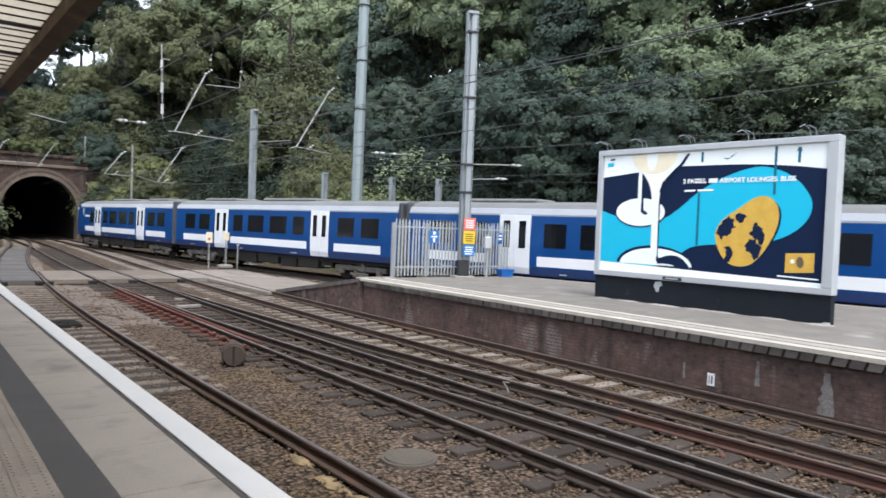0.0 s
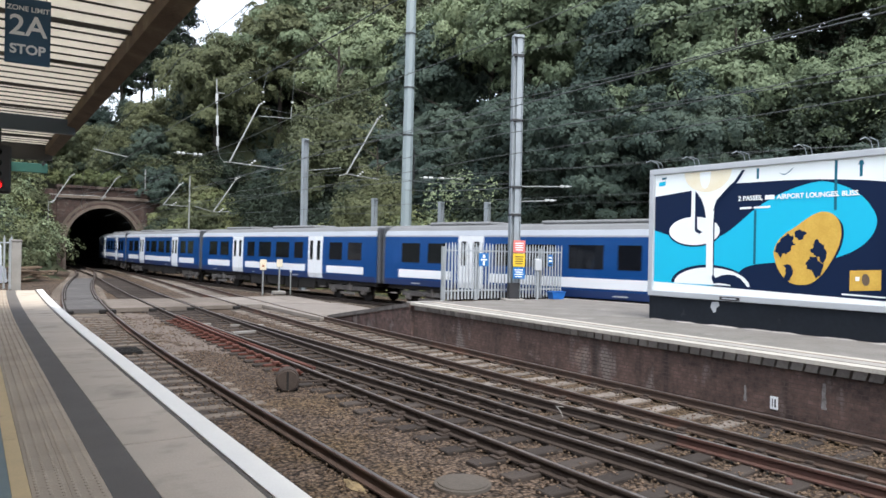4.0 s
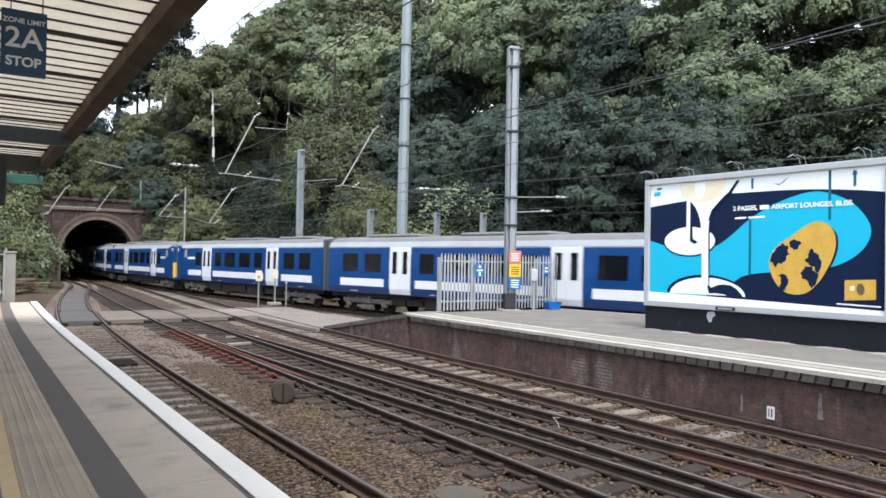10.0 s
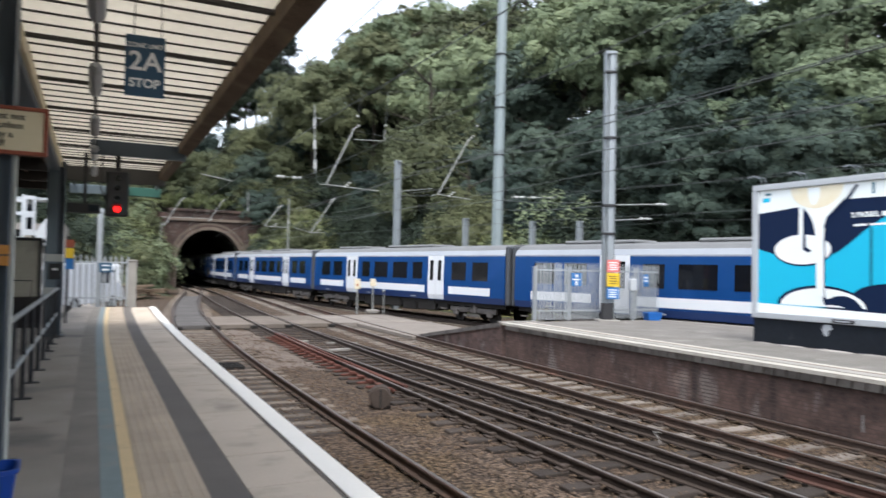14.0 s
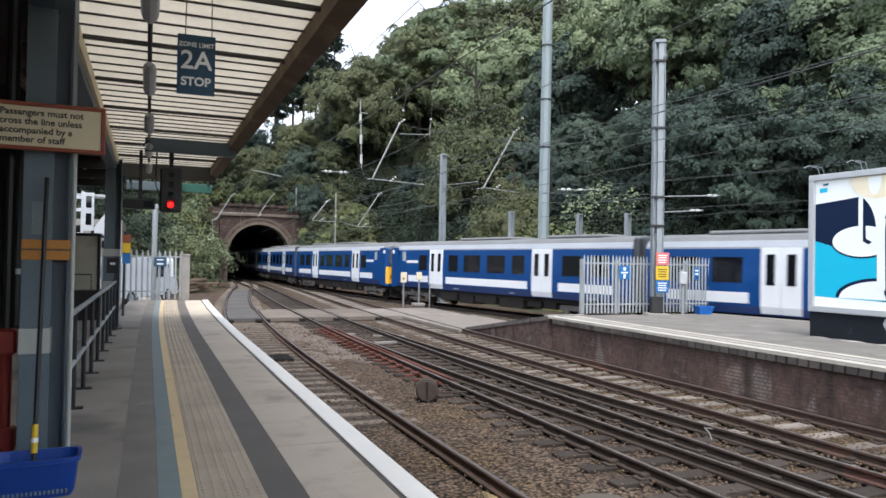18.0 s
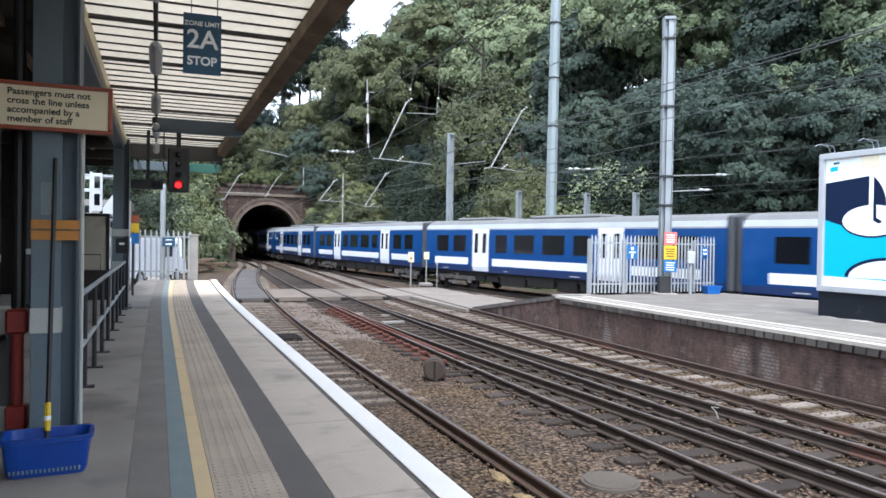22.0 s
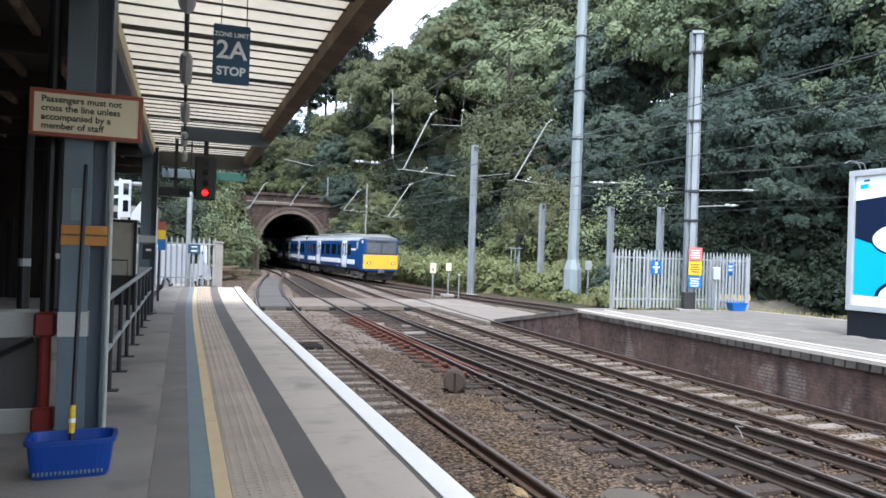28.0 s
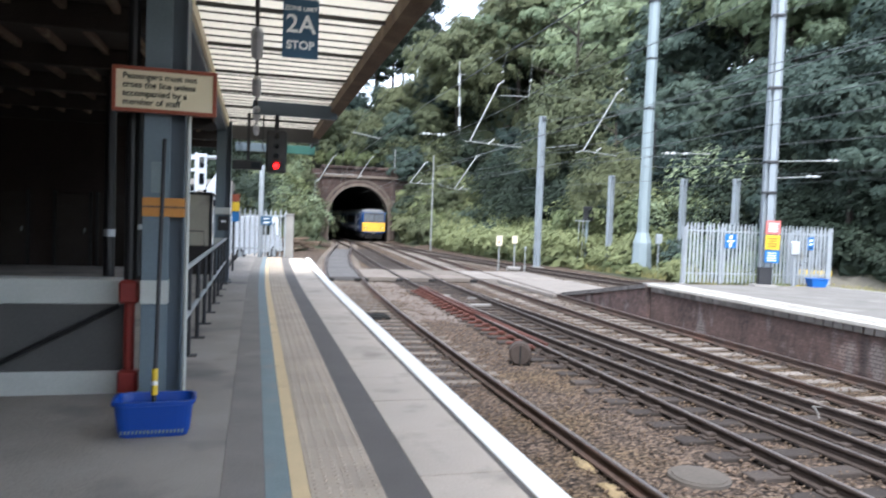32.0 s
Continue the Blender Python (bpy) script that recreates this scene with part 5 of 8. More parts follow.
def palisade(label, x0, x1, y, z, height, spacing, posts):
    f = thing("palisade_fence", label, "fence", pose(0, y, z))
    n = round((x1 - x0) / spacing)
    for i in range(n + 1):
        p = part("pale", PALE_MESH, M_GALV, f, at=pose(x0 + (x1 - x0) * i / n + rng.uniform(-0.006, 0.006), -0.03, 0.04 + rng.uniform(-0.01, 0.01), rng.uniform(-0.5, 0.5), rng.uniform(-0.6, 0.6), 0))
        p.scale = (1, 1, height)
    for h in (0.3, height - 0.25):
        part("cross_rail", slab(x0, x1, -0.02, 0.03, h, h + 0.05, 0.004), M_GALV, f)
    for x in posts:
        part("post", slab(x - 0.05, x + 0.05, 0.03, 0.13, 0, height - 0.1, 0.006), M_GALV, f)
    return f


palisade("galvanised palisade fence closing the platform end", -0.95, 1.15, 28.2, 0, 1.84, 0.19, (-0.95, 0.4, 1.15))
side = palisade("galvanised palisade fence beside the platform end", 0, 5.2, 0, 0, 1.84, 0.19, (0.0, 2.6, 5.2))
side.matrix_basis = pose(-0.95, 28.2, 0, 0, 0, 180)
corner = thing("gate_post", "broad pale concrete post at the fence end", "post", pose(1.32, 28.25, -0.1))
part("shaft", slab(-0.15, 0.15, -0.12, 0.12, 0, 1.75, 0.02), M_COPING, corner)
part("cap", slab(-0.17, 0.17, -0.14, 0.14, 1.75, 1.83, 0.02), M_COPING, corner)
box_sign = thing("fence_sign", "blue prohibition sign fixed to the palisade fence", "sign", pose(0.42, 28.12, 1.42))
part("panel", slab(-0.22, 0.22, -0.02, -0.008, -0.17, 0.17), M_SIGN_BLUE, box_sign)
part("marks", box(slab(-0.11, 0.11, -0.024, -0.019, 0.06, 0.10), -0.11, 0.11, -0.024, -0.019, -0.10, -0.05), M_WHITE, box_sign, "white marks")
cab_sign = thing("warning_sign", "yellow and blue warning signs on a post by the fence", "sign", pose(-0.60, 21.0, 0))
part("post", slab(-0.03, 0.03, -0.03, 0.03, 0, 2.3), M_DARK_STEEL, cab_sign)
for z0, z1, m in ((2.0, 2.2, M_SIGN_RED), (1.72, 1.98, M_YELLOW), (1.42, 1.70, M_SIGN_SKY)):
    part("panel", slab(-0.05, 0.15, -0.05, -0.03, z0, z1), m, cab_sign)

# ---- colour-light signal hung from the canopy's cross beam ----
signal = thing("railway_signal", "black colour-light signal showing red hung below the canopy", "railway signal", pose(0.36, 13.97, 2.46))
head = part("head", slab(-0.19, 0.19, -0.10, 0.10, 0.0, 0.82, 0.03), M_BLACK, signal, "black signal head")
part("bracket", slab(-0.04, 0.04, -0.04, 0.04, 0.80, 1.12), M_DARK_STEEL, signal)
for z in (0.13, 0.32, 0.51, 0.69):
    if z < 0.2:
        part("hood", rod(bmesh.new(), (0, -0.20, z + 0.01), (0, -0.09, z), 0.075, 0.07, 16, False), M_BLACK, head)
    part("lens", rod(bmesh.new(), (0, -0.125, z), (0, -0.10, z), 0.052, None, 18), M_RED_LAMP if z < 0.2 else M_TRAIN_GLASS, head, "lit red lens" if z < 0.2 else "")
part("cable", tube(bmesh.new(), [(-0.19, 0, 0.3), (-0.26, 0.02, 0.5), (-0.25, 0.02, 1.12)], 0.014), M_BLACK, signal)
box_thing = thing("route_indicator", "black indicator box hung below the canopy", "indicator box", pose(-0.16, 13.97, 2.5))
part("case", slab(-0.28, 0.26, -0.08, 0.08, 0.0, 0.17, 0.015), M_BLACK, box_thing)
part("hanger", slab(-0.03, 0.03, -0.03, 0.03, 0.16, 1.08), M_DARK_STEEL, box_thing)
part("figure_panel", slab(0.06, 0.22, -0.088, -0.079, 0.03, 0.14), M_BOARD_BASE, box_thing)
lamp_post = thing("post", "plain grey steel post behind the palisade fence", "post", pose(0.22, 29.4, -1.1))
part("shaft", rod(bmesh.new(), (0, 0, 0), (0, 0, 4.6), 0.10, None, 12), M_GALV, lamp_post)
part("cap", rod(bmesh.new(), (0, 0, 4.6), (0, 0, 4.75), 0.12, 0.08, 12), M_GALV, lamp_post)

# ---- timber and pipes lying by the tracks ----
pile = thing("timber_pile", "heap of old brown timbers beside the tracks", "timber pile", pose(3.0, 56, ground_height(3.0, 56)))
for k in range(16):
    a = rng.uniform(-0.5, 0.5)
    part("timber", slab(-1.6, 1.6, -0.09, 0.09, 0, 0.14, 0.02), M_TIMBER, pile, at=pose(rng.uniform(-0.8, 0.8), rng.uniform(-1.4, 1.0), 0.1 + 0.05 * k, rng.uniform(-6, 6), rng.uniform(-8, 8), 40 + math.degrees(a)))
for x, y, l, turn in ((7.9, 23.6, 1.1, 70), (7.2, 21.8, 0.8, 100), (6.6, 24.6, 0.7, 80)):
    tagged(part("concrete_offcut", slab(-l / 2, l / 2, -0.08, 0.08, 0, 0.08, 0.015), M_CONCRETE, at=pose(x, y, GROUND_Z + 0.03, 0, 0, turn - 90)), "pale concrete offcut lying in the ballast", "concrete offcut")
cable = thing("track_cable", "loose pale cable loop lying between the rails", "cable")
part("cable_run", tube(bmesh.new(), [(8.02, 8.32, -1.02), (8.06, 8.42, -0.94), (8.16, 8.62, -0.92), (8.32, 8.66, -0.95), (8.62, 8.42, -0.99), (8.72, 8.2, -1.04)], 0.010, 6), M_CONCRETE, cable)
tagged(part("brick_fragment", slab(-0.09, 0.09, -0.04, 0.04, 0, 0.055, 0.018), M_RUST_RAIL, at=pose(8.28, 4.68, GROUND_Z + 0.03, 4, -6, 35)), "red-brown broken brick lying by a rail", "brick fragment")
for x, y, rx, ry in ((3.72, 4.2, 0.13, 0.4), (3.66, 5.0, 0.11, 0.35), (3.74, 5.7, 0.12, 0.42), (3.70, 6.5, 0.10, 0.38), (3.76, 7.3, 0.08, 0.3)):
    tagged(part("sand_patch", blob(bmesh.new(), x, y, rx, ry, GROUND_Z + 0.012, 0.035), M_SAND), "ochre sand spilt along the near rail", "sand", "spilt sand")
grate = thing("drain_grate", "dark iron grate between the near rails", "drain grate", pose(3.1, 19.2, GROUND_Z + 0.05))
for k in range(9):
    part("grate_bar", slab(-0.55, 0.55, -0.4 + k * 0.11, -0.355 + k * 0.11, -0.03, 0.05), M_UNDER, grate)

# ---- billboard on the island platform ----
def flat(points, y, thick=0.003):
    """A flat shape in the billboard's plane."""
    bm = bmesh.new()
    f = bm.faces.new([bm.verts.new((x, y, z)) for x, z in points])
    r = bmesh.ops.extrude_face_region(bm, geom=[f])
    bmesh.ops.translate(bm, verts=[q for q in r["geom"] if isinstance(q, bmesh.types.BMVert)], vec=(0, thick, 0))
    return bm


def oval(cx, cz, rx, rz, turn=0.0, n=40, a0=0.0, a1=math.tau):
    out = []
    for k in range(n):
        a = a0 + (a1 - a0) * k / (n if a1 - a0 > 6.2 else n - 1)
        x, z = rx * math.cos(a), rz * math.sin(a)
        out.append((cx + x * math.cos(turn) - z * math.sin(turn), cz + x * math.sin(turn) + z * math.cos(turn)))
    return out


def round_off(pts, times=2):
    for _ in range(times):
        out = []
        for a, b in zip(pts, pts[1:]):
            out += [(a[0] * 0.75 + b[0] * 0.25, a[1] * 0.75 + b[1] * 0.25), (a[0] * 0.25 + b[0] * 0.75, a[1] * 0.25 + b[1] * 0.75)]
        pts = [pts[0]] + out + [pts[-1]]
    return pts


BW, BZ0, BZ1 = 5.86, 0.60, 3.83
billboard = thing("billboard", "grey-framed billboard with a blue and gold poster on a dark base", "billboard", pose(14.55, 12.05, 0, 0, 0, -87.6))
part("base", slab(0.02, BW - 0.02, 0.03, 0.22, 0.0, BZ0, 0.006), M_BOARD_BASE, billboard, "dark scuffed base panel")
for x, rx, ry in ((0.35, 0.3, 0.10), (1.15, 0.28, 0.07), (2.1, 0.5, 0.13), (3.0, 0.35, 0.09), (3.6, 0.4, 0.12), (4.7, 0.5, 0.09), (5.7, 0.3, 0.14)):
    part("mortar_patch", blob(bmesh.new(), x, -0.05, rx, ry + 0.05, 0.001, 0.02), M_CORBEL, billboard, "pale spilt mortar at the foot")
part("back_panel", slab(0.0, BW, 0.05, 0.26, BZ0, BZ1, 0.01), M_BOARD_FRAME, billboard)
FR = 0.14
for a, b, c, d in ((0, BW, BZ1 - FR, BZ1), (0, BW, BZ0, BZ0 + FR), (0, FR, BZ0 + FR, BZ1 - FR), (BW - FR * 1.5, BW, BZ0 + FR, BZ1 - FR)):
    part("frame_rail", slab(a, b, -0.03, 0.06, c, d, 0.012), M_BOARD_FRAME, billboard, "grey metal frame")
PX0, PX1, PZ0, PZ1 = FR, BW - FR * 1.5, BZ0 + FR, BZ1 - FR


def ragged(pts, amp=0.013):
    """A coast-like outline: every side broken up three times."""
    pts = pts[:-1]
    for k in range(3):
        out = []
        for a, b in zip(pts, pts[1:] + pts[:1]):
            w = amp / (k + 1)
            out += [a, ((a[0] + b[0]) / 2 + rng.uniform(-w, w) * 0.55, (a[1] + b[1]) / 2 + rng.uniform(-w, w))]
        pts = out
    return pts


def U(points):
    return [(PX0 + (PX1 - PX0) * u, PZ0 + (PZ1 - PZ0) * w) for u, w in points]


poster = part("poster", flat(U([(0, 0), (1, 0), (1, 1), (0, 1)]), 0.046), M_AD_NAVY, billboard, "printed poster, navy ground")


def art(shape, layer, material, label):
    part("printed_shape", flat(shape, 0.046 - 0.004 * layer), material, poster, label)


art(U(round_off([(0.0, 0.52), (0.083, 0.47), (0.21, 0.42), (0.33, 0.45), (0.41, 0.55), (0.49, 0.68), (0.595, 0.785), (0.72, 0.855), (0.79, 0.85), (0.885, 0.77), (0.94, 0.645), (0.955, 0.55), (0.93, 0.44), (0.87, 0.35), (0.78, 0.29), (0.64, 0.275), (0.50, 0.255), (0.43, 0.21), (0.37, 0.06), (0.0, 0.05)])), 1, M_AD_CYAN, "cyan wave")
art(U([(0, 1), (0, 0.815)] + round_off([(0, 0.812), (0.2, 0.848), (0.38, 0.883), (0.45, 0.88), (0.68, 0.878), (0.88, 0.85), (1, 0.818)]) + [(1, 0.825), (1, 1)]), 1, M_AD_WHITE, "white top band")
art(U([(0, 0), (1, 0), (1, 0.028), (0, 0.075)]), 3, M_AD_WHITE, "white bottom strip")
art(oval(*U([(0.207, 0.51)])[0], 0.70, 0.345), 2, M_AD_WHITE, "white coaster")
art(oval(*U([(0.207, 0.51)])[0], 0.745, 0.385), 1.5, M_AD_NAVY, "dark coaster edge")
art(oval(*U([(0.292, 0.07)])[0], 1.0, 0.42, 0, 40, 0.02, math.pi - 0.02), 2, M_AD_WHITE, "white coaster")
art(oval(*U([(0.285, 0.075)])[0], 1.05, 0.47, 0, 40, 0.02, math.pi - 0.02), 1.5, M_AD_NAVY, "dark coaster edge")
art(U(round_off([(0.305, 0.12), (0.36, 0.165), (0.42, 0.155), (0.465, 0.075), (0.455, 0.055), (0.40, 0.05), (0.385, 0.085), (0.33, 0.09), (0.305, 0.12)], 1)), 2.5, M_AD_NAVY, "dark curved shadow")
art(U([(0.193, 0.86), (0.212, 0.86), (0.212, 0.52), (0.193, 0.52)]), 2.5, M_AD_WHITE, "white stem")
art(U([(0.212, 0.86), (0.219, 0.86), (0.225, 0.53), (0.25, 0.50), (0.235, 0.485), (0.212, 0.51)]), 3, M_AD_NAVY, "dark stem shade")

art(U([(0.301, 0.70), (0.309, 0.70), (0.309, 0.15), (0.335, 0.09), (0.31, 0.085), (0.301, 0.12)]), 3.4, M_AD_NAVY, "dark stem shade")
art(U([(0.15, 0.975)] + round_off([(0.156, 0.969), (0.195, 0.873), (0.238, 0.79), (0.260, 0.70), (0.268, 0.60), (0.271, 0.40), (0.272, 0.148)]) + round_off([(0.305, 0.15), (0.303, 0.40), (0.302, 0.60), (0.308, 0.70), (0.322, 0.765), (0.353, 0.827), (0.399, 0.904), (0.432, 0.982)])), 3.6, M_AD_WHITE, "white glass with its stem")
art(oval(*U([(0.270, 0.995)])[0], 0.63, 0.50, 0, 30, math.pi, math.tau), 4.2, M_AD_CREAM, "cream drink")
art(oval(*U([(0.260, 0.99)])[0], 0.15, 0.40, 0, 24, math.pi, math.tau), 4.8, M_AD_WHITE, "pale glint")
art(U([(0.432, 0.982), (0.445, 0.98), (0.413, 0.893), (0.361, 0.807), (0.324, 0.741), (0.315, 0.672), (0.301, 0.673), (0.316, 0.756), (0.353, 0.822), (0.4, 0.9)]), 4.4, M_AD_NAVY, "dark glass edge")
for u, w0, w1 in ((0.492, 0.25, 0.665), (0.807, 0.645, 0.995), (0.500, 0.905, 0.985), (0.895, 0.87, 0.96)):
    art(U([(u - 0.005, w0), (u + 0.005, w0), (u + 0.005, w1), (u - 0.005, w1)]), 2.2, M_AD_TEAL, "dark teal line")
art(U([(0.885, 0.95), (0.905, 0.95), (0.90, 0.98), (0.89, 0.98)]), 2.4, M_AD_TEAL, "teal mark")
# gold capsule with dark patches
art(U(round_off([(0.638, 0.482), (0.762, 0.63), (0.806, 0.61), (0.835, 0.55), (0.84, 0.479), (0.834, 0.405), (0.817, 0.326), (0.792, 0.259), (0.757, 0.174), (0.675, 0.214), (0.638, 0.482)])), 2.2, M_AD_NAVY, "dark edge")
art(U(round_off([(0.572, 0.344), (0.584, 0.418), (0.616, 0.483), (0.658, 0.529), (0.699, 0.587), (0.731, 0.623), (0.764, 0.642), (0.797, 0.623), (0.822, 0.575), (0.831, 0.508), (0.829, 0.438), (0.817, 0.363), (0.798, 0.292), (0.779, 0.229), (0.76, 0.183), (0.731, 0.131), (0.699, 0.108), (0.653, 0.11), (0.618, 0.148), (0.593, 0.212), (0.578, 0.278), (0.572, 0.344)])), 2.6, M_AD_GOLD, "gold capsule")
for patch in ([(0.575, 0.344), (0.584, 0.405), (0.607, 0.457), (0.631, 0.483), (0.649, 0.473), (0.645, 0.43), (0.66, 0.404), (0.643, 0.378), (0.63, 0.344), (0.613, 0.335), (0.604, 0.3), (0.589, 0.322), (0.575, 0.344)],
              [(0.612, 0.248), (0.64, 0.253), (0.657, 0.214), (0.648, 0.171), (0.63, 0.135), (0.618, 0.152), (0.622, 0.2), (0.612, 0.248)],
              [(0.656, 0.482), (0.677, 0.511), (0.702, 0.488), (0.691, 0.442), (0.673, 0.434), (0.656, 0.482)],
              [(0.7, 0.271), (0.716, 0.317), (0.743, 0.313), (0.768, 0.259), (0.757, 0.178), (0.74, 0.161), (0.73, 0.207), (0.707, 0.224), (0.7, 0.271)],
              [(0.713, 0.36), (0.731, 0.407), (0.746, 0.44), (0.769, 0.402), (0.778, 0.334), (0.768, 0.259), (0.754, 0.313), (0.731, 0.334), (0.713, 0.36)]):
    art(U(ragged(patch)), 3.0, M_AD_NAVY, "dark blue patch")
art(U([(0.588, 0.933), (0.616, 0.925), (0.649, 0.973), (0.633, 0.94), (0.612, 0.917), (0.588, 0.933)]), 2.4, M_AD_TEAL, "teal swoosh mark")
# gold card
art(U([(0.862, 0.085), (0.968, 0.10), (0.968, 0.235), (0.862, 0.225)]), 2.6, M_AD_GOLD, "gold card")
art(oval(*U([(0.917, 0.165)])[0], 0.075, 0.12, 0.1, 16), 3.0, M_TIMBER, "dark mark on the card")
art(U([(0.882, 0.155), (0.896, 0.157), (0.896, 0.185), (0.882, 0.183)]), 3.0, M_AD_WHITE, "pale chip")
art(U([(0.835, 0.055), (0.985, 0.048), (0.985, 0.058), (0.835, 0.065)]), 3.0, M_AD_WHITE, "small line of print")
art(U([(0.02, 0.90), (0.055, 0.905), (0.055, 0.94), (0.02, 0.935)]), 2.0, M_AD_CYAN, "blue square mark")
art(U([(0.035, 0.955), (0.06, 0.958), (0.06, 0.975), (0.035, 0.972)]), 2.0, M_AD_TEAL, "teal mark")
for text, u, w, size in (("2 PASSES,", 0.470, 0.757, 0.145), ("AIRPORT LOUNGES. BLISS.", 0.738, 0.757, 0.145)):
    x, z = U([(u, w)])[0]
    part("letters", lettering(text, size, M_AD_WHITE, bold=0.004), M_AD_WHITE, poster, "white lettering", at=pose(x, 0.030, z, 90, 0, 0))
art(U([(0.533, 0.742), (0.572, 0.742), (0.572, 0.775), (0.533, 0.775)]), 3.0, M_AD_WHITE, "white printed figure")
art(U([(0.425, 0.675), (0.475, 0.677), (0.475, 0.692), (0.425, 0.69)]), 3.0, M_AD_WHITE, "small print")
art(U([(0.485, 0.677), (0.555, 0.679), (0.555, 0.694), (0.485, 0.692)]), 3.0, M_AD_WHITE, "small print")
plate = part("maker_plate", slab(2.05, 2.55, -0.04, -0.025, BZ0 + 0.02, BZ0 + 0.10, 0.004), M_BLACK, billboard, "small black plate")
part("plate_bars", slab(2.12, 2.47, -0.045, -0.039, BZ0 + 0.045, BZ0 + 0.075), M_BOARD_FRAME, plate)
part("torn_patch", flat([(1.78, 0.44), (1.82, 0.55), (1.98, 0.57), (2.02, 0.47), (1.94, 0.43), (1.92, 0.32), (1.86, 0.30)], 0.022, 0.006), M_BOARD_FRAME, billboard, "torn pale patch")
for x in (0.2, 1.25, 2.55, 3.95, 5.25):
    arm = part("lamp_bracket", tube(bmesh.new(), [(x, 0.1, BZ1), (x, 0.02, BZ1 + 0.16), (x + 0.03, -0.30, BZ1 + 0.20), (x - 0.02, -0.42, BZ1 + 0.14)], 0.010), M_MAST, billboard, "thin lamp bracket")
    part("lamp_arm", tube(bmesh.new(), [(x + 0.12, 0.1, BZ1), (x + 0.12, 0.02, BZ1 + 0.16), (x + 0.1, -0.28, BZ1 + 0.19)], 0.009), M_MAST, arm)
for x, w in ((0.6, 0.5), (2.6, 0.35), (3.3, 0.25)):
    part("flaked_strip", flat([(x, 0.004), (x + w, 0.006), (x + w * 0.7, 0.014), (x + w * 0.3, 0.012)], 0.022, 0.006), M_BOARD_FRAME, billboard, "pale flaked paint")
part("foot_bolt", slab(BW - 0.14, BW - 0.02, -0.06, 0.04, 0.0, 0.05, 0.01), M_GALV, billboard)

# ---- fence across the island's end, with its signs ----
palisade("galvanised palisade fence across the end of the island platform", 12.85, 18.3, 18.95, 0, 1.88, 0.138, (12.85, 14.2, 15.8, 17.1, 18.3))
ret = palisade("galvanised palisade return fence at the platform edge", 0, 2.4, 0, -0.15, 1.9, 0.145, (0.0, 2.4))
ret.matrix_basis = pose(18.3, 18.95, -0.15, 0, 0, 78)


def plate_sign(name, label, x, y, z, w, h, ground, bars, at_turn=0):
    s = thing(name, label, "sign", pose(x, y, z, 0, 0, at_turn))
    part("panel", slab(-w / 2, w / 2, -0.008, 0.0, -h / 2, h / 2, 0.003), ground, s)
    for bx, bz, bw, bh, m in bars:
        part("printed_bar", slab(bx - bw / 2, bx + bw / 2, -0.012, -0.007, bz - bh / 2, bz + bh / 2), m, s)
    return s


plate_sign("fence_sign", "blue warning sign with white marks on the palisade fence", 14.42, 18.90, 1.36, 0.42, 0.44, M_SIGN_SKY, [(0, 0.12, 0.1, 0.1, M_WHITE), (0, 0.0, 0.26, 0.05, M_WHITE), (0, -0.12, 0.08, 0.14, M_WHITE)])
plate_sign("fence_sign", "narrow blue and white sign on the palisade fence", 17.45, 18.90, 1.36, 0.22, 0.42, M_SIGN_SKY, [(0, 0.1, 0.14, 0.06, M_WHITE), (0, -0.02, 0.14, 0.06, M_WHITE), (0, -0.14, 0.14, 0.05, M_BLACK)])


# ---- masts ----
def h_mast(label, x, y, z0, top, w, d, material, turn=0):
    m = thing("overhead_line_mast", label, "mast", pose(x, y, z0, 0, 0, turn), "overhead line masts")
    h = top - z0
    for s in (-1, 1):
        part("flange", slab(s * d / 2 - 0.012, s * d / 2 + 0.012, -w / 2, w / 2, 0, h, 0.003), material, m)
    part("web", slab(-d / 2 + 0.012, d / 2 - 0.012, -0.01, 0.01, 0, h), material, m)
    part("cap", slab(-d / 2 - 0.02, d / 2 + 0.02, -w / 2 - 0.02, w / 2 + 0.02, h - 0.1, h, 0.01), material, m)
    part("footing", slab(-d / 2 - 0.2, d / 2 + 0.2, -w / 2 - 0.2, w / 2 + 0.2, -0.3, 0.06, 0.03), M_CONCRETE, m)
    return m


m2 = h_mast("grey steel mast on the island platform with stacked notices", 15.32, 18.4, 0, 9.0, 0.30, 0.33, M_MAST, -25)
part("inner_channel", slab(-0.04, 0.14, -0.12, 0.0, 0, 8.9), M_MAST, m2)
for z in (2.9, 3.84, 6.1, 8.3):
    part("clamp", slab(-0.19, 0.19, -0.165, 0.165, z - 0.04, z + 0.04, 0.01), M_DARK_STEEL, m2)
part("dark_sleeve", slab(-0.185, 0.185, -0.165, 0.165, 0.062, 0.6, 0.01), M_DARK_STEEL, m2, "dark foot sleeve")
for z0, z1, m, marks in ((1.62, 2.04, M_FADED_RED, M_WHITE), (1.15, 1.60, M_YELLOW, M_BLACK), (0.74, 1.13, M_SIGN_SKY, M_WHITE)):
    plate_sign("notice", {M_FADED_RED: "faded red notice with white print on a mast", M_YELLOW: "yellow warning notice on a mast", M_SIGN_SKY: "blue notice with white print on a mast"}[m], 15.30, 18.10, (z0 + z1) / 2, 0.40, z1 - z0 - 0.01, m, [(0, 0.11 - 0.075 * k, 0.28 - 0.04 * (k % 2), 0.03, marks) for k in range(4)], -38)
cabinet = thing("post_box", "small grey cabinet on a thin post by the fence", "cabinet", pose(16.45, 18.45, 0, 0, 0, -30))
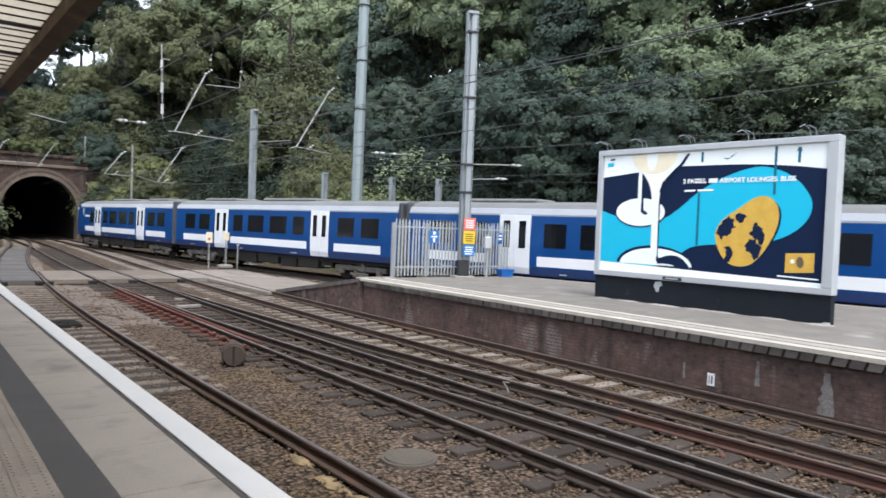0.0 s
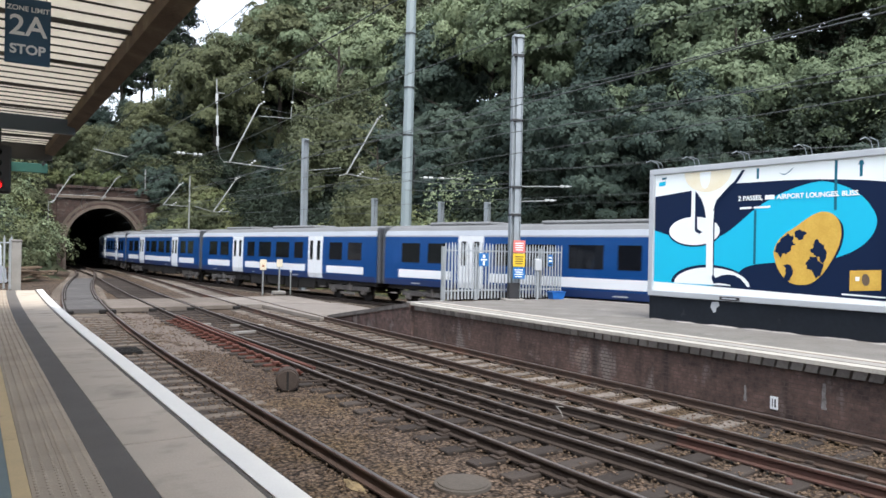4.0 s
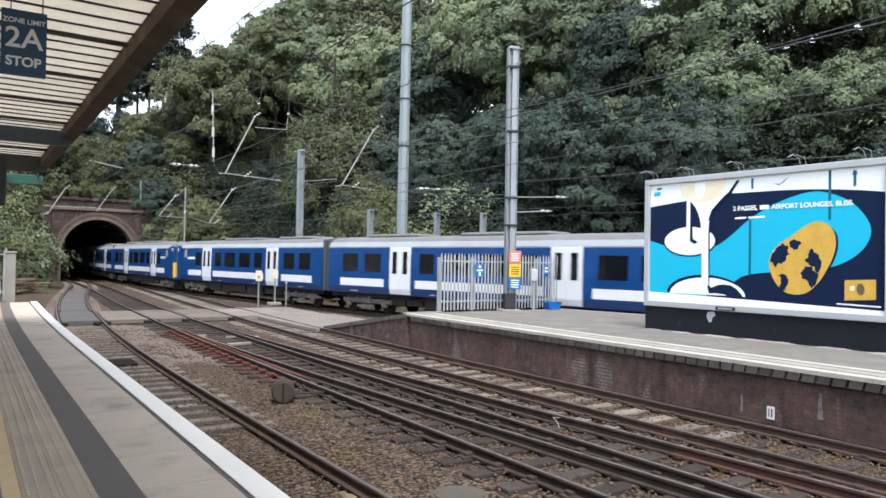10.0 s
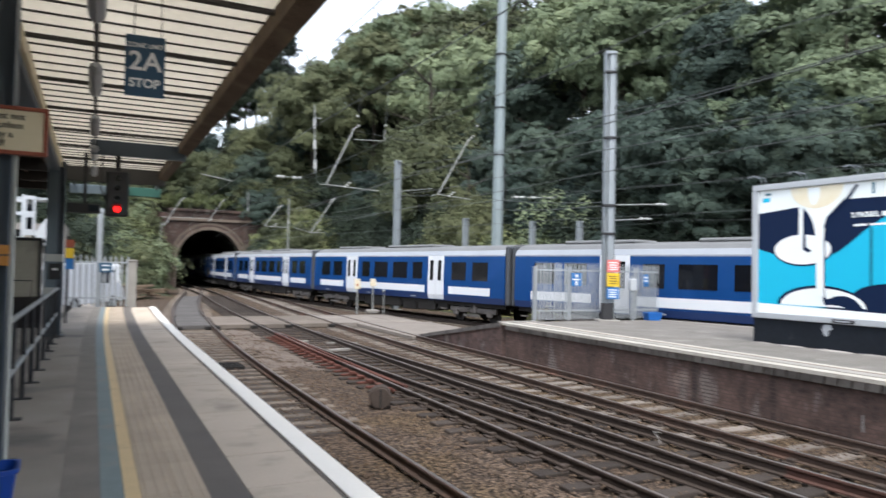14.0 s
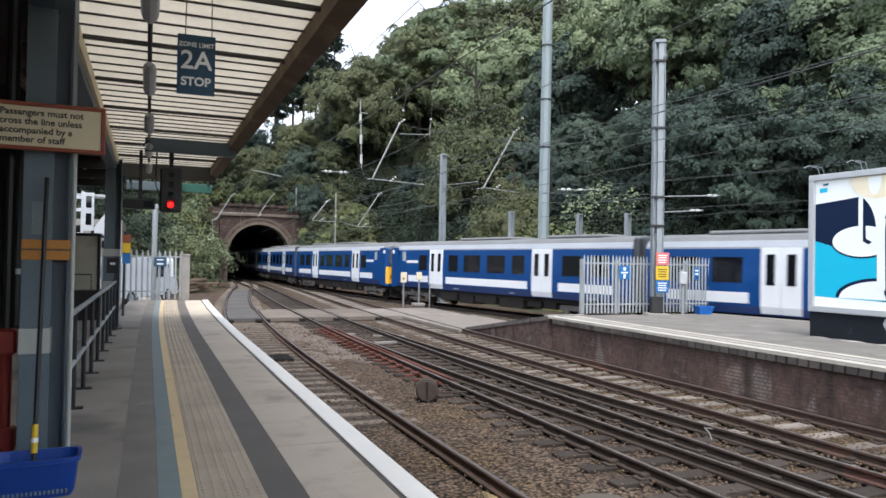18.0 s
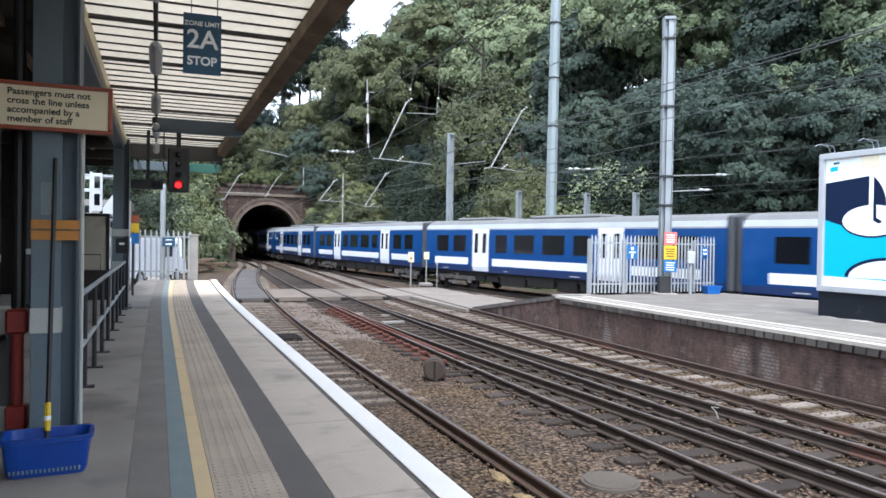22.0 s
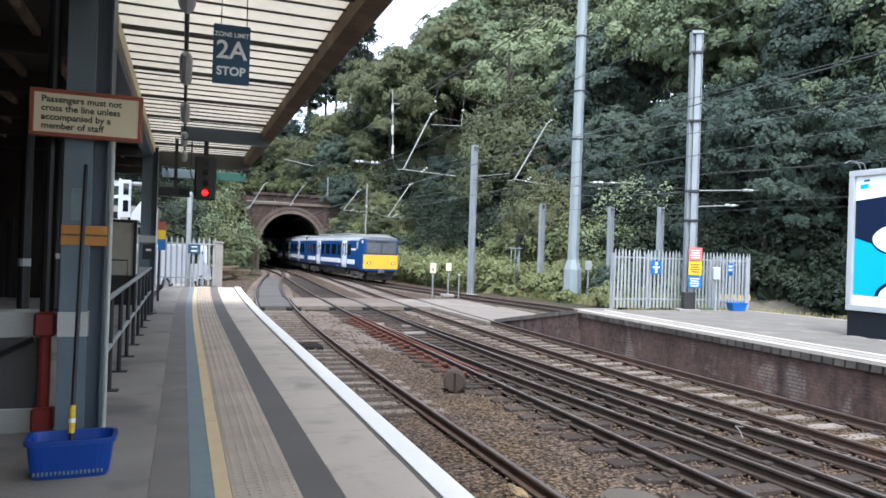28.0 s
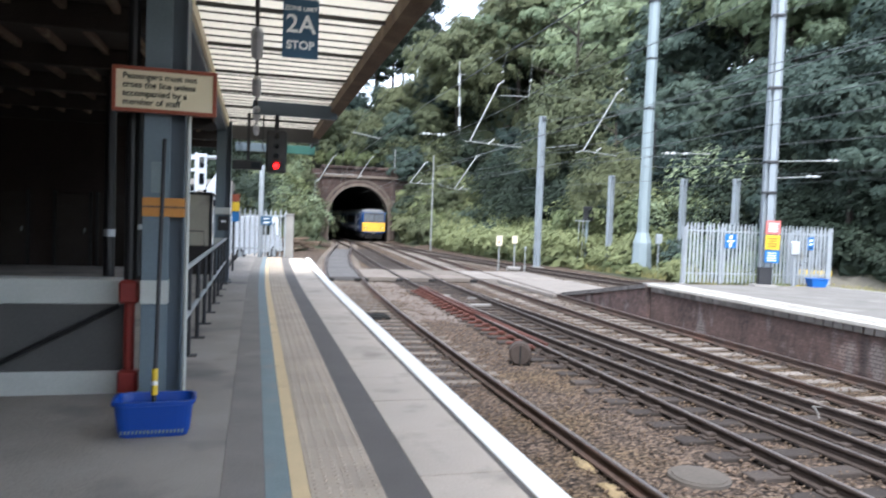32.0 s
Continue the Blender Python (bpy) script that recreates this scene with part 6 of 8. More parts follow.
part("post", rod(bmesh.new(), (0, 0, 0), (0, 0, 1.5), 0.05, None, 10), M_GALV, cabinet)
part("case", slab(-0.13, 0.13, -0.12, 0.08, 1.0, 1.42, 0.03), M_BOARD_FRAME, cabinet)
basket = thing("plastic_crate", "blue plastic crate on the platform by the fence", "crate", pose(17.3, 18.4, 0, 0, 0, -8))
bm = bmesh.new()
lv = [(0.0, 0.22, 0.14), (0.24, 0.28, 0.18), (0.25, 0.30, 0.20), (0.27, 0.30, 0.20), (0.27, 0.265, 0.165), (0.04, 0.205, 0.125)]
rr = [[bm.verts.new((sx * a, sy * b, z)) for sx, sy in ((-1, -1), (1, -1), (1, 1), (-1, 1))] for z, a, b in lv]
for a, b in zip(rr, rr[1:]):
    for i in range(4):
        bm.faces.new((a[i], a[(i + 1) % 4], b[(i + 1) % 4], b[i]))
bm.faces.new(rr[0][::-1])
bm.faces.new(rr[-1])
part("crate_body", bm, M_BASKET, basket)

# tall pale mast behind the running line
tall = thing("lighting_mast", "tall pale blue-grey mast on a stepped base behind the line", "mast", pose(22.68, 37.9, ground_height(22.5, 37.9)))
zg = -ground_height(22.5, 37.9)
part("shaft", rod(bmesh.new(), (0, 0, 0.5), (0.12, 0, 20.5), 0.36, 0.30, 8), M_MAST_PALE, tall)
part("plinth", rod(bmesh.new(), (0, 0, -0.3), (0, 0, 1.9), 0.62, 0.56, 8), M_MAST_PALE, tall, "wider base section")
part("collar", rod(bmesh.new(), (0, 0, 1.9), (0, 0, 2.5), 0.56, 0.37, 8), M_MAST_PALE, tall)
for z in (9.9, 12.9, 16.3):
    part("clamp", rod(bmesh.new(), (0.05, 0, z), (0.05, 0, z + 0.08), 0.36, None, 8), M_DARK_STEEL, tall)
part("cable_run", slab(0.36, 0.40, -0.3, -0.2, 6.6, 9.2), M_DARK_STEEL, tall, "dark cable run")
loc = thing("location_cabinet", "small grey post box beside the tall mast", "cabinet", pose(23.5, 37.4, ground_height(23.5, 37.4)))
part("post", rod(bmesh.new(), (0, 0, 0), (0, 0, 2.2), 0.06), M_GALV, loc)
part("case", slab(-0.19, 0.19, -0.12, 0.12, 1.75, 2.35, 0.03), M_GALV, loc)

m3 = h_mast("grey steel mast in the undergrowth behind the line", 17.75, 42.4, GROUND_Z, 8.65, 0.30, 0.34, M_MAST, 10)
for x, y, top in ((21.85, 40.5, 4.95), (24.55, 36.7, 4.70), (25.6, 33.3, 4.58)):
    h_mast("short grey steel mast behind the line", x, y, ground_height(x, y), top, 0.26, 0.30, M_MAST, 12)


# ---- overhead line equipment ----
def cantilever(label, root, tip, top, cross, hang):
    """A tube out from a mast, a sloping stay, insulators and the droppers that hold it."""
    c = thing("cantilever", label, "cantilever", group="cantilevers")
    part("arm", rod(bmesh.new(), root, tip, 0.032, None, 8), M_TUBE, c, "pale horizontal tube")
    part("stay", rod(bmesh.new(), tip, top, 0.05, None, 8), M_TUBE, c, "pale sloping tube")
    for p in (Vector(tip).lerp(Vector(root), 0.35), Vector(top)):
        for k in range(3):
            part("insulator", ball(bmesh.new(), p + Vector((0.16 * k, 0, 0.13 * k)), 0.085, 0.7), M_INSULATOR, c, "white insulator")
    for a, b in cross:
        part("brace", rod(bmesh.new(), a, b, 0.026, None, 6), M_TUBE, c)
    for a, b in hang:
        part("dropper", rod(bmesh.new(), a, b, 0.014, None, 5), M_WIRE, c)
        part("insulator", ball(bmesh.new(), a, 0.09, 0.8), M_INSULATOR, c, "white insulator")
    return c


cantilever("pale tubular cantilever over the running line", (17.06, 44, 6.74), (13.39, 44, 6.92), (15.21, 44, 10.73), [((13.01, 44, 6.89), (13.39, 44, 6.92)), ((15.23, 44, 10.04), (17.36, 44, 10.14)), ((17.36, 44, 10.14), (17.42, 44, 10.9))], [((15.45, 44, 11.6), (15.82, 44, 13.4)), ((17.45, 44, 11.2), (17.6, 44, 13.5))])
cantilever("pale tubular cantilever by the tall mast", (21.83, 40, 6.16), (19.54, 40, 6.34), (21.69, 40, 10.05), [((19.05, 40, 6.19), (19.54, 40, 6.34)), ((17.8, 42.3, 6.6), (19.15, 40, 6.69))], [((22.29, 40, 11.01), (22.4, 39, 13.0))])
cantilever("small tubular cantilever farther down the line", (18.36, 60, 4.59), (16.97, 60, 4.52), (18.82, 60, 7.35), [((15.42, 60, 4.91), (16.97, 60, 4.52))], [((18.9, 60, 7.5), (19.1, 60, 8.6))])
cantilever("slim tubular cantilever before the tunnel", (16.9, 68, 5.3), (14.68, 68, 5.35), (16.04, 68, 7.19), [], [((16.1, 68, 7.3), (16.3, 68, 8.4))])
cantilever("small tubular cantilever near the tunnel", (5.98, 75, 5.5), (6.3, 75, 5.39), (7.76, 75, 7.94), [((5.98, 75, 5.5), (5.98, 75, 0.0)), ((5.98, 75, 6.2), (10.4, 75, 6.25))], [])
cantilever("small tubular cantilever at the tunnel mouth", (11.5, 81.7, 6.3), (11.17, 80, 6.23), (12.56, 80, 8.47), [((12.56, 80, 8.47), (12.7, 81.9, 8.3))], [])
tagged(part("feeder_tube", rod(bmesh.new(), (9.69, 75, 10.77), (12.8, 75, 10.26), 0.05, None, 8), M_TUBE), "pale tube strung before the hillside", "tube")
post = thing("overhead_line_post", "thin pale post with a tube stay among the trees", "post", pose(15.0, 60, ground_height(15.0, 60)))
part("pole", rod(bmesh.new(), (0, 0, 0), (0, 0, 7.4 - ground_height(15.0, 60)), 0.07, 0.06, 8), M_TUBE, post)
part("collar", rod(bmesh.new(), (0, 0, 6.4), (0, 0, 6.55), 0.09, None, 8), M_INSULATOR, post)
hanger = thing("insulator_hanger", "long pale insulator string hung from the overhead wires", "insulator", pose(14.76, 52, 0))
part("rod", rod(bmesh.new(), (0, 0, 13.9), (0.2, 0, 8.66), 0.045, None, 8), M_TUBE, hanger)
for z in (12.8, 11.2, 9.7):
    part("insulator", rod(bmesh.new(), (0.2 * (13.9 - z) / 5.24, 0, z), (0.2 * (13.9 - z) / 5.24, 0, z - 0.7), 0.10, 0.10, 10), M_INSULATOR, hanger, "ribbed insulator")
part("arm", rod(bmesh.new(), (0.03, 0, 12.9), (0.6, 0, 12.9), 0.04, None, 6), M_TUBE, hanger)
string = thing("insulator_string", "row of white insulators in an overhead wire", "insulator", pose(13.7, 60, 9.24))
part("rod", rod(bmesh.new(), (0, 0, 0), (2.4, 0, 0.01), 0.035, None, 6), M_TUBE, string)
for x in (0.25, 0.6, 1.6, 2.0):
    part("insulator", rod(bmesh.new(), (x, 0, 0), (x + 0.24, 0, 0), 0.13, 0.11, 10), M_INSULATOR, string)
string = thing("insulator_string", "white insulators in the wire beside the tall mast", "insulator", pose(22.5, 36, 6.03))
part("rod", rod(bmesh.new(), (0, 0, 0), (2.4, -1.2, 0.0), 0.025, None, 6), M_TUBE, string)
for x in (0.2, 0.5, 1.1):
    part("insulator", rod(bmesh.new(), (x, -x * 0.5, 0), (x + 0.2, -x * 0.5 - 0.1, 0), 0.085, 0.07, 10), M_INSULATOR, string)
marker = thing("parapet_post", "short pale post on the corner of the tunnel parapet", "post", pose(15.75, 81.9, 7.66))
part("pole", rod(bmesh.new(), (0, 0, -0.1), (0, 0, 2.2), 0.08, None, 8), M_TUBE, marker)


def wire(label, points, r=0.012, sag=0.0):
    q = [Vector(points[0])]
    for a, b in zip(points, points[1:]):
        a, b = Vector(a), Vector(b)
        n = 8 if sag else 1
        q += [a.lerp(b, k / n) - Vector((0, 0, sag * 4 * (k / n) * (1 - k / n))) for k in range(1, n + 1)]
    return tagged(part("overhead_wire", tube(bmesh.new(), q, r, 4), M_WIRE), label, "wire", "overhead wires")


def line_wire(line, label, shift, z, y0, y1, sag, step=11.0):
    n = round((y1 - y0) / step)
    pts = []
    for k in range(n + 1):
        y = y0 + (y1 - y0) * k / n
        pts.append((line(y)[0] + shift, y, z))
    wire(label, pts, 0.008, sag)


# a contact wire and a catenary over each track, feeders behind
for line, name, y1, levels in (
        (TRAIN_LINE, "the running line", 80, ((0, 3.85), (0, 5.05), (4.2, 5.6), (7.5, 4.2))), (FAR_LINE, "the island track", 66, ((0, 3.85), (0, 4.35), (0, 5.1))),
        (MIDDLE_LINE, "the middle track", 62, ((0, 3.85), (0, 5.05))), (NEAR_LINE, "the near track", 78, ((0, 3.9), (0, 5.1)))):
    for shift, z in levels:
        line_wire(line, "thin dark overhead wire above " + name, shift, z, -30, y1, 0.02 if z < 4 else 0.12)
for pts, r in (
        ([(15.32, 18.4, 6.1), (22.55, 37.9, 8.9)], 0.02), ([(15.32, 18.4, 3.85), (22.5, 37.9, 5.4)], 0.02),
        ([(22.5, 37.9, 9.0), (15.45, 44, 10.6)], 0.016), ([(22.5, 37.9, 9.1), (21.8, 40, 10.1)], 0.02),
        ([(22.5, 37.9, 13.2), (16.1, 43.5, 13.2)], 0.014), ([(17.75, 42.4, 8.4), (22.5, 37.9, 9.0)], 0.016), ([(17.75, 42.4, 6.4), (19.19, 40, 6.31)], 0.02),
        ([(17.75, 42.4, 8.0), (4.6, 75, 5.2)], 0.016), ([(18.9, 60, 7.4), (17.75, 42.4, 8.2)], 0.016), ([(16.08, 60, 9.25), (22.5, 37.9, 9.0)], 0.014), ([(13.7, 60, 9.24), (10, 81.8, 7.2)], 0.014), ([(22.2, 37.9, 6.05), (15.2, 18.5, 3.95)], 0.016), ([(14.96, 52, 8.66), (13.0, 44, 6.9)], 0.014), ([(14.76, 52, 13.9), (22.6, 37.9, 15.1)], 0.014), ([(14.76, 52, 13.9), (9.0, 82, 11.0)], 0.012), ([(17.75, 42.4, 6.6), (11.2, 81.6, 6.4)], 0.014),
        ([(15.32, 18.4, 8.4), (26, -20, 9.5)], 0.014), ([(15.32, 18.4, 6.1), (29, -20, 7.0)], 0.014), ([(22.5, 37.9, 12.6), (6.5, -10, 9.5)], 0.014), ([(22.6, 37.9, 15.1), (4.0, -6, 11.5)], 0.014)):
    wire("thin dark overhead wire between masts", pts, r * 0.7, 0.1)
for z, reach in ((3.86, 2.0), (3.35, 1.4)):
    b = part("arm", rod(bmesh.new(), (0, 0, 0), (reach, 0, 0.10), 0.020), M_TUBE, m2, "slim pale insulated arm", at=m2.matrix_basis.inverted() @ pose(15.4, 18.2, z, 0, 0, -12))
    for k in range(2):
        part("insulator", rod(bmesh.new(), (reach - 0.45 + 0.2 * k, 0, 0.085), (reach - 0.31 + 0.2 * k, 0, 0.092), 0.045, 0.04, 10), M_INSULATOR, b)

# ---- lineside signs, signal and barriers ----
for x, y, z0, z1, w in ((12.95, 36.3, 0.42, 0.98, 0.33), (14.05, 36.8, 0.56, 0.98, 0.31)):
    s = thing("lineside_sign", "small white lineside sign on a thin post by the crossing", "sign", pose(x, y, -0.95, 0, 0, -18), "lineside signs")
    part("post", rod(bmesh.new(), (0, 0, 0), (0, 0, z1 + 0.9), 0.045), M_TUBE, s)
    part("panel", slab(-w / 2, w / 2, -0.07, -0.045, z0 + 0.95, z1 + 0.95, 0.01), M_PALE_PLATE, s)
    if x < 13:
        part("printed_bar", slab(-0.05, 0.05, -0.076, -0.069, z0 + 1.10, z0 + 1.22), M_SIGN_RED, s, "small red mark")
s = thing("lineside_post", "short pale post with a round lamp by the crossing", "post", pose(14.5, 36.3, -0.95))
part("post", rod(bmesh.new(), (0, 0, 0), (0, 0, 1.25), 0.035), M_TUBE, s)
part("lamp", ball(bmesh.new(), (0, 0, 1.28), 0.075), M_GALV, s)
mound = thing("concrete_block", "small pale concrete block by the crossing", "concrete block", pose(13.95, 36.6, -0.95))
part("block", slab(-0.35, 0.35, -0.25, 0.25, 0, 0.22, 0.06), M_CONCRETE, mound)
sg = thing("railway_signal", "small black signal on a white post in the undergrowth", "railway signal", pose(22.5, 45, ground_height(22.5, 45)))
part("post", rod(bmesh.new(), (0, 0, 0), (0, 0, 3.2), 0.11), M_MAST_PALE, sg)
hd = part("head", slab(-0.3, 0.45, -0.1, 0.1, 3.0, 4.05, 0.05), M_BLACK, sg)
for z in (3.3, 3.7):
    part("hood", rod(bmesh.new(), (0.1, -0.3, z), (0.1, -0.1, z), 0.13, 0.12, 12, False), M_BLACK, hd)
part("ladder", box(box(slab(-0.75, -0.70, -0.3, -0.26, 0, 3.0), -0.45, -0.40, -0.3, -0.26, 0, 3.0), -0.9, 0.1, -0.35, 0.0, 3.0, 3.06), M_GALV, sg, "pale ladder and platform")
for x, y, w in ((23.6, 25.3, 0.7), (28.6, 21.5, 1.2)):
    yb = thing("yellow_barrier", "yellow plastic barrier at the foot of the bank", "barrier", pose(x, y, ground_height(x, y), 0, 0, -40))
    part("rail", slab(-w, w, -0.04, 0.04, 1.0, 1.25, 0.02), M_YELLOW, yb)
    for q in (-w + 0.1, w - 0.1):
        part("leg", slab(q - 0.04, q + 0.04, -0.04, 0.04, -0.1, 1.1), M_YELLOW, yb)

# ---- the train: twelve coaches in three four-car units ----
CAR = 19.955
HALF = 9.72


def coach(name, label, cab):
    t = thing(name, label, "train coach", group="coaches of the passing train")
    y0 = -HALF + (1.0 if cab else 0.0)
    side = [(1.345, 0.98), (1.395, 1.25), (1.40, 2.1), (1.365, 3.16)]
    # body shell: sides in blue, closed below and at the ends
    prof = [(-x, z) for x, z in side] + [(x, z) for x, z in side[::-1]]
    part("body", sweep(bmesh.new(), prof, [(0, y, 0, 1, 0) for y in (y0, HALF)]), M_BLUE, t, "deep blue body sides")
    skirt = [(-1.352, 0.975), (-1.402, 1.245), (1.402, 1.245), (1.352, 0.975)]
    part("lower_panel", sweep(bmesh.new(), skirt, [(0, y, 0, 1, 0) for y in (y0, HALF)]), M_BLUE_DEEP, t, "darker blue lower panel")
    rim = [(-1.368, 3.14), (-1.372, 3.20), (-1.27, 3.40), (-1.2, 3.42), (1.2, 3.42), (1.27, 3.40), (1.372, 3.20), (1.368, 3.14)]
    part("cantrail", sweep(bmesh.new(), rim, [(0, y, 0, 1, 0) for y in (y0 - (0.3 if cab else 0), HALF)]), M_TRAIN_ROOFEDGE, t, "pale grey cantrail")
    roof = [(-1.24, 3.41), (-1.05, 3.56), (-0.7, 3.66), (0, 3.71), (0.7, 3.66), (1.05, 3.56), (1.24, 3.41)]
    part("roof", sweep(bmesh.new(), roof, [(0, y, 0, 1, 0) for y in (y0 - (0.3 if cab else 0), HALF)]), M_TRAIN_ROOF, t, "dull grey roof", smooth=False)
    for a, b in ((-3.2, 1.4), (4.0, 7.5)):
        part("roof_unit", slab(-0.75, 0.75, a, b, 3.64, 3.80, 0.06), M_TRAIN_ROOF, t)
    # doors: two pairs of leaves a side
    for s in (-1, 1):
        for yc in (-4.45, 4.45):
            for d in (-0.345, 0.345):
                bm = bmesh.new()
                pts = [(1.365, 1.02), (1.418, 1.25), (1.424, 2.1), (1.395, 3.18)]
                rings = [[bm.verts.new((s * (x - k), yc + d + e, z)) for e in (-0.335, 0.335) for k in (0.0, 0.06)] for x, z in pts]
                for a, b in zip(rings, rings[1:]):
                    for i, j in ((0, 2), (2, 3), (3, 1), (1, 0)):
                        bm.faces.new((a[i], a[j], b[j], b[i]))
                bm.faces.new([rings[-1][i] for i in (0, 2, 3, 1)])
                bm.faces.new([rings[0][i] for i in (1, 3, 2, 0)])
                leaf = part("door_leaf", bm, M_TRAIN_WHITE, t, "white sliding door leaf")
                bm = bmesh.new()
                v = [bm.verts.new((s * x, yc + d + e, z)) for x, z, e in ((1.432, 1.95, -0.15), (1.432, 1.95, 0.15), (1.408, 2.95, 0.15), (1.408, 2.95, -0.15))]
                bm.faces.new(v)
                r = bmesh.ops.extrude_face_region(bm, geom=bm.faces[:])
                bmesh.ops.translate(bm, verts=[q for q in r["geom"] if isinstance(q, bmesh.types.BMVert)], vec=(-s * 0.03, 0, 0))
                part("door_window", bm, M_TRAIN_GLASS, leaf, "dark tall window")
        # windows and white stripes
        spans = [(-2.75, 0.9), (-1.02, 1.45), (1.02, 1.45), (2.75, 0.9)]
        ends = [(6.35, 1.15), (8.0, 1.15)]
        lay = spans + ends + ([(-5.88, 0.86)] if cab else [(-6.35, 1.15), (-8.0, 1.15)])
        for yc, wd in lay:
            bm = bmesh.new()
            v = [bm.verts.new((s * x, yc + e, z)) for x, z, e in ((1.408, 2.0, -wd / 2), (1.408, 2.0, wd / 2), (1.384, 2.86, wd / 2), (1.384, 2.86, -wd / 2))]
            bm.faces.new(v)
            r = bmesh.ops.extrude_face_region(bm, geom=bm.faces[:])
            bmesh.ops.translate(bm, verts=[q for q in r["geom"] if isinstance(q, bmesh.types.BMVert)], vec=(-s * 0.03, 0, 0))
            part("window", bm, M_TRAIN_GLASS, t, "dark tinted window")
        for a, b in ((-3.45, 3.45), (5.55, 8.75), (-7.5 if cab else -8.75, -5.3 if cab else -5.55)):
            part("stripe", slab(s * 1.403 - 0.008, s * 1.403 + 0.008, a, b, 1.32, 1.68, 0.003), M_TRAIN_WHITE, t, "white stripe")
        for yc, wd in ((-2.7, 0.55), (2.2, 0.3), (7.4, 0.5)):
            part("lettering_bar", slab(s * 1.401 - 0.006, s * 1.401 + 0.006, yc, yc + wd, 1.06, 1.11), M_TRAIN_ROOFEDGE, t, "small pale marking")
        if cab:
            part("emblem_bar", slab(s * 1.40 - 0.006, s * 1.40 + 0.006, -7.68, -6.42, 2.40, 2.55, 0.004), M_TRAIN_WHITE, t, "white name mark")
            part("cab_window", slab(s * 1.388 - 0.012, s * 1.388 + 0.012, -8.24, -7.86, 2.52, 3.06, 0.008), M_GALV, t, "small pale cab side window")
            part("cab_door_handle", slab(s * 1.405 - 0.014, s * 1.405 + 0.014, -8.2, -7.95, 2.02, 2.06, 0.005), M_BLACK, t)
            part("corner_panel", slab(s * 1.37 - 0.03, s * 1.37 + 0.03, -9.5, -9.22, 2.95, 3.16, 0.02), M_TRAIN_WHITE, t, "white corner panel")
    # underframe
    for a, b, w, z0 in ((-4.2, -2.6, 1.25, 0.42), (-2.4, -1.1, 1.22, 0.36), (-0.9, 0.9, 1.25, 0.45), (1.1, 3.0, 1.24, 0.38), (3.2, 4.2, 1.2, 0.5), (-5.2, -4.35, 1.18, 0.52), (4.35, 5.2, 1.18, 0.48)):
        part("equipment_box", slab(-w, w, a, b, z0, 0.97, 0.03), M_UNDER, t, "grimy equipment box")
    part("underframe", slab(-1.2, 1.2, -HALF + 0.1, HALF - 0.1, 0.78, 0.99), M_UNDER, t)
    for yc in (-7.1, 7.1):
        bogie = part("bogie", box(box(slab(-1.12, -0.98, yc - 1.75, yc + 1.75, 0.48, 0.72, 0.03), 0.98, 1.12, yc - 1.75, yc + 1.75, 0.48, 0.72, 0.03), -1.0, 1.0, yc - 0.35, yc + 0.35, 0.4, 0.75), M_UNDER_PALE, t, "grimy bogie")
        for wy in (-1.3, 1.3):
            for s in (-1, 1):
                part("wheel", rod(bmesh.new(), (s * 0.70, yc + wy, 0.42), (s * 0.82, yc + wy, 0.42), 0.42, None, 20), M_UNDER, bogie)
                part("axle_box", slab(s * 1.08 - 0.09, s * 1.08 + 0.09, yc + wy - 0.16, yc + wy + 0.16, 0.32, 0.60, 0.04), M_UNDER_PALE, bogie)
        for s in (-1, 1):
            part("brake_beam", slab(s * 1.13 - 0.03, s * 1.13 + 0.03, yc - 0.62, yc + 0.62, 0.28, 0.40, 0.015), M_UNDER_PALE, bogie)
            part("step", slab(s * 1.22 - 0.10, s * 1.22 + 0.02, yc + 1.9, yc + 2.3, 0.55, 0.60, 0.01), M_UNDER_PALE, bogie)
            part("spring", rod(bmesh.new(), (s * 1.1, yc - 0.28, 0.5), (s * 1.1, yc - 0.28, 0.85), 0.13, None, 10), M_UNDER_PALE, bogie)
            part("damper", rod(bmesh.new(), (s * 1.14, yc + 0.2, 0.55), (s * 1.14, yc + 0.95, 0.88), 0.04, None, 8), M_UNDER_PALE, bogie)
    # gangway bellows
    for ye, d in ([(HALF, 0.24)] if cab else [(HALF, 0.24), (-HALF, -0.24)]):
        bm = bmesh.new()
        box(bm, -1.36, 1.36, min(ye, ye + d), max(ye, ye + d), 0.95, 3.58, 0.06)
        part("gangway", bm, M_GANGWAY, t, "dark rubber gangway")
    if cab:
        # nose: tapering in plan, yellow below, windscreen above
        secs = [(y0, 1.40, 3.42, 0.98), (y0 - 0.55, 1.395, 3.42, 0.95), (y0 - 0.90, 1.365, 3.34, 0.92), (y0 - 1.05, 1.28, 3.2, 0.92)]

        def shell(z0, z1, grow=0.0, first=0):
            bm = bmesh.new()
            rr = []
            for y, w, top, low in secs[first:]:
                rr.append([bm.verts.new(p) for p in ((-w - grow, y - grow, max(z0, low)), (-w - grow, y - grow, min(z1, top)), (w + grow, y - grow, min(z1, top)), (w + grow, y - grow, max(z0, low)))])
            for a, b in zip(rr, rr[1:]):
                for i in range(4):
                    bm.faces.new((a[i], a[(i + 1) % 4], b[(i + 1) % 4], b[i]))
            bm.faces.new(rr[-1])
            return bm

        part("nose", shell(0.9, 2.18), M_BLUE, t, "blue cab sides")
        part("warning_panel", shell(1.06, 2.12, 0.012, 2), M_TRAIN_YELLOW, t, "bright yellow warning panel")
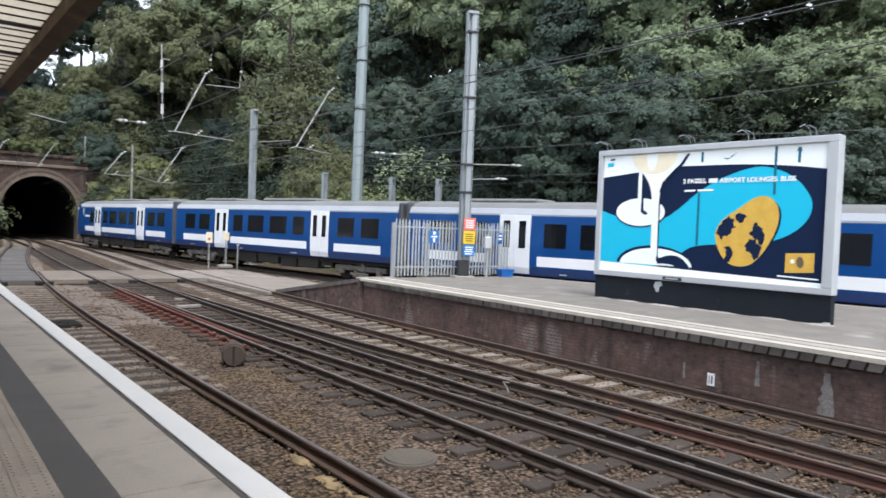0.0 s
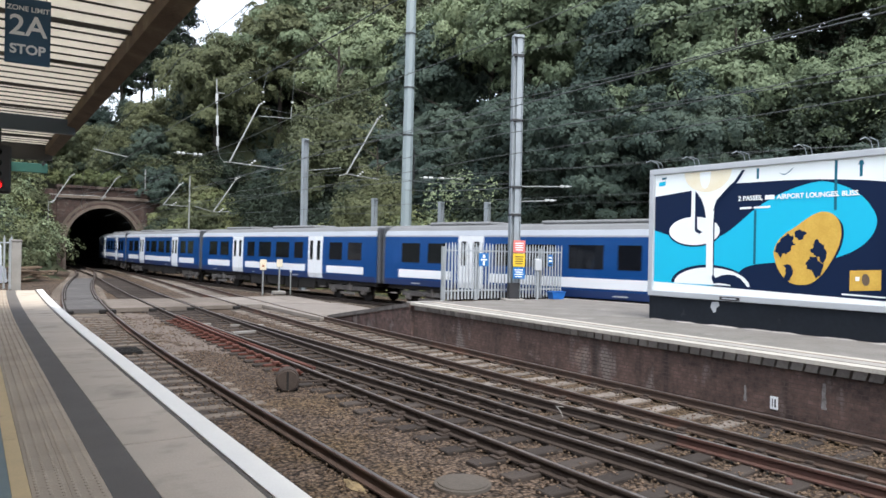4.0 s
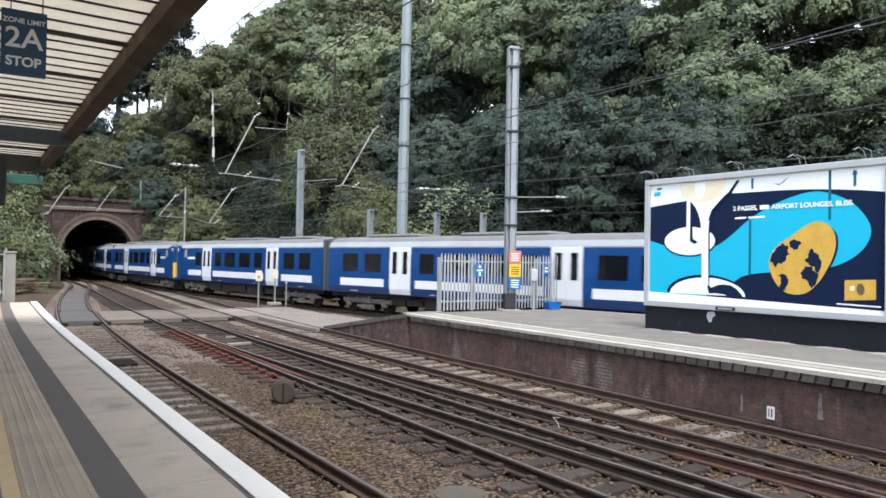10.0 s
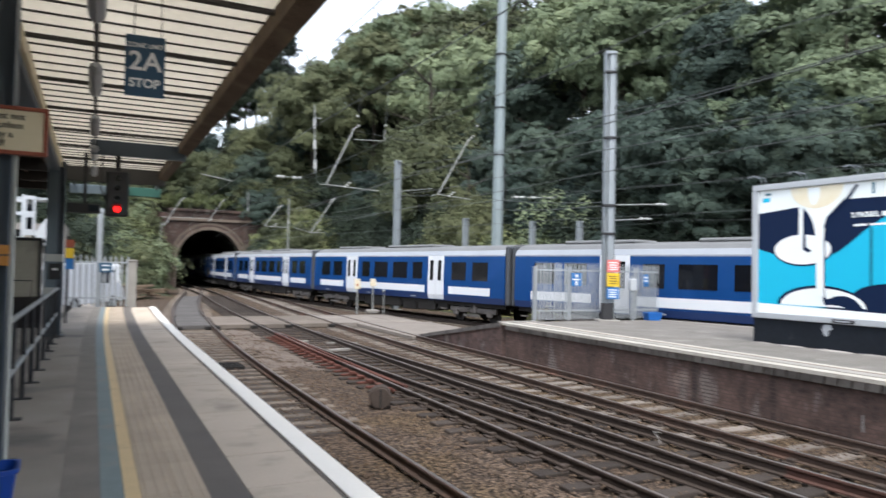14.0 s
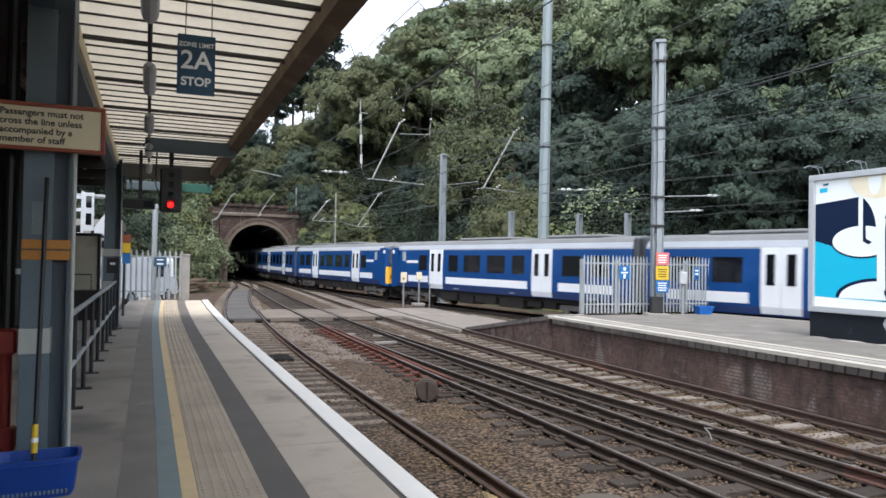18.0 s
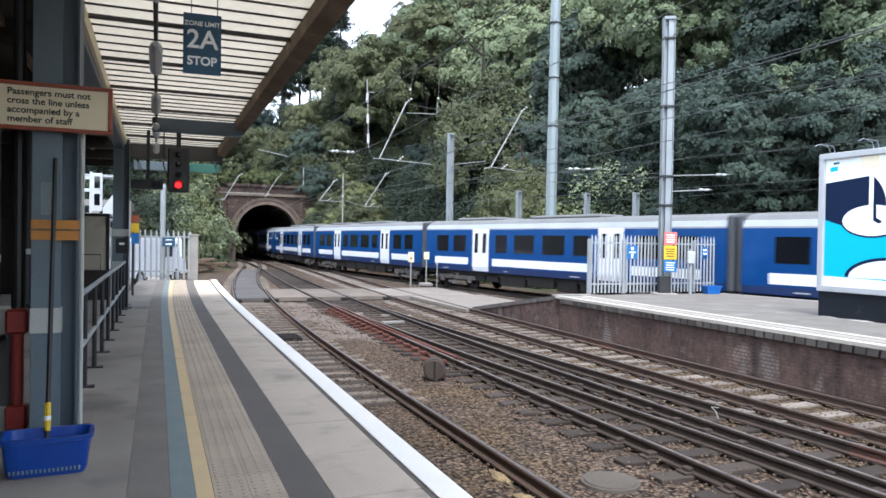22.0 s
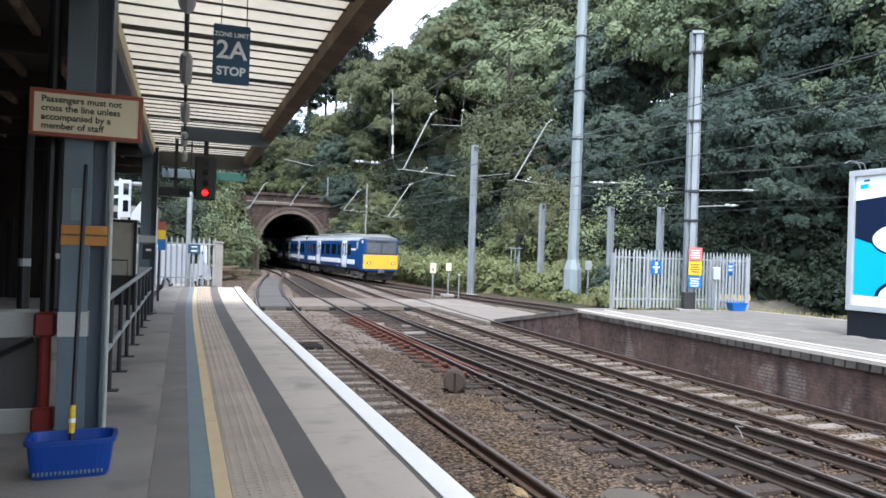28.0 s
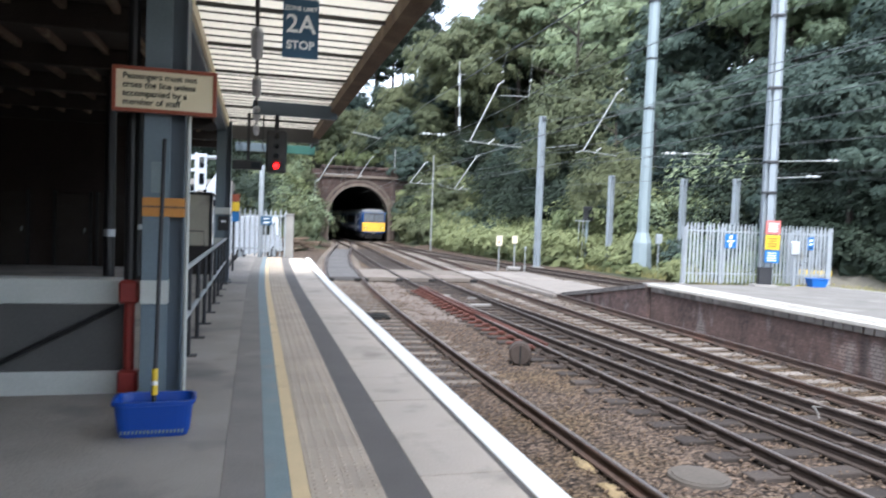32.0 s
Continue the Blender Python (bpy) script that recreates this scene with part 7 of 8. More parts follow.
        part("cab_top", shell(2.18, 3.30), M_BLUE, t, "blue cab sides")
        part("windscreen_surround", slab(-1.25, 1.25, y0 - 1.062, y0 - 0.92, 2.14, 3.24, 0.04), M_GANGWAY, t, "dark grey windscreen surround")
        dome = bmesh.new()
        rr = []
        for y, w, z in ((y0, 1.27, 3.69), (y0 - 0.55, 1.25, 3.62), (y0 - 0.95, 1.16, 3.46)):
            rr.append([dome.verts.new(p) for p in ((-w - 0.1, y, 3.2), (-w, y, 3.4), (-w * 0.55, y, z), (w * 0.55, y, z), (w, y, 3.4), (w + 0.1, y, 3.2))])
        for a, b in zip(rr, rr[1:]):
            for i in range(5):
                dome.faces.new((a[i], a[i + 1], b[i + 1], b[i]))
        dome.faces.new(rr[-1])
        part("cab_roof", dome, M_TRAIN_ROOF, t, "rounded grey cab roof")
        for a, b in ((-1.14, -0.08), (0.08, 1.14)):
            w = part("windscreen", slab(a, b, y0 - 1.078, y0 - 0.98, 2.24, 3.0, 0.02), M_WINDSCREEN, t, "windscreen with its reflection painted grey")
            part("wiper", rod(bmesh.new(), (a + 0.1, y0 - 1.085, 2.28), (a + 0.6, y0 - 1.085, 2.75), 0.012), M_BLACK, w)
        part("destination_panel", slab(-0.5, 0.5, y0 - 1.075, y0 - 0.97, 3.04, 3.16), M_BLACK, t)
        for s in (-0.96, 0.96):
            part("lamp_cluster", slab(s - 0.16, s + 0.16, y0 - 1.085, y0 - 1.02, 1.40, 1.57, 0.01), M_BLACK, t)
            part("tail_light", rod(bmesh.new(), (s, y0 - 1.11, 1.485), (s, y0 - 1.07, 1.485), 0.065, None, 12), M_TAIL_LAMP, t, "lit red tail light")
        part("buffer_beam", slab(-1.05, 1.05, y0 - 0.95, y0 - 0.2, 0.62, 0.96, 0.03), M_UNDER, t)
        part("coupler", box(slab(-0.22, 0.22, y0 - 1.25, y0 - 0.7, 0.75, 1.1, 0.04), -0.12, 0.12, y0 - 1.3, y0 - 1.2, 0.8, 1.05), M_UNDER_PALE, t, "grey coupler")
        part("snow_plough", slab(-1.0, 1.0, y0 - 0.85, y0 - 0.75, 0.22, 0.6, 0.02), M_UNDER, t)
        for x in (-0.5, 0.45):
            part("hose", rod(bmesh.new(), (x, y0 - 1.02, 0.95), (x, y0 - 1.05, 0.5), 0.03), M_BLACK, t)
    return t


COACH = coach("train_coach", "blue train coach with white doors and stripe", False)
CAB_COACH = coach("driving_coach", "blue driving coach with yellow end, white doors and stripe", True)
# coaches from the tail: (driven end to the rear, to the front, or none)
ORDER = ["rear", None, None, "front"] * 3
COACHES = []
for i, end in enumerate(ORDER):
    source = CAB_COACH if end else COACH
    first = (i == 0 and end) or (i == 1 and not end)
    COACHES.append((source if first else copy_thing(source, pose(0, 0, 0)), end))

# table of the running line by length travelled from y = -60
_y = np.arange(-260, 430.01, 0.5)
_x = np.array([TRAIN_LINE(float(v))[0] for v in _y])
_s = np.concatenate([[0], np.cumsum(np.hypot(np.diff(_x), np.diff(_y)))])
_s -= np.interp(-60, _y, _s)


def tail_at(t):
    q = (t - 16) / 16
    trim = np.interp(t, (0, 22, 25.5, 28, 30.5, 32), (0, 0, -0.45, 0.4, 0.5, 0.2))
    return float(7.63 + 141.945 * q + 12.555 * q ** 2 - 13.657 * q ** 3 - 3.609 * q ** 4 + trim)


def line_point(s):
    return float(np.interp(s, _s, _x)), float(np.interp(s, _s, _y))


def coach_pose(i, end, t):
    mid = tail_at(t) + (i + 0.5) * CAR
    ax, ay = line_point(mid - 7.1)
    bx, by = line_point(mid + 7.1)
    heading = -math.degrees(math.atan2(bx - ax, by - ay))
    return pose((ax + bx) / 2, (ay + by) / 2, RAIL_Z, 0, 0, heading + (180 if end == "front" else 0))


def motions():
    for i, (ob, end) in enumerate(COACHES):
        walk(ob, [(0.5 * k, coach_pose(i, end, 0.5 * k)) for k in range(65)])

# ---- trees and undergrowth ----
def unit(v):
    return v / np.maximum(np.linalg.norm(v, axis=-1, keepdims=True), 1e-6)


def sprays(centre, facing, reach, per, size, corners=3, hang=0.45):
    """Leaves in domed sprays: each spray a loose disc of leaves round its centre, drooping to the rim."""
    c, up, r = (np.repeat(v, per, axis=0) for v in (centre, unit(facing), reach))
    n = len(c)
    e1 = unit(np.cross(up, nrng.normal(size=(n, 3))))
    u = np.sqrt(nrng.uniform(0, 1, n))[:, None]
    r = r[:, None]
    p = c + e1 * u * r - up * r * hang * u * u + up * r * nrng.normal(size=(n, 1)) * 0.10
    p[:, 2] -= (r * hang * 0.5 * u * u)[:, 0]
    nor = unit(up + 0.7 * u * e1 + 0.32 * nrng.normal(size=(n, 3)))
    a = unit(np.cross(nor, nrng.normal(size=(n, 3))))
    b = np.cross(nor, a)
    s = size * nrng.uniform(0.6, 1.35, n)[:, None]
    if corners == 3:
        return np.stack([p - a * s, p + a * s, p + b * s * 1.15], 1)
    return np.stack([p - a * s, p - b * s * 0.62, p + a * s, p + b * s * 0.62], 1)


def leaf_cloud(clumps, heart, density, reach, per, size, flat=0.6, corners=3, hang=0.45, inner=0):
    """A crown from clumps (centre and radius), each a heap of sprays that turn outwards and up; inner leaves close it."""
    out = []
    for cx, cy, cz, r in clumps:
        c = np.array([cx, cy, cz])
        m = int(density * r * r) + 4
        d = nrng.normal(size=(m, 3))
        d[:, 2] = d[:, 2] * 0.8 + 0.35
        d = unit(d)
        away = unit(c - np.array(heart))
        at = c + d * np.array([1, 1, flat]) * (r * nrng.uniform(0.65, 1.0, m)[:, None])
        out.append(sprays(at, d * 0.6 + away * 0.5 + np.array([0, 0, 0.5]), nrng.uniform(*reach, m), per, size, corners, hang))
    if inner:
        c = np.array(clumps)
        wide = np.abs(c[:, :3] - np.array(heart)).max(0) * 0.74
        d = unit(nrng.normal(size=(inner, 3)))
        at = np.array(heart) + d * wide * nrng.uniform(0.5, 0.95, (inner, 1))
        out.append(sprays(at, d, nrng.uniform(0.3, 0.5, inner), 4, 0.24, corners))
    return np.concatenate(out)


def crown_clumps(rx, rz, n, low=-0.75, r0=0.8, r1=1.5):
    """Clump centres spread evenly over the shell of a crown, with an uneven outline."""
    c = []
    for _ in range(n):
        best = None
        for _ in range(8):
            d = unit(nrng.normal(size=3))
            if d[2] < low:
                d[2] = -d[2]
            p = d * np.array([rx, rx, rz]) * nrng.uniform(0.62, 1.06)
            gap = min((np.linalg.norm(p - np.array(q[:3])) for q in c), default=9)
            if best is None or gap > best[0]:
                best = (gap, p)
        c.append((*best[1], nrng.uniform(r0, r1)))
    return c


def limbs(height, r, crown_r, crown_z):
    bm = bmesh.new()
    rod(bm, (0, 0, -0.4), (0.1, 0.05, height * 0.55), r, r * 0.7, 9)
    rod(bm, (0.1, 0.05, height * 0.55), (0.0, 0.15, height * 0.92), r * 0.7, r * 0.25, 7)
    for k in range(7):
        a = k * 2.4 + rng.uniform(-0.4, 0.4)
        z = height * (0.42 + 0.07 * k)
        q = (math.cos(a) * crown_r * rng.uniform(0.5, 0.85), math.sin(a) * crown_r * rng.uniform(0.5, 0.85), z + crown_z * rng.uniform(0.15, 0.5))
        rod(bm, (0.08, 0.05, z), q, r * 0.36, r * 0.10, 6)
    return bm


def recoloured(me, material):
    other = me.copy()
    other.materials.clear()
    other.materials.append(material)
    return other


BROAD = []
for k in range(7):
    rx, rz, h = rng.uniform(3.0, 4.2), rng.uniform(3.2, 4.6), rng.uniform(9.0, 12.0)
    z0 = h - rz * 0.80 - (h - 2 * rz) * (0.85 if k > 3 else 0.1)
    cl = [(x, y, z + z0, r) for x, y, z, r in crown_clumps(rx, rz, 46, -0.75, 0.75, 1.5)]
    if k == 6:
        # a birch: long weeping sprays
        crown = quads("crown", leaf_cloud(cl, (0, 0, z0), 12, (0.35, 0.6), 36, 0.085, 0.9, 3, 1.5, 500), M_LEAF)
    else:
        crown = quads("crown", leaf_cloud(cl, (0, 0, z0), 11, (0.28, 0.52), 36, 0.104, 0.6, 3, 0.45, 600), M_LEAF)
    top = max(v.co.z for v in crown.vertices)
    BROAD.append((done(limbs(h, 0.22, rx, rz), "trunk", M_BARK), crown, recoloured(crown, M_LEAF_LIGHT), recoloured(crown, M_LEAF_OLIVE), recoloured(crown, M_LEAF_MID), top))

BUSH = []
for k in range(5):
    cl = [(x, y, z + 0.9, r) for x, y, z, r in crown_clumps(1.1, 0.75, 14, -0.1, 0.45, 0.8)]
    leaves = quads("foliage", leaf_cloud(cl, (0, 0, 0.4), 13, (0.15, 0.28), 24, 0.056, 0.75, 4, 0.5, 40), M_LEAF_LIGHT)
    stems = bmesh.new()
    for i in range(6):
        a = i * 1.05
        rod(stems, (0, 0, -0.2), (0.7 * math.cos(a), 0.7 * math.sin(a), 1.1), 0.03, 0.01, 5)
    BUSH.append((done(stems, "stem", M_BARK), leaves, recoloured(leaves, M_WEED), recoloured(leaves, M_LEAF_OLIVE), recoloured(leaves, M_LEAF_MID)))


def crest(x, y):
    """Greatest height of the tree tops: the wood falls away towards the tunnel."""
    a = math.degrees(math.atan2(x, y))
    rise = np.interp(a, (-30, 5, 8.4, 12.4, 13.4, 14.6, 15.2, 16.6, 18.8, 21, 25, 32, 46, 50.8, 55, 60), (9, 10.2, 10.7, 11.3, 12.4, 14.4, 15.6, 17, 18.3, 19.5, 21.3, 22.8, 22.5, 20, 22.5, 25))
    return 1.65 + math.hypot(x, y) * math.tan(math.radians(rise))


def tree(x, y, scale, k, tone):
    """tone: 0 dark, 1 light, 2 olive, 3 middle green."""
    trunk, *crowns, top = BROAD[k]
    g = ground_height(x, y)
    lift = rng.uniform(0.92, 1.12)
    scale = min(scale, (crest(x, y) * rng.uniform(0.94, 1.0) - g) / (top * lift))
    if scale < 0.28:
        return
    words = ("dark green broadleaf tree on the steep bank", "light green broadleaf tree on the bank", "olive green broadleaf tree on the hillside", "mid-green broadleaf tree on the steep bank")[tone]
    if k == 6:
        words = "pale green weeping birch on the bank"
    t = thing("tree", words, "tree", pose(x, y, g, 0, 0, rng.uniform(0, 360)) @ Matrix.Diagonal((scale, scale, scale * lift, 1)), "trees on the bank")
    part("trunk", trunk, M_BARK, t)
    part("crown", crowns[tone], M_LEAF, t)


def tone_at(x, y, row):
    """Olive towards the tunnel, pale high crowns beside it; bank shade put into leaf colour: dark low, lighter and
    mixed higher up.
    """
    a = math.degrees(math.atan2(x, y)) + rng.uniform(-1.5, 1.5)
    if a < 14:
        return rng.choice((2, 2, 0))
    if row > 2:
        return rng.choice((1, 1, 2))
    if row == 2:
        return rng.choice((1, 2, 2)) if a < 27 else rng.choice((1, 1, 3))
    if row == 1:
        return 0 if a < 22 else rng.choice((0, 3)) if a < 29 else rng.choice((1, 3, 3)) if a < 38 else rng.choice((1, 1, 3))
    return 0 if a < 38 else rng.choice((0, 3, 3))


SCRUB = {"dark": [], "light": [], "weed": [], "olive": []}


def scrub(x, y, scale, k, kind=None):
    """Far undergrowth that nobody could count: gathered into one mesh."""
    if ground_height(x, y) + 2.0 * scale > crest(x, y):
        return
    me = BUSH[k][1]
    co = np.empty(len(me.vertices) * 3, dtype=np.float32)
    me.vertices.foreach_get("co", co)
    co = co.reshape(-1, 4, 3)[::2]
    mid = co.mean(1, keepdims=True)
    co = mid * (scale * 1.2) + (co - mid) * (1.2 + 0.35 * scale)
    a = rng.uniform(0, math.tau)
    c, d = math.cos(a), math.sin(a)
    out = co.copy()
    out[..., 0], out[..., 1] = co[..., 0] * c - co[..., 1] * d + x, co[..., 0] * d + co[..., 1] * c + y
    out[..., 2] += ground_height(x, y) - 0.1
    SCRUB[kind or ("olive" if x < 0.27 * y and rng.random() < 0.5 else "light" if x > 0.6 * y and rng.random() < 0.15 else "dark")].append(out)


def bush(x, y, scale, k, weed, label):
    stem, leaves, weeds, olive, middle = BUSH[k]
    t = thing("bush", label, "bush", pose(x, y, ground_height(x, y) - 0.1, 0, 0, rng.uniform(0, 360)) @ Matrix.Diagonal((scale, scale, scale * rng.uniform(0.8, 1.15), 1)), "bushes")
    part("stem", stem, M_BARK, t)
    part("foliage", weeds if weed else olive if x < 0.3 * y else middle if rng.random() < 0.6 else leaves, M_LEAF, t)


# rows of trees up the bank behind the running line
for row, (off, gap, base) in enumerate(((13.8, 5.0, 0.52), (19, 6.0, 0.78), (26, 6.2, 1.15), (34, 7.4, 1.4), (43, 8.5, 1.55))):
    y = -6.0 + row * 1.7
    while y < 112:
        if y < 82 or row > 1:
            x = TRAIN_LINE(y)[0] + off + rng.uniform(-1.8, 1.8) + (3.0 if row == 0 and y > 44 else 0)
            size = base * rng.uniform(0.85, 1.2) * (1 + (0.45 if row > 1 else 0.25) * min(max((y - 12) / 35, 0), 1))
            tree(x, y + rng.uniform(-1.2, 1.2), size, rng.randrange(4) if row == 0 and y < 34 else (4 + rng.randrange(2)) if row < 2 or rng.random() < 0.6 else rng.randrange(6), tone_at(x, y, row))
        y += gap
# hill over and beside the tunnel
for x, y, s in ((4, 92, 0.7), (8.5, 97, 0.75), (13, 94, 0.7), (17.5, 90, 0.8), (20, 97, 0.95), (0, 99, 0.8), (24, 92, 0.95), (-5, 96, 0.8), (11, 104, 0.8), (22, 104, 1.0), (28, 100, 1.05), (-2, 88, 0.6), (2.5, 80, 0.42), (0.2, 76, 0.5), (-3, 82, 0.6), (18.6, 80, 0.5), (20.5, 76, 0.55), (-8, 78, 0.7), (-11, 86, 0.8), (-14, 74, 0.7), (-6, 70, 0.55), (1.5, 68, 0.35), (16.9, 80.2, 0.46), (17.6, 82.6, 0.62), (4.6, 80.4, 0.44), (3.8, 77.5, 0.42), (6.5, 88, 0.42), (10.5, 89, 0.4), (14.2, 88.5, 0.45), (2.5, 90, 0.5), (16.8, 93, 0.6), (9, 93, 0.5), (5.5, 95, 0.55), (20.5, 86, 0.55)):
    tree(x, y, s, rng.randrange(6) if s > 0.5 else 4 + rng.randrange(2), tone_at(x, y, 2))


for x, y, s in ((25, 88, 1.5), (29, 95, 1.7), (34, 90, 1.7), (24, 99, 1.45), (36, 101, 1.8), (31, 107, 1.8), (41, 96, 1.8), (45, 106, 1.8)):
    tree(x, y, s, rng.randrange(6), tone_at(x, y, 2))
# two weeping birches and a paler sycamore standing forward
for x, y, s, k, tone in ((25.6, 47.0, 0.85, 6, 2), (28.5, 60.0, 1.5, 6, 2), (29.8, 29.8, 0.8, 1, 3), (32.6, 24.6, 0.85, 2, 0)):
    tree(x, y, s, k, tone)


# tall dark pines on the skyline, bare below
def pine(x, y, h, k):
    t = thing("pine_tree", "tall dark pine with a bare lower trunk on the skyline", "tree", pose(x, y, ground_height(x, y), 0, 0, rng.uniform(0, 360)), "pines on the skyline")
    bm = bmesh.new()
    rod(bm, (0, 0, -0.5), (0.2, 0.1, h), 0.26, 0.06, 8)
    for i in range(10):
        a, z = i * 2.1, h * (0.35 + 0.06 * i)
        rod(bm, (0.1, 0.05, z), (1.7 * math.cos(a), 1.7 * math.sin(a), z + 0.5), 0.06, 0.02, 5)
    part("trunk", bm, M_BARK, t)
    cl = []
    for i in range(70):
        a, z = rng.uniform(0, math.tau), h * rng.choice((rng.uniform(0.55, 1.0), rng.uniform(0.55, 1.0), rng.uniform(0.38, 0.6)))
        r = (1 - max(z / h - 0.5, 0) * 1.5) * 3.2 * rng.uniform(0.3, 1.0)
        cl.append((r * math.cos(a), r * math.sin(a), z, rng.uniform(0.7, 1.3)))
    part("crown", quads("crown", leaf_cloud(cl, (0, 0, h * 0.6), 7, (0.35, 0.6), 16, 0.17, 0.45), M_LEAF_DARK), M_LEAF_DARK, t)


for i, (x, y, h) in enumerate(((19.0, 118, 19), (22.5, 121, 21), (25.5, 117, 20), (16.0, 123, 18), (28.5, 122, 22), (21.0, 128, 20), (26, 130, 21), (13.5, 120, 16), (30.5, 126, 22))):
    pine(x, y, h, i)

# undergrowth between the running line and the trees, and on the portal


def clearing(x, y):
    """Trodden ground beside the tall mast and the small signal."""
    return (y < 38.3 and abs(x / y - 0.593) < 0.055) or (y < 45.5 and abs(x / y - 0.5) < 0.045)


spots = []
for _ in range(160):
    y = rng.uniform(27, 80)
    spots.append((TRAIN_LINE(y)[0] + rng.uniform(4.4, 11.5), y))
for x, y in spots:
    if (x - 22.6) ** 2 + (y - 37.9) ** 2 < 2.2 or clearing(x, y) or x > 0.86 * y:
        continue
    near = x - TRAIN_LINE(y)[0] < 7
    bush(x, y, rng.uniform(0.45, 0.8) if near else rng.uniform(0.8, 1.5), rng.randrange(5), near or rng.random() < (0.4 if y > 40 else 0.2), "pale green weeds and brambles beside the line" if near else "green scrub at the foot of the bank")
for _ in range(40):
    x = rng.uniform(TX - 4.9, TX + 4.9)
    bush(x, 83.7 + rng.uniform(0, 1.8), rng.uniform(0.35, 0.75), rng.randrange(5), True, "pale green scrub above the tunnel portal")
for _ in range(46):
    y = rng.uniform(56, 81)
    bush(rng.uniform(-9, 4.6), y, rng.uniform(0.6, 1.3), rng.randrange(5), rng.random() < 0.4, "green scrub beside the tunnel mouth")
for _ in range(90):
    y = rng.uniform(36, 80)
    scrub(TRAIN_LINE(y)[0] + rng.uniform(11, 19), y, rng.uniform(1.3, 2.2), rng.randrange(5))
for _ in range(80):
    y = rng.uniform(-8, 62)
    scrub(TRAIN_LINE(y)[0] + rng.uniform(18, 40), y, rng.uniform(1.6, 2.6), rng.randrange(5))
for _ in range(26):
    bush(rng.uniform(15.6, 20.5), rng.uniform(82.5, 87), rng.uniform(0.7, 1.3), rng.randrange(5), rng.random() < 0.3, "green scrub beside the tunnel mouth")
for _ in range(34):
    y = rng.uniform(71, 84)
    bush(rng.uniform(16.6, 23), y, rng.uniform(0.9, 1.7), rng.randrange(5), rng.random() < 0.3, "green scrub beside the tunnel mouth")
for _ in range(52):
    x, y = rng.uniform(-6, 26), rng.uniform(85.5, 104)
    tree(x, y, rng.uniform(0.34, 0.6), 4 + rng.randrange(2), rng.choice((2, 0, 0)))
for _ in range(45):
    scrub(rng.uniform(-6, 26), rng.uniform(84.6, 104), rng.uniform(1.2, 2.3), rng.randrange(5))
for _ in range(40):
    scrub(rng.uniform(14, 42), rng.uniform(82, 112), rng.uniform(1.6, 2.4), rng.randrange(5))
for _ in range(40):
    scrub(rng.uniform(3.5, 21), rng.uniform(84.3, 90), rng.uniform(0.7, 1.2), rng.randrange(5))
for _ in range(90):
    x = rng.uniform(-14, 4.6)
    scrub(x, rng.uniform(63, 88), rng.uniform(1.2, 2.2), rng.randrange(5), "dark" if x < 0.5 else rng.choice(("light", "olive", "weed")))
for _ in range(22):
    scrub(rng.choice((rng.uniform(3.6, 6.2), rng.uniform(16.6, 19))), rng.uniform(79.5, 81.8), rng.uniform(0.8, 1.5), rng.randrange(5))
# Darkest leaf colour here stands in for the shade under the trees.
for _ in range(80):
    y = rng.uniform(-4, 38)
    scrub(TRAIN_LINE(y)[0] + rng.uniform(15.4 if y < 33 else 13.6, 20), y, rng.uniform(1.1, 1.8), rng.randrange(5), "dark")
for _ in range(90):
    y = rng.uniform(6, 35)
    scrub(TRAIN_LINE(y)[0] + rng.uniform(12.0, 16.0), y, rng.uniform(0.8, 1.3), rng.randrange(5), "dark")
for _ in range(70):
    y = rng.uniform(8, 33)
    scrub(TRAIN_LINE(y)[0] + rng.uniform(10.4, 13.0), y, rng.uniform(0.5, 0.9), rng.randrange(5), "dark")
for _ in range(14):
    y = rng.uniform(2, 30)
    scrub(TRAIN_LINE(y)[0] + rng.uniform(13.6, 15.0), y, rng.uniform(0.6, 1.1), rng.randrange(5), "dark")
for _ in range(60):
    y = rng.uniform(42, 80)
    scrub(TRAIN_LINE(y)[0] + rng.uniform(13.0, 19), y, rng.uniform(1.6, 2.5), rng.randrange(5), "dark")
# a bright high mound of brambles behind the short masts
for x, y, s in ((25.4, 44.6, 2.1), (26.6, 43.2, 2.3), (27.6, 42.0, 2.2), (28.4, 40.6, 1.9), (26.4, 46.4, 2.5), (24.0, 49.5, 1.9), (29.2, 39.0, 1.5)):
    bush(x, y, s, rng.randrange(5), True, "high mound of bright green brambles behind the masts")
for _ in range(430):
    y = rng.uniform(38, 81)
    x = TRAIN_LINE(y)[0] + rng.uniform(4.8, 9.5 + (y - 38) * 0.10)
    if not clearing(x, y):
        scrub(x, y, rng.uniform(0.5, 1.15), rng.randrange(5), "weed")
for _ in range(60):
    y = rng.uniform(52, 80)
    scrub(TRAIN_LINE(y)[0] + rng.uniform(6.0, 9.5), y, rng.uniform(0.7, 1.2), rng.randrange(5), "weed")
for _ in range(14):
    y = rng.uniform(42, 54)
    scrub(TRAIN_LINE(y)[0] + rng.uniform(10.5, 13.0), y, rng.uniform(1.2, 1.9), rng.randrange(5), "weed")
for _ in range(60):
    y = rng.uniform(30, 48)
    scrub(TRAIN_LINE(y)[0] + rng.uniform(4.6, 10.5), y, rng.uniform(0.22, 0.42), rng.randrange(5), "weed")
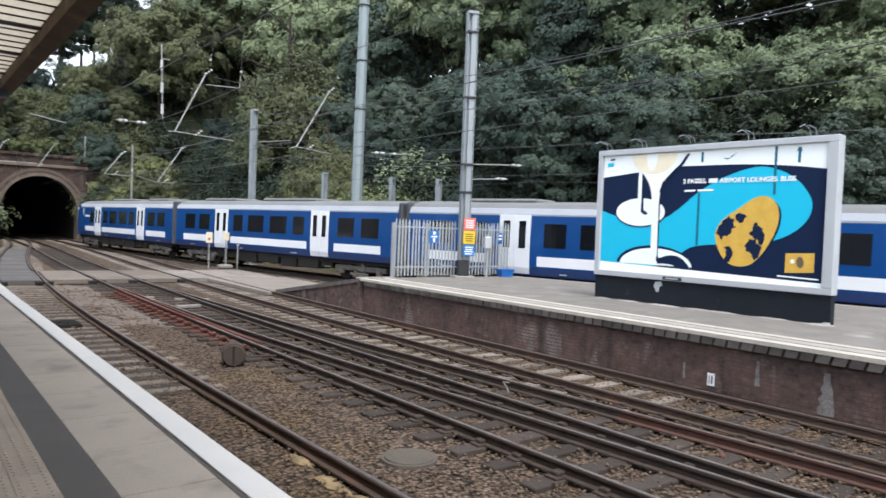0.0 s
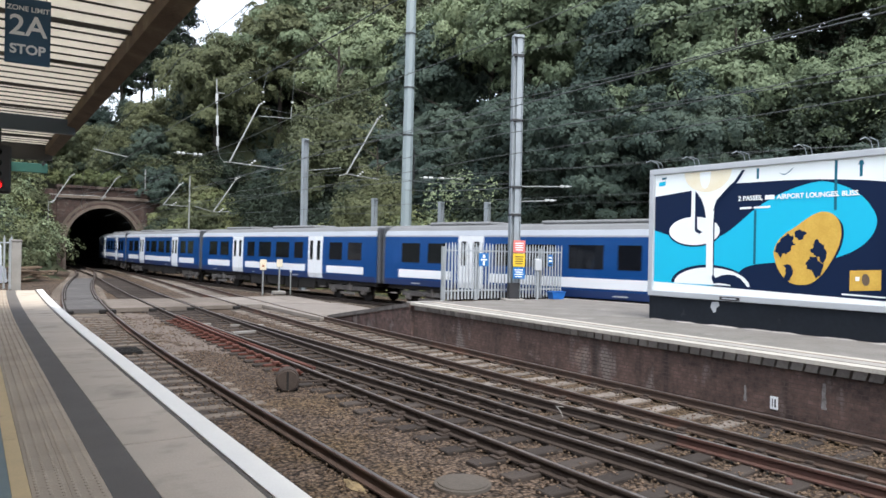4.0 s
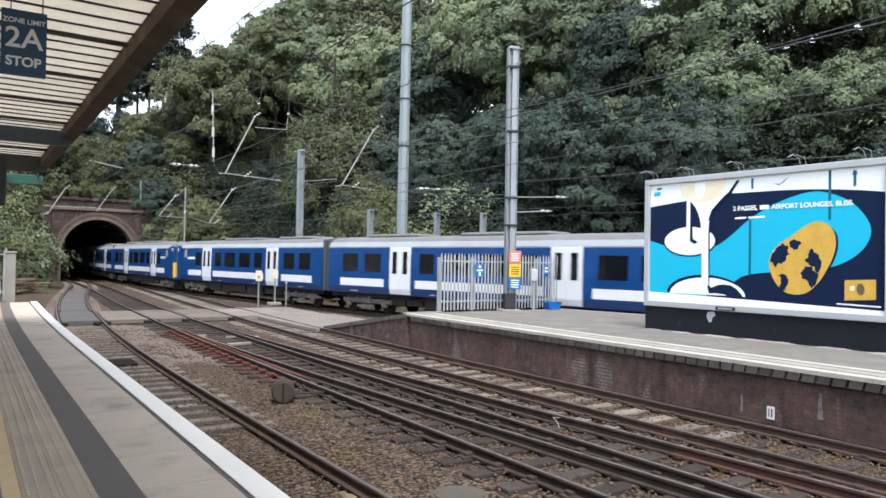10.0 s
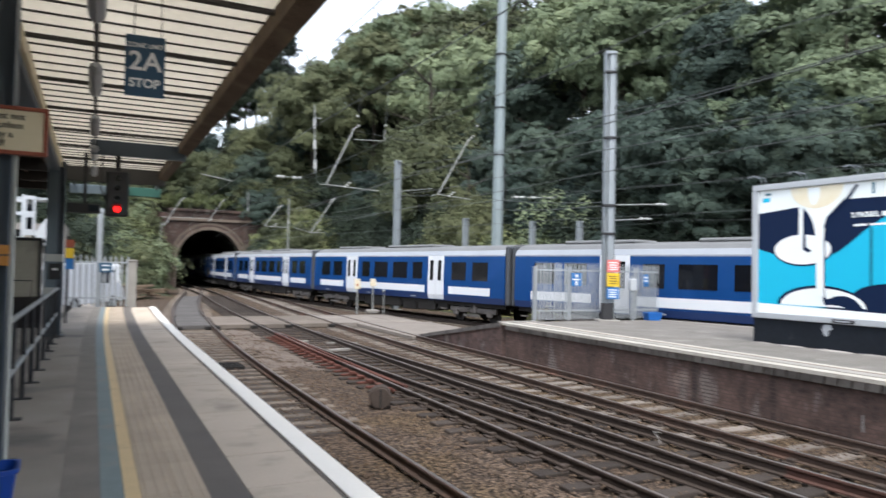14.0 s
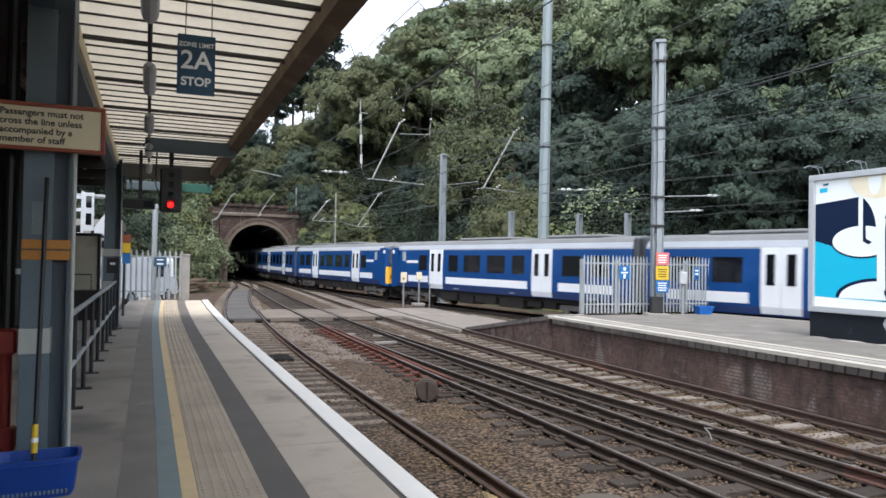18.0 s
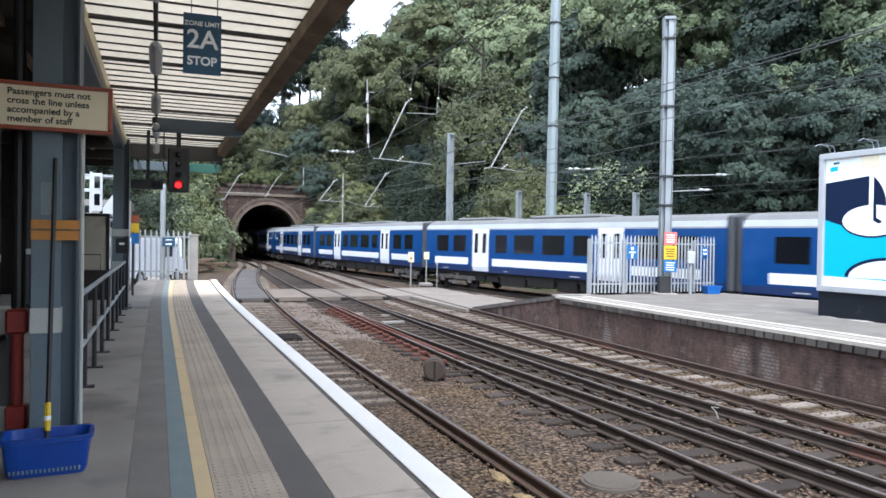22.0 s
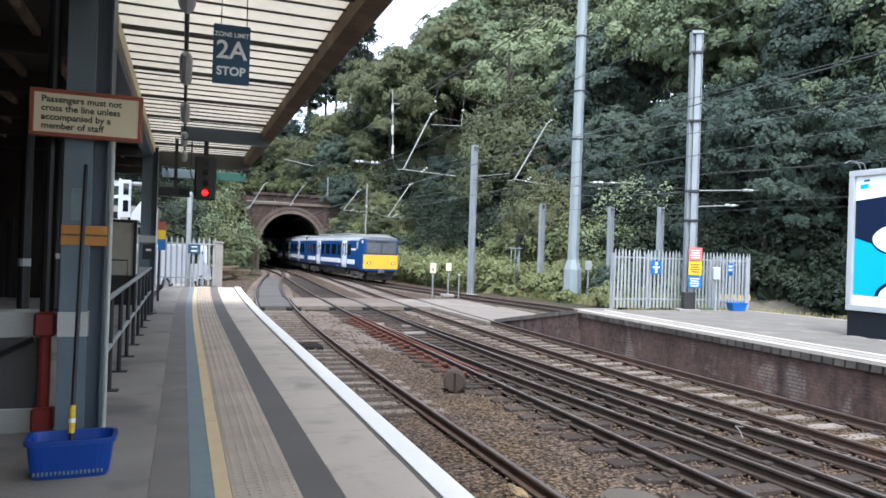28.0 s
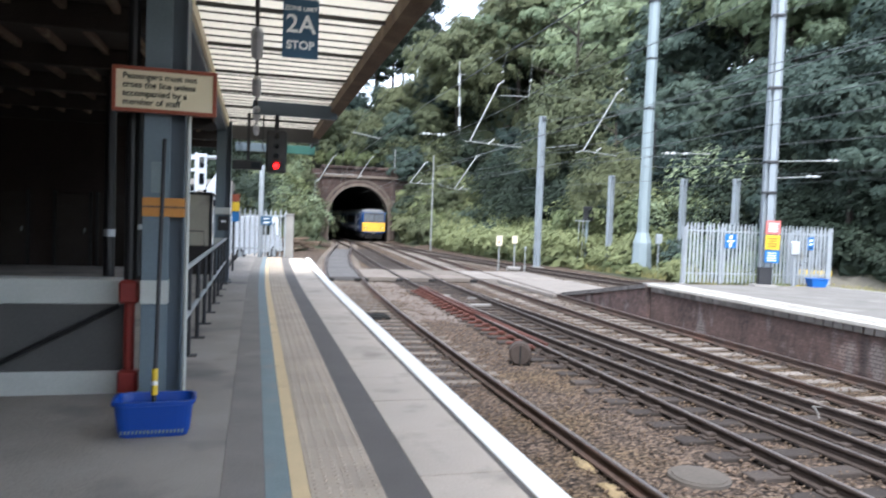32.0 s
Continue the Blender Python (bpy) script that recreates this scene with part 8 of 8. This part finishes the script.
for kind, material, label in (("dark", M_LEAF_DARK, "dark green undergrowth covering the bank and the hill, darkened for shade"), ("light", M_LEAF_LIGHT, "lighter green scrub scattered over the bank and the hill"), ("olive", M_LEAF_OLIVE, "olive green scrub on the hillside over the tunnel"), ("weed", M_WEED, "pale green brambles on the slope beside the line")):
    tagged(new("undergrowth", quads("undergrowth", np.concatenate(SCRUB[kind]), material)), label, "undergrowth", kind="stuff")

# grass tufts and ballast stones
n = 34000
gy = nrng.uniform(-4, 62, n)
gx = np.array([TRAIN_LINE(float(v))[0] for v in gy]) + nrng.uniform(5.2, np.where(gy < 33, 8.5, 12.5), n)
gz = np.array([ground_height(float(a), float(b)) for a, b in zip(gx, gy)])
ang, hgt, lean = nrng.uniform(0, math.tau, n), nrng.uniform(0.12, 0.42, n), nrng.normal(size=(n, 2)) * 0.10
wx, wy = np.cos(ang) * 0.022, np.sin(ang) * 0.022
p0 = np.stack([gx, gy, gz - 0.02], 1)
tip = p0 + np.stack([lean[:, 0], lean[:, 1], hgt], 1)
side = np.stack([wx, wy, np.zeros(n)], 1)
tagged(new("grass", quads("grass", np.stack([p0 - side, p0 + side, tip + side * 0.3, tip - side * 0.3], 1), M_DRYGRASS)), "dry yellow-green grass beside the line", "grass", kind="stuff")

base = np.array([(1, 0, 0), (0, 1, 0), (-1, 0, 0), (0, -1, 0), (0, 0, 0.8), (0, 0, -0.5)])
tri = np.array([(0, 1, 4), (1, 2, 4), (2, 3, 4), (3, 0, 4), (1, 0, 5), (2, 1, 5), (3, 2, 5), (0, 3, 5)])
n = 20000
sy = 2.5 + 26 * nrng.uniform(0, 1, n) ** 1.6
sx = nrng.uniform(1.8, 11.2, n)
foot = np.arange(n) % 7 == 0
sx = np.where(foot, ISLE_EDGE + 0.12 - np.abs(nrng.normal(size=n)) * 0.16 + 0.0009 * np.abs(sy) ** 1.7 - np.clip(sy - 18.6, 0, 99) * 0.03, sx)
off = (sx - 4.88) ** 2 + (sy - 6.72) ** 2 > 0.2
sx, sy = sx[off], sy[off]
n = len(sx)
size = nrng.uniform(0.014, 0.034, n)
v = base[None] * size[:, None, None] * nrng.uniform(0.6, 1.3, (n, 6, 3))
rot = nrng.uniform(0, math.tau, n)
cr, sr = np.cos(rot)[:, None], np.sin(rot)[:, None]
vx, vy = v[..., 0] * cr - v[..., 1] * sr, v[..., 0] * sr + v[..., 1] * cr
v = np.stack([vx + sx[:, None], vy + sy[:, None], v[..., 2] + GROUND_Z + 0.012 + np.where(nrng.uniform(0, 1, n) < 0.3, nrng.uniform(0.03, 0.055, n), nrng.uniform(0, 0.03, n))[:, None]], 2)
me = bpy.data.meshes.new("ballast_stones")
me.vertices.add(n * 6)
me.vertices.foreach_set("co", v.astype(np.float32).ravel())
f = (tri[None] + (np.arange(n) * 6)[:, None, None]).astype(np.int32).ravel()
me.loops.add(n * 24)
me.loops.foreach_set("vertex_index", f)
me.polygons.add(n * 8)
me.polygons.foreach_set("loop_start", np.arange(0, n * 24, 3, dtype=np.int32))
me.polygons.foreach_set("loop_total", np.full(n * 8, 3, dtype=np.int32))
me.materials.append(M_STONE)
me.update(calc_edges=True)
tagged(new("ballast_stones", me), "loose grey-brown ballast stones between the rails", "ballast", kind="stuff")

# bricks of the island platform wall: courses of stretchers and headers
BRICK_MESH = {}
for name, length in (("stretcher", 0.213), ("header", 0.101)):
    bm = bmesh.new()
    v = [bm.verts.new((x, y, z)) for x, g in ((0.0, 0.004), (0.02, 0.0)) for y, z in ((g, g), (length - g, g), (length - g, 0.064 - g), (g, 0.064 - g))]
    for q in ((0, 3, 2, 1), (0, 1, 5, 4), (1, 2, 6, 5), (2, 3, 7, 6), (3, 0, 4, 7)):
        bm.faces.new([v[i] for i in q])
    BRICK_MESH[name] = done(bm, "brick", M_WALL_BRICK)
rest_v, rest_f, singles = [], [], 0
for row in range(12):
    name, pitch = (("stretcher", 0.225), ("header", 0.1125))[row % 2]
    me = BRICK_MESH[name]
    y, z = 1.2 + (0.056 if row % 2 else 0.0), -0.215 - 0.075 * (row + 1)
    while y < 18.3:
        at = (isle_edge(y) + 0.156 + rng.uniform(-0.002, 0.002), y + rng.uniform(-0.003, 0.003), z + rng.uniform(-0.002, 0.002))
        if 4.2 < y < 8.2 and singles < 300:
            part("brick", me, M_WALL_BRICK, island, at=pose(*at))
            singles += 1
        else:
            k = len(rest_v)
            rest_v += [(w.co.x + at[0], w.co.y + at[1], w.co.z + at[2]) for w in me.vertices]
            rest_f += [tuple(k + i for i in f.vertices) for f in me.polygons]
        y += pitch
tagged(part("bricks", mesh_from("bricks", rest_v, rest_f, M_WALL_BRICK), M_WALL_BRICK, island), kind="stuff")

motions()
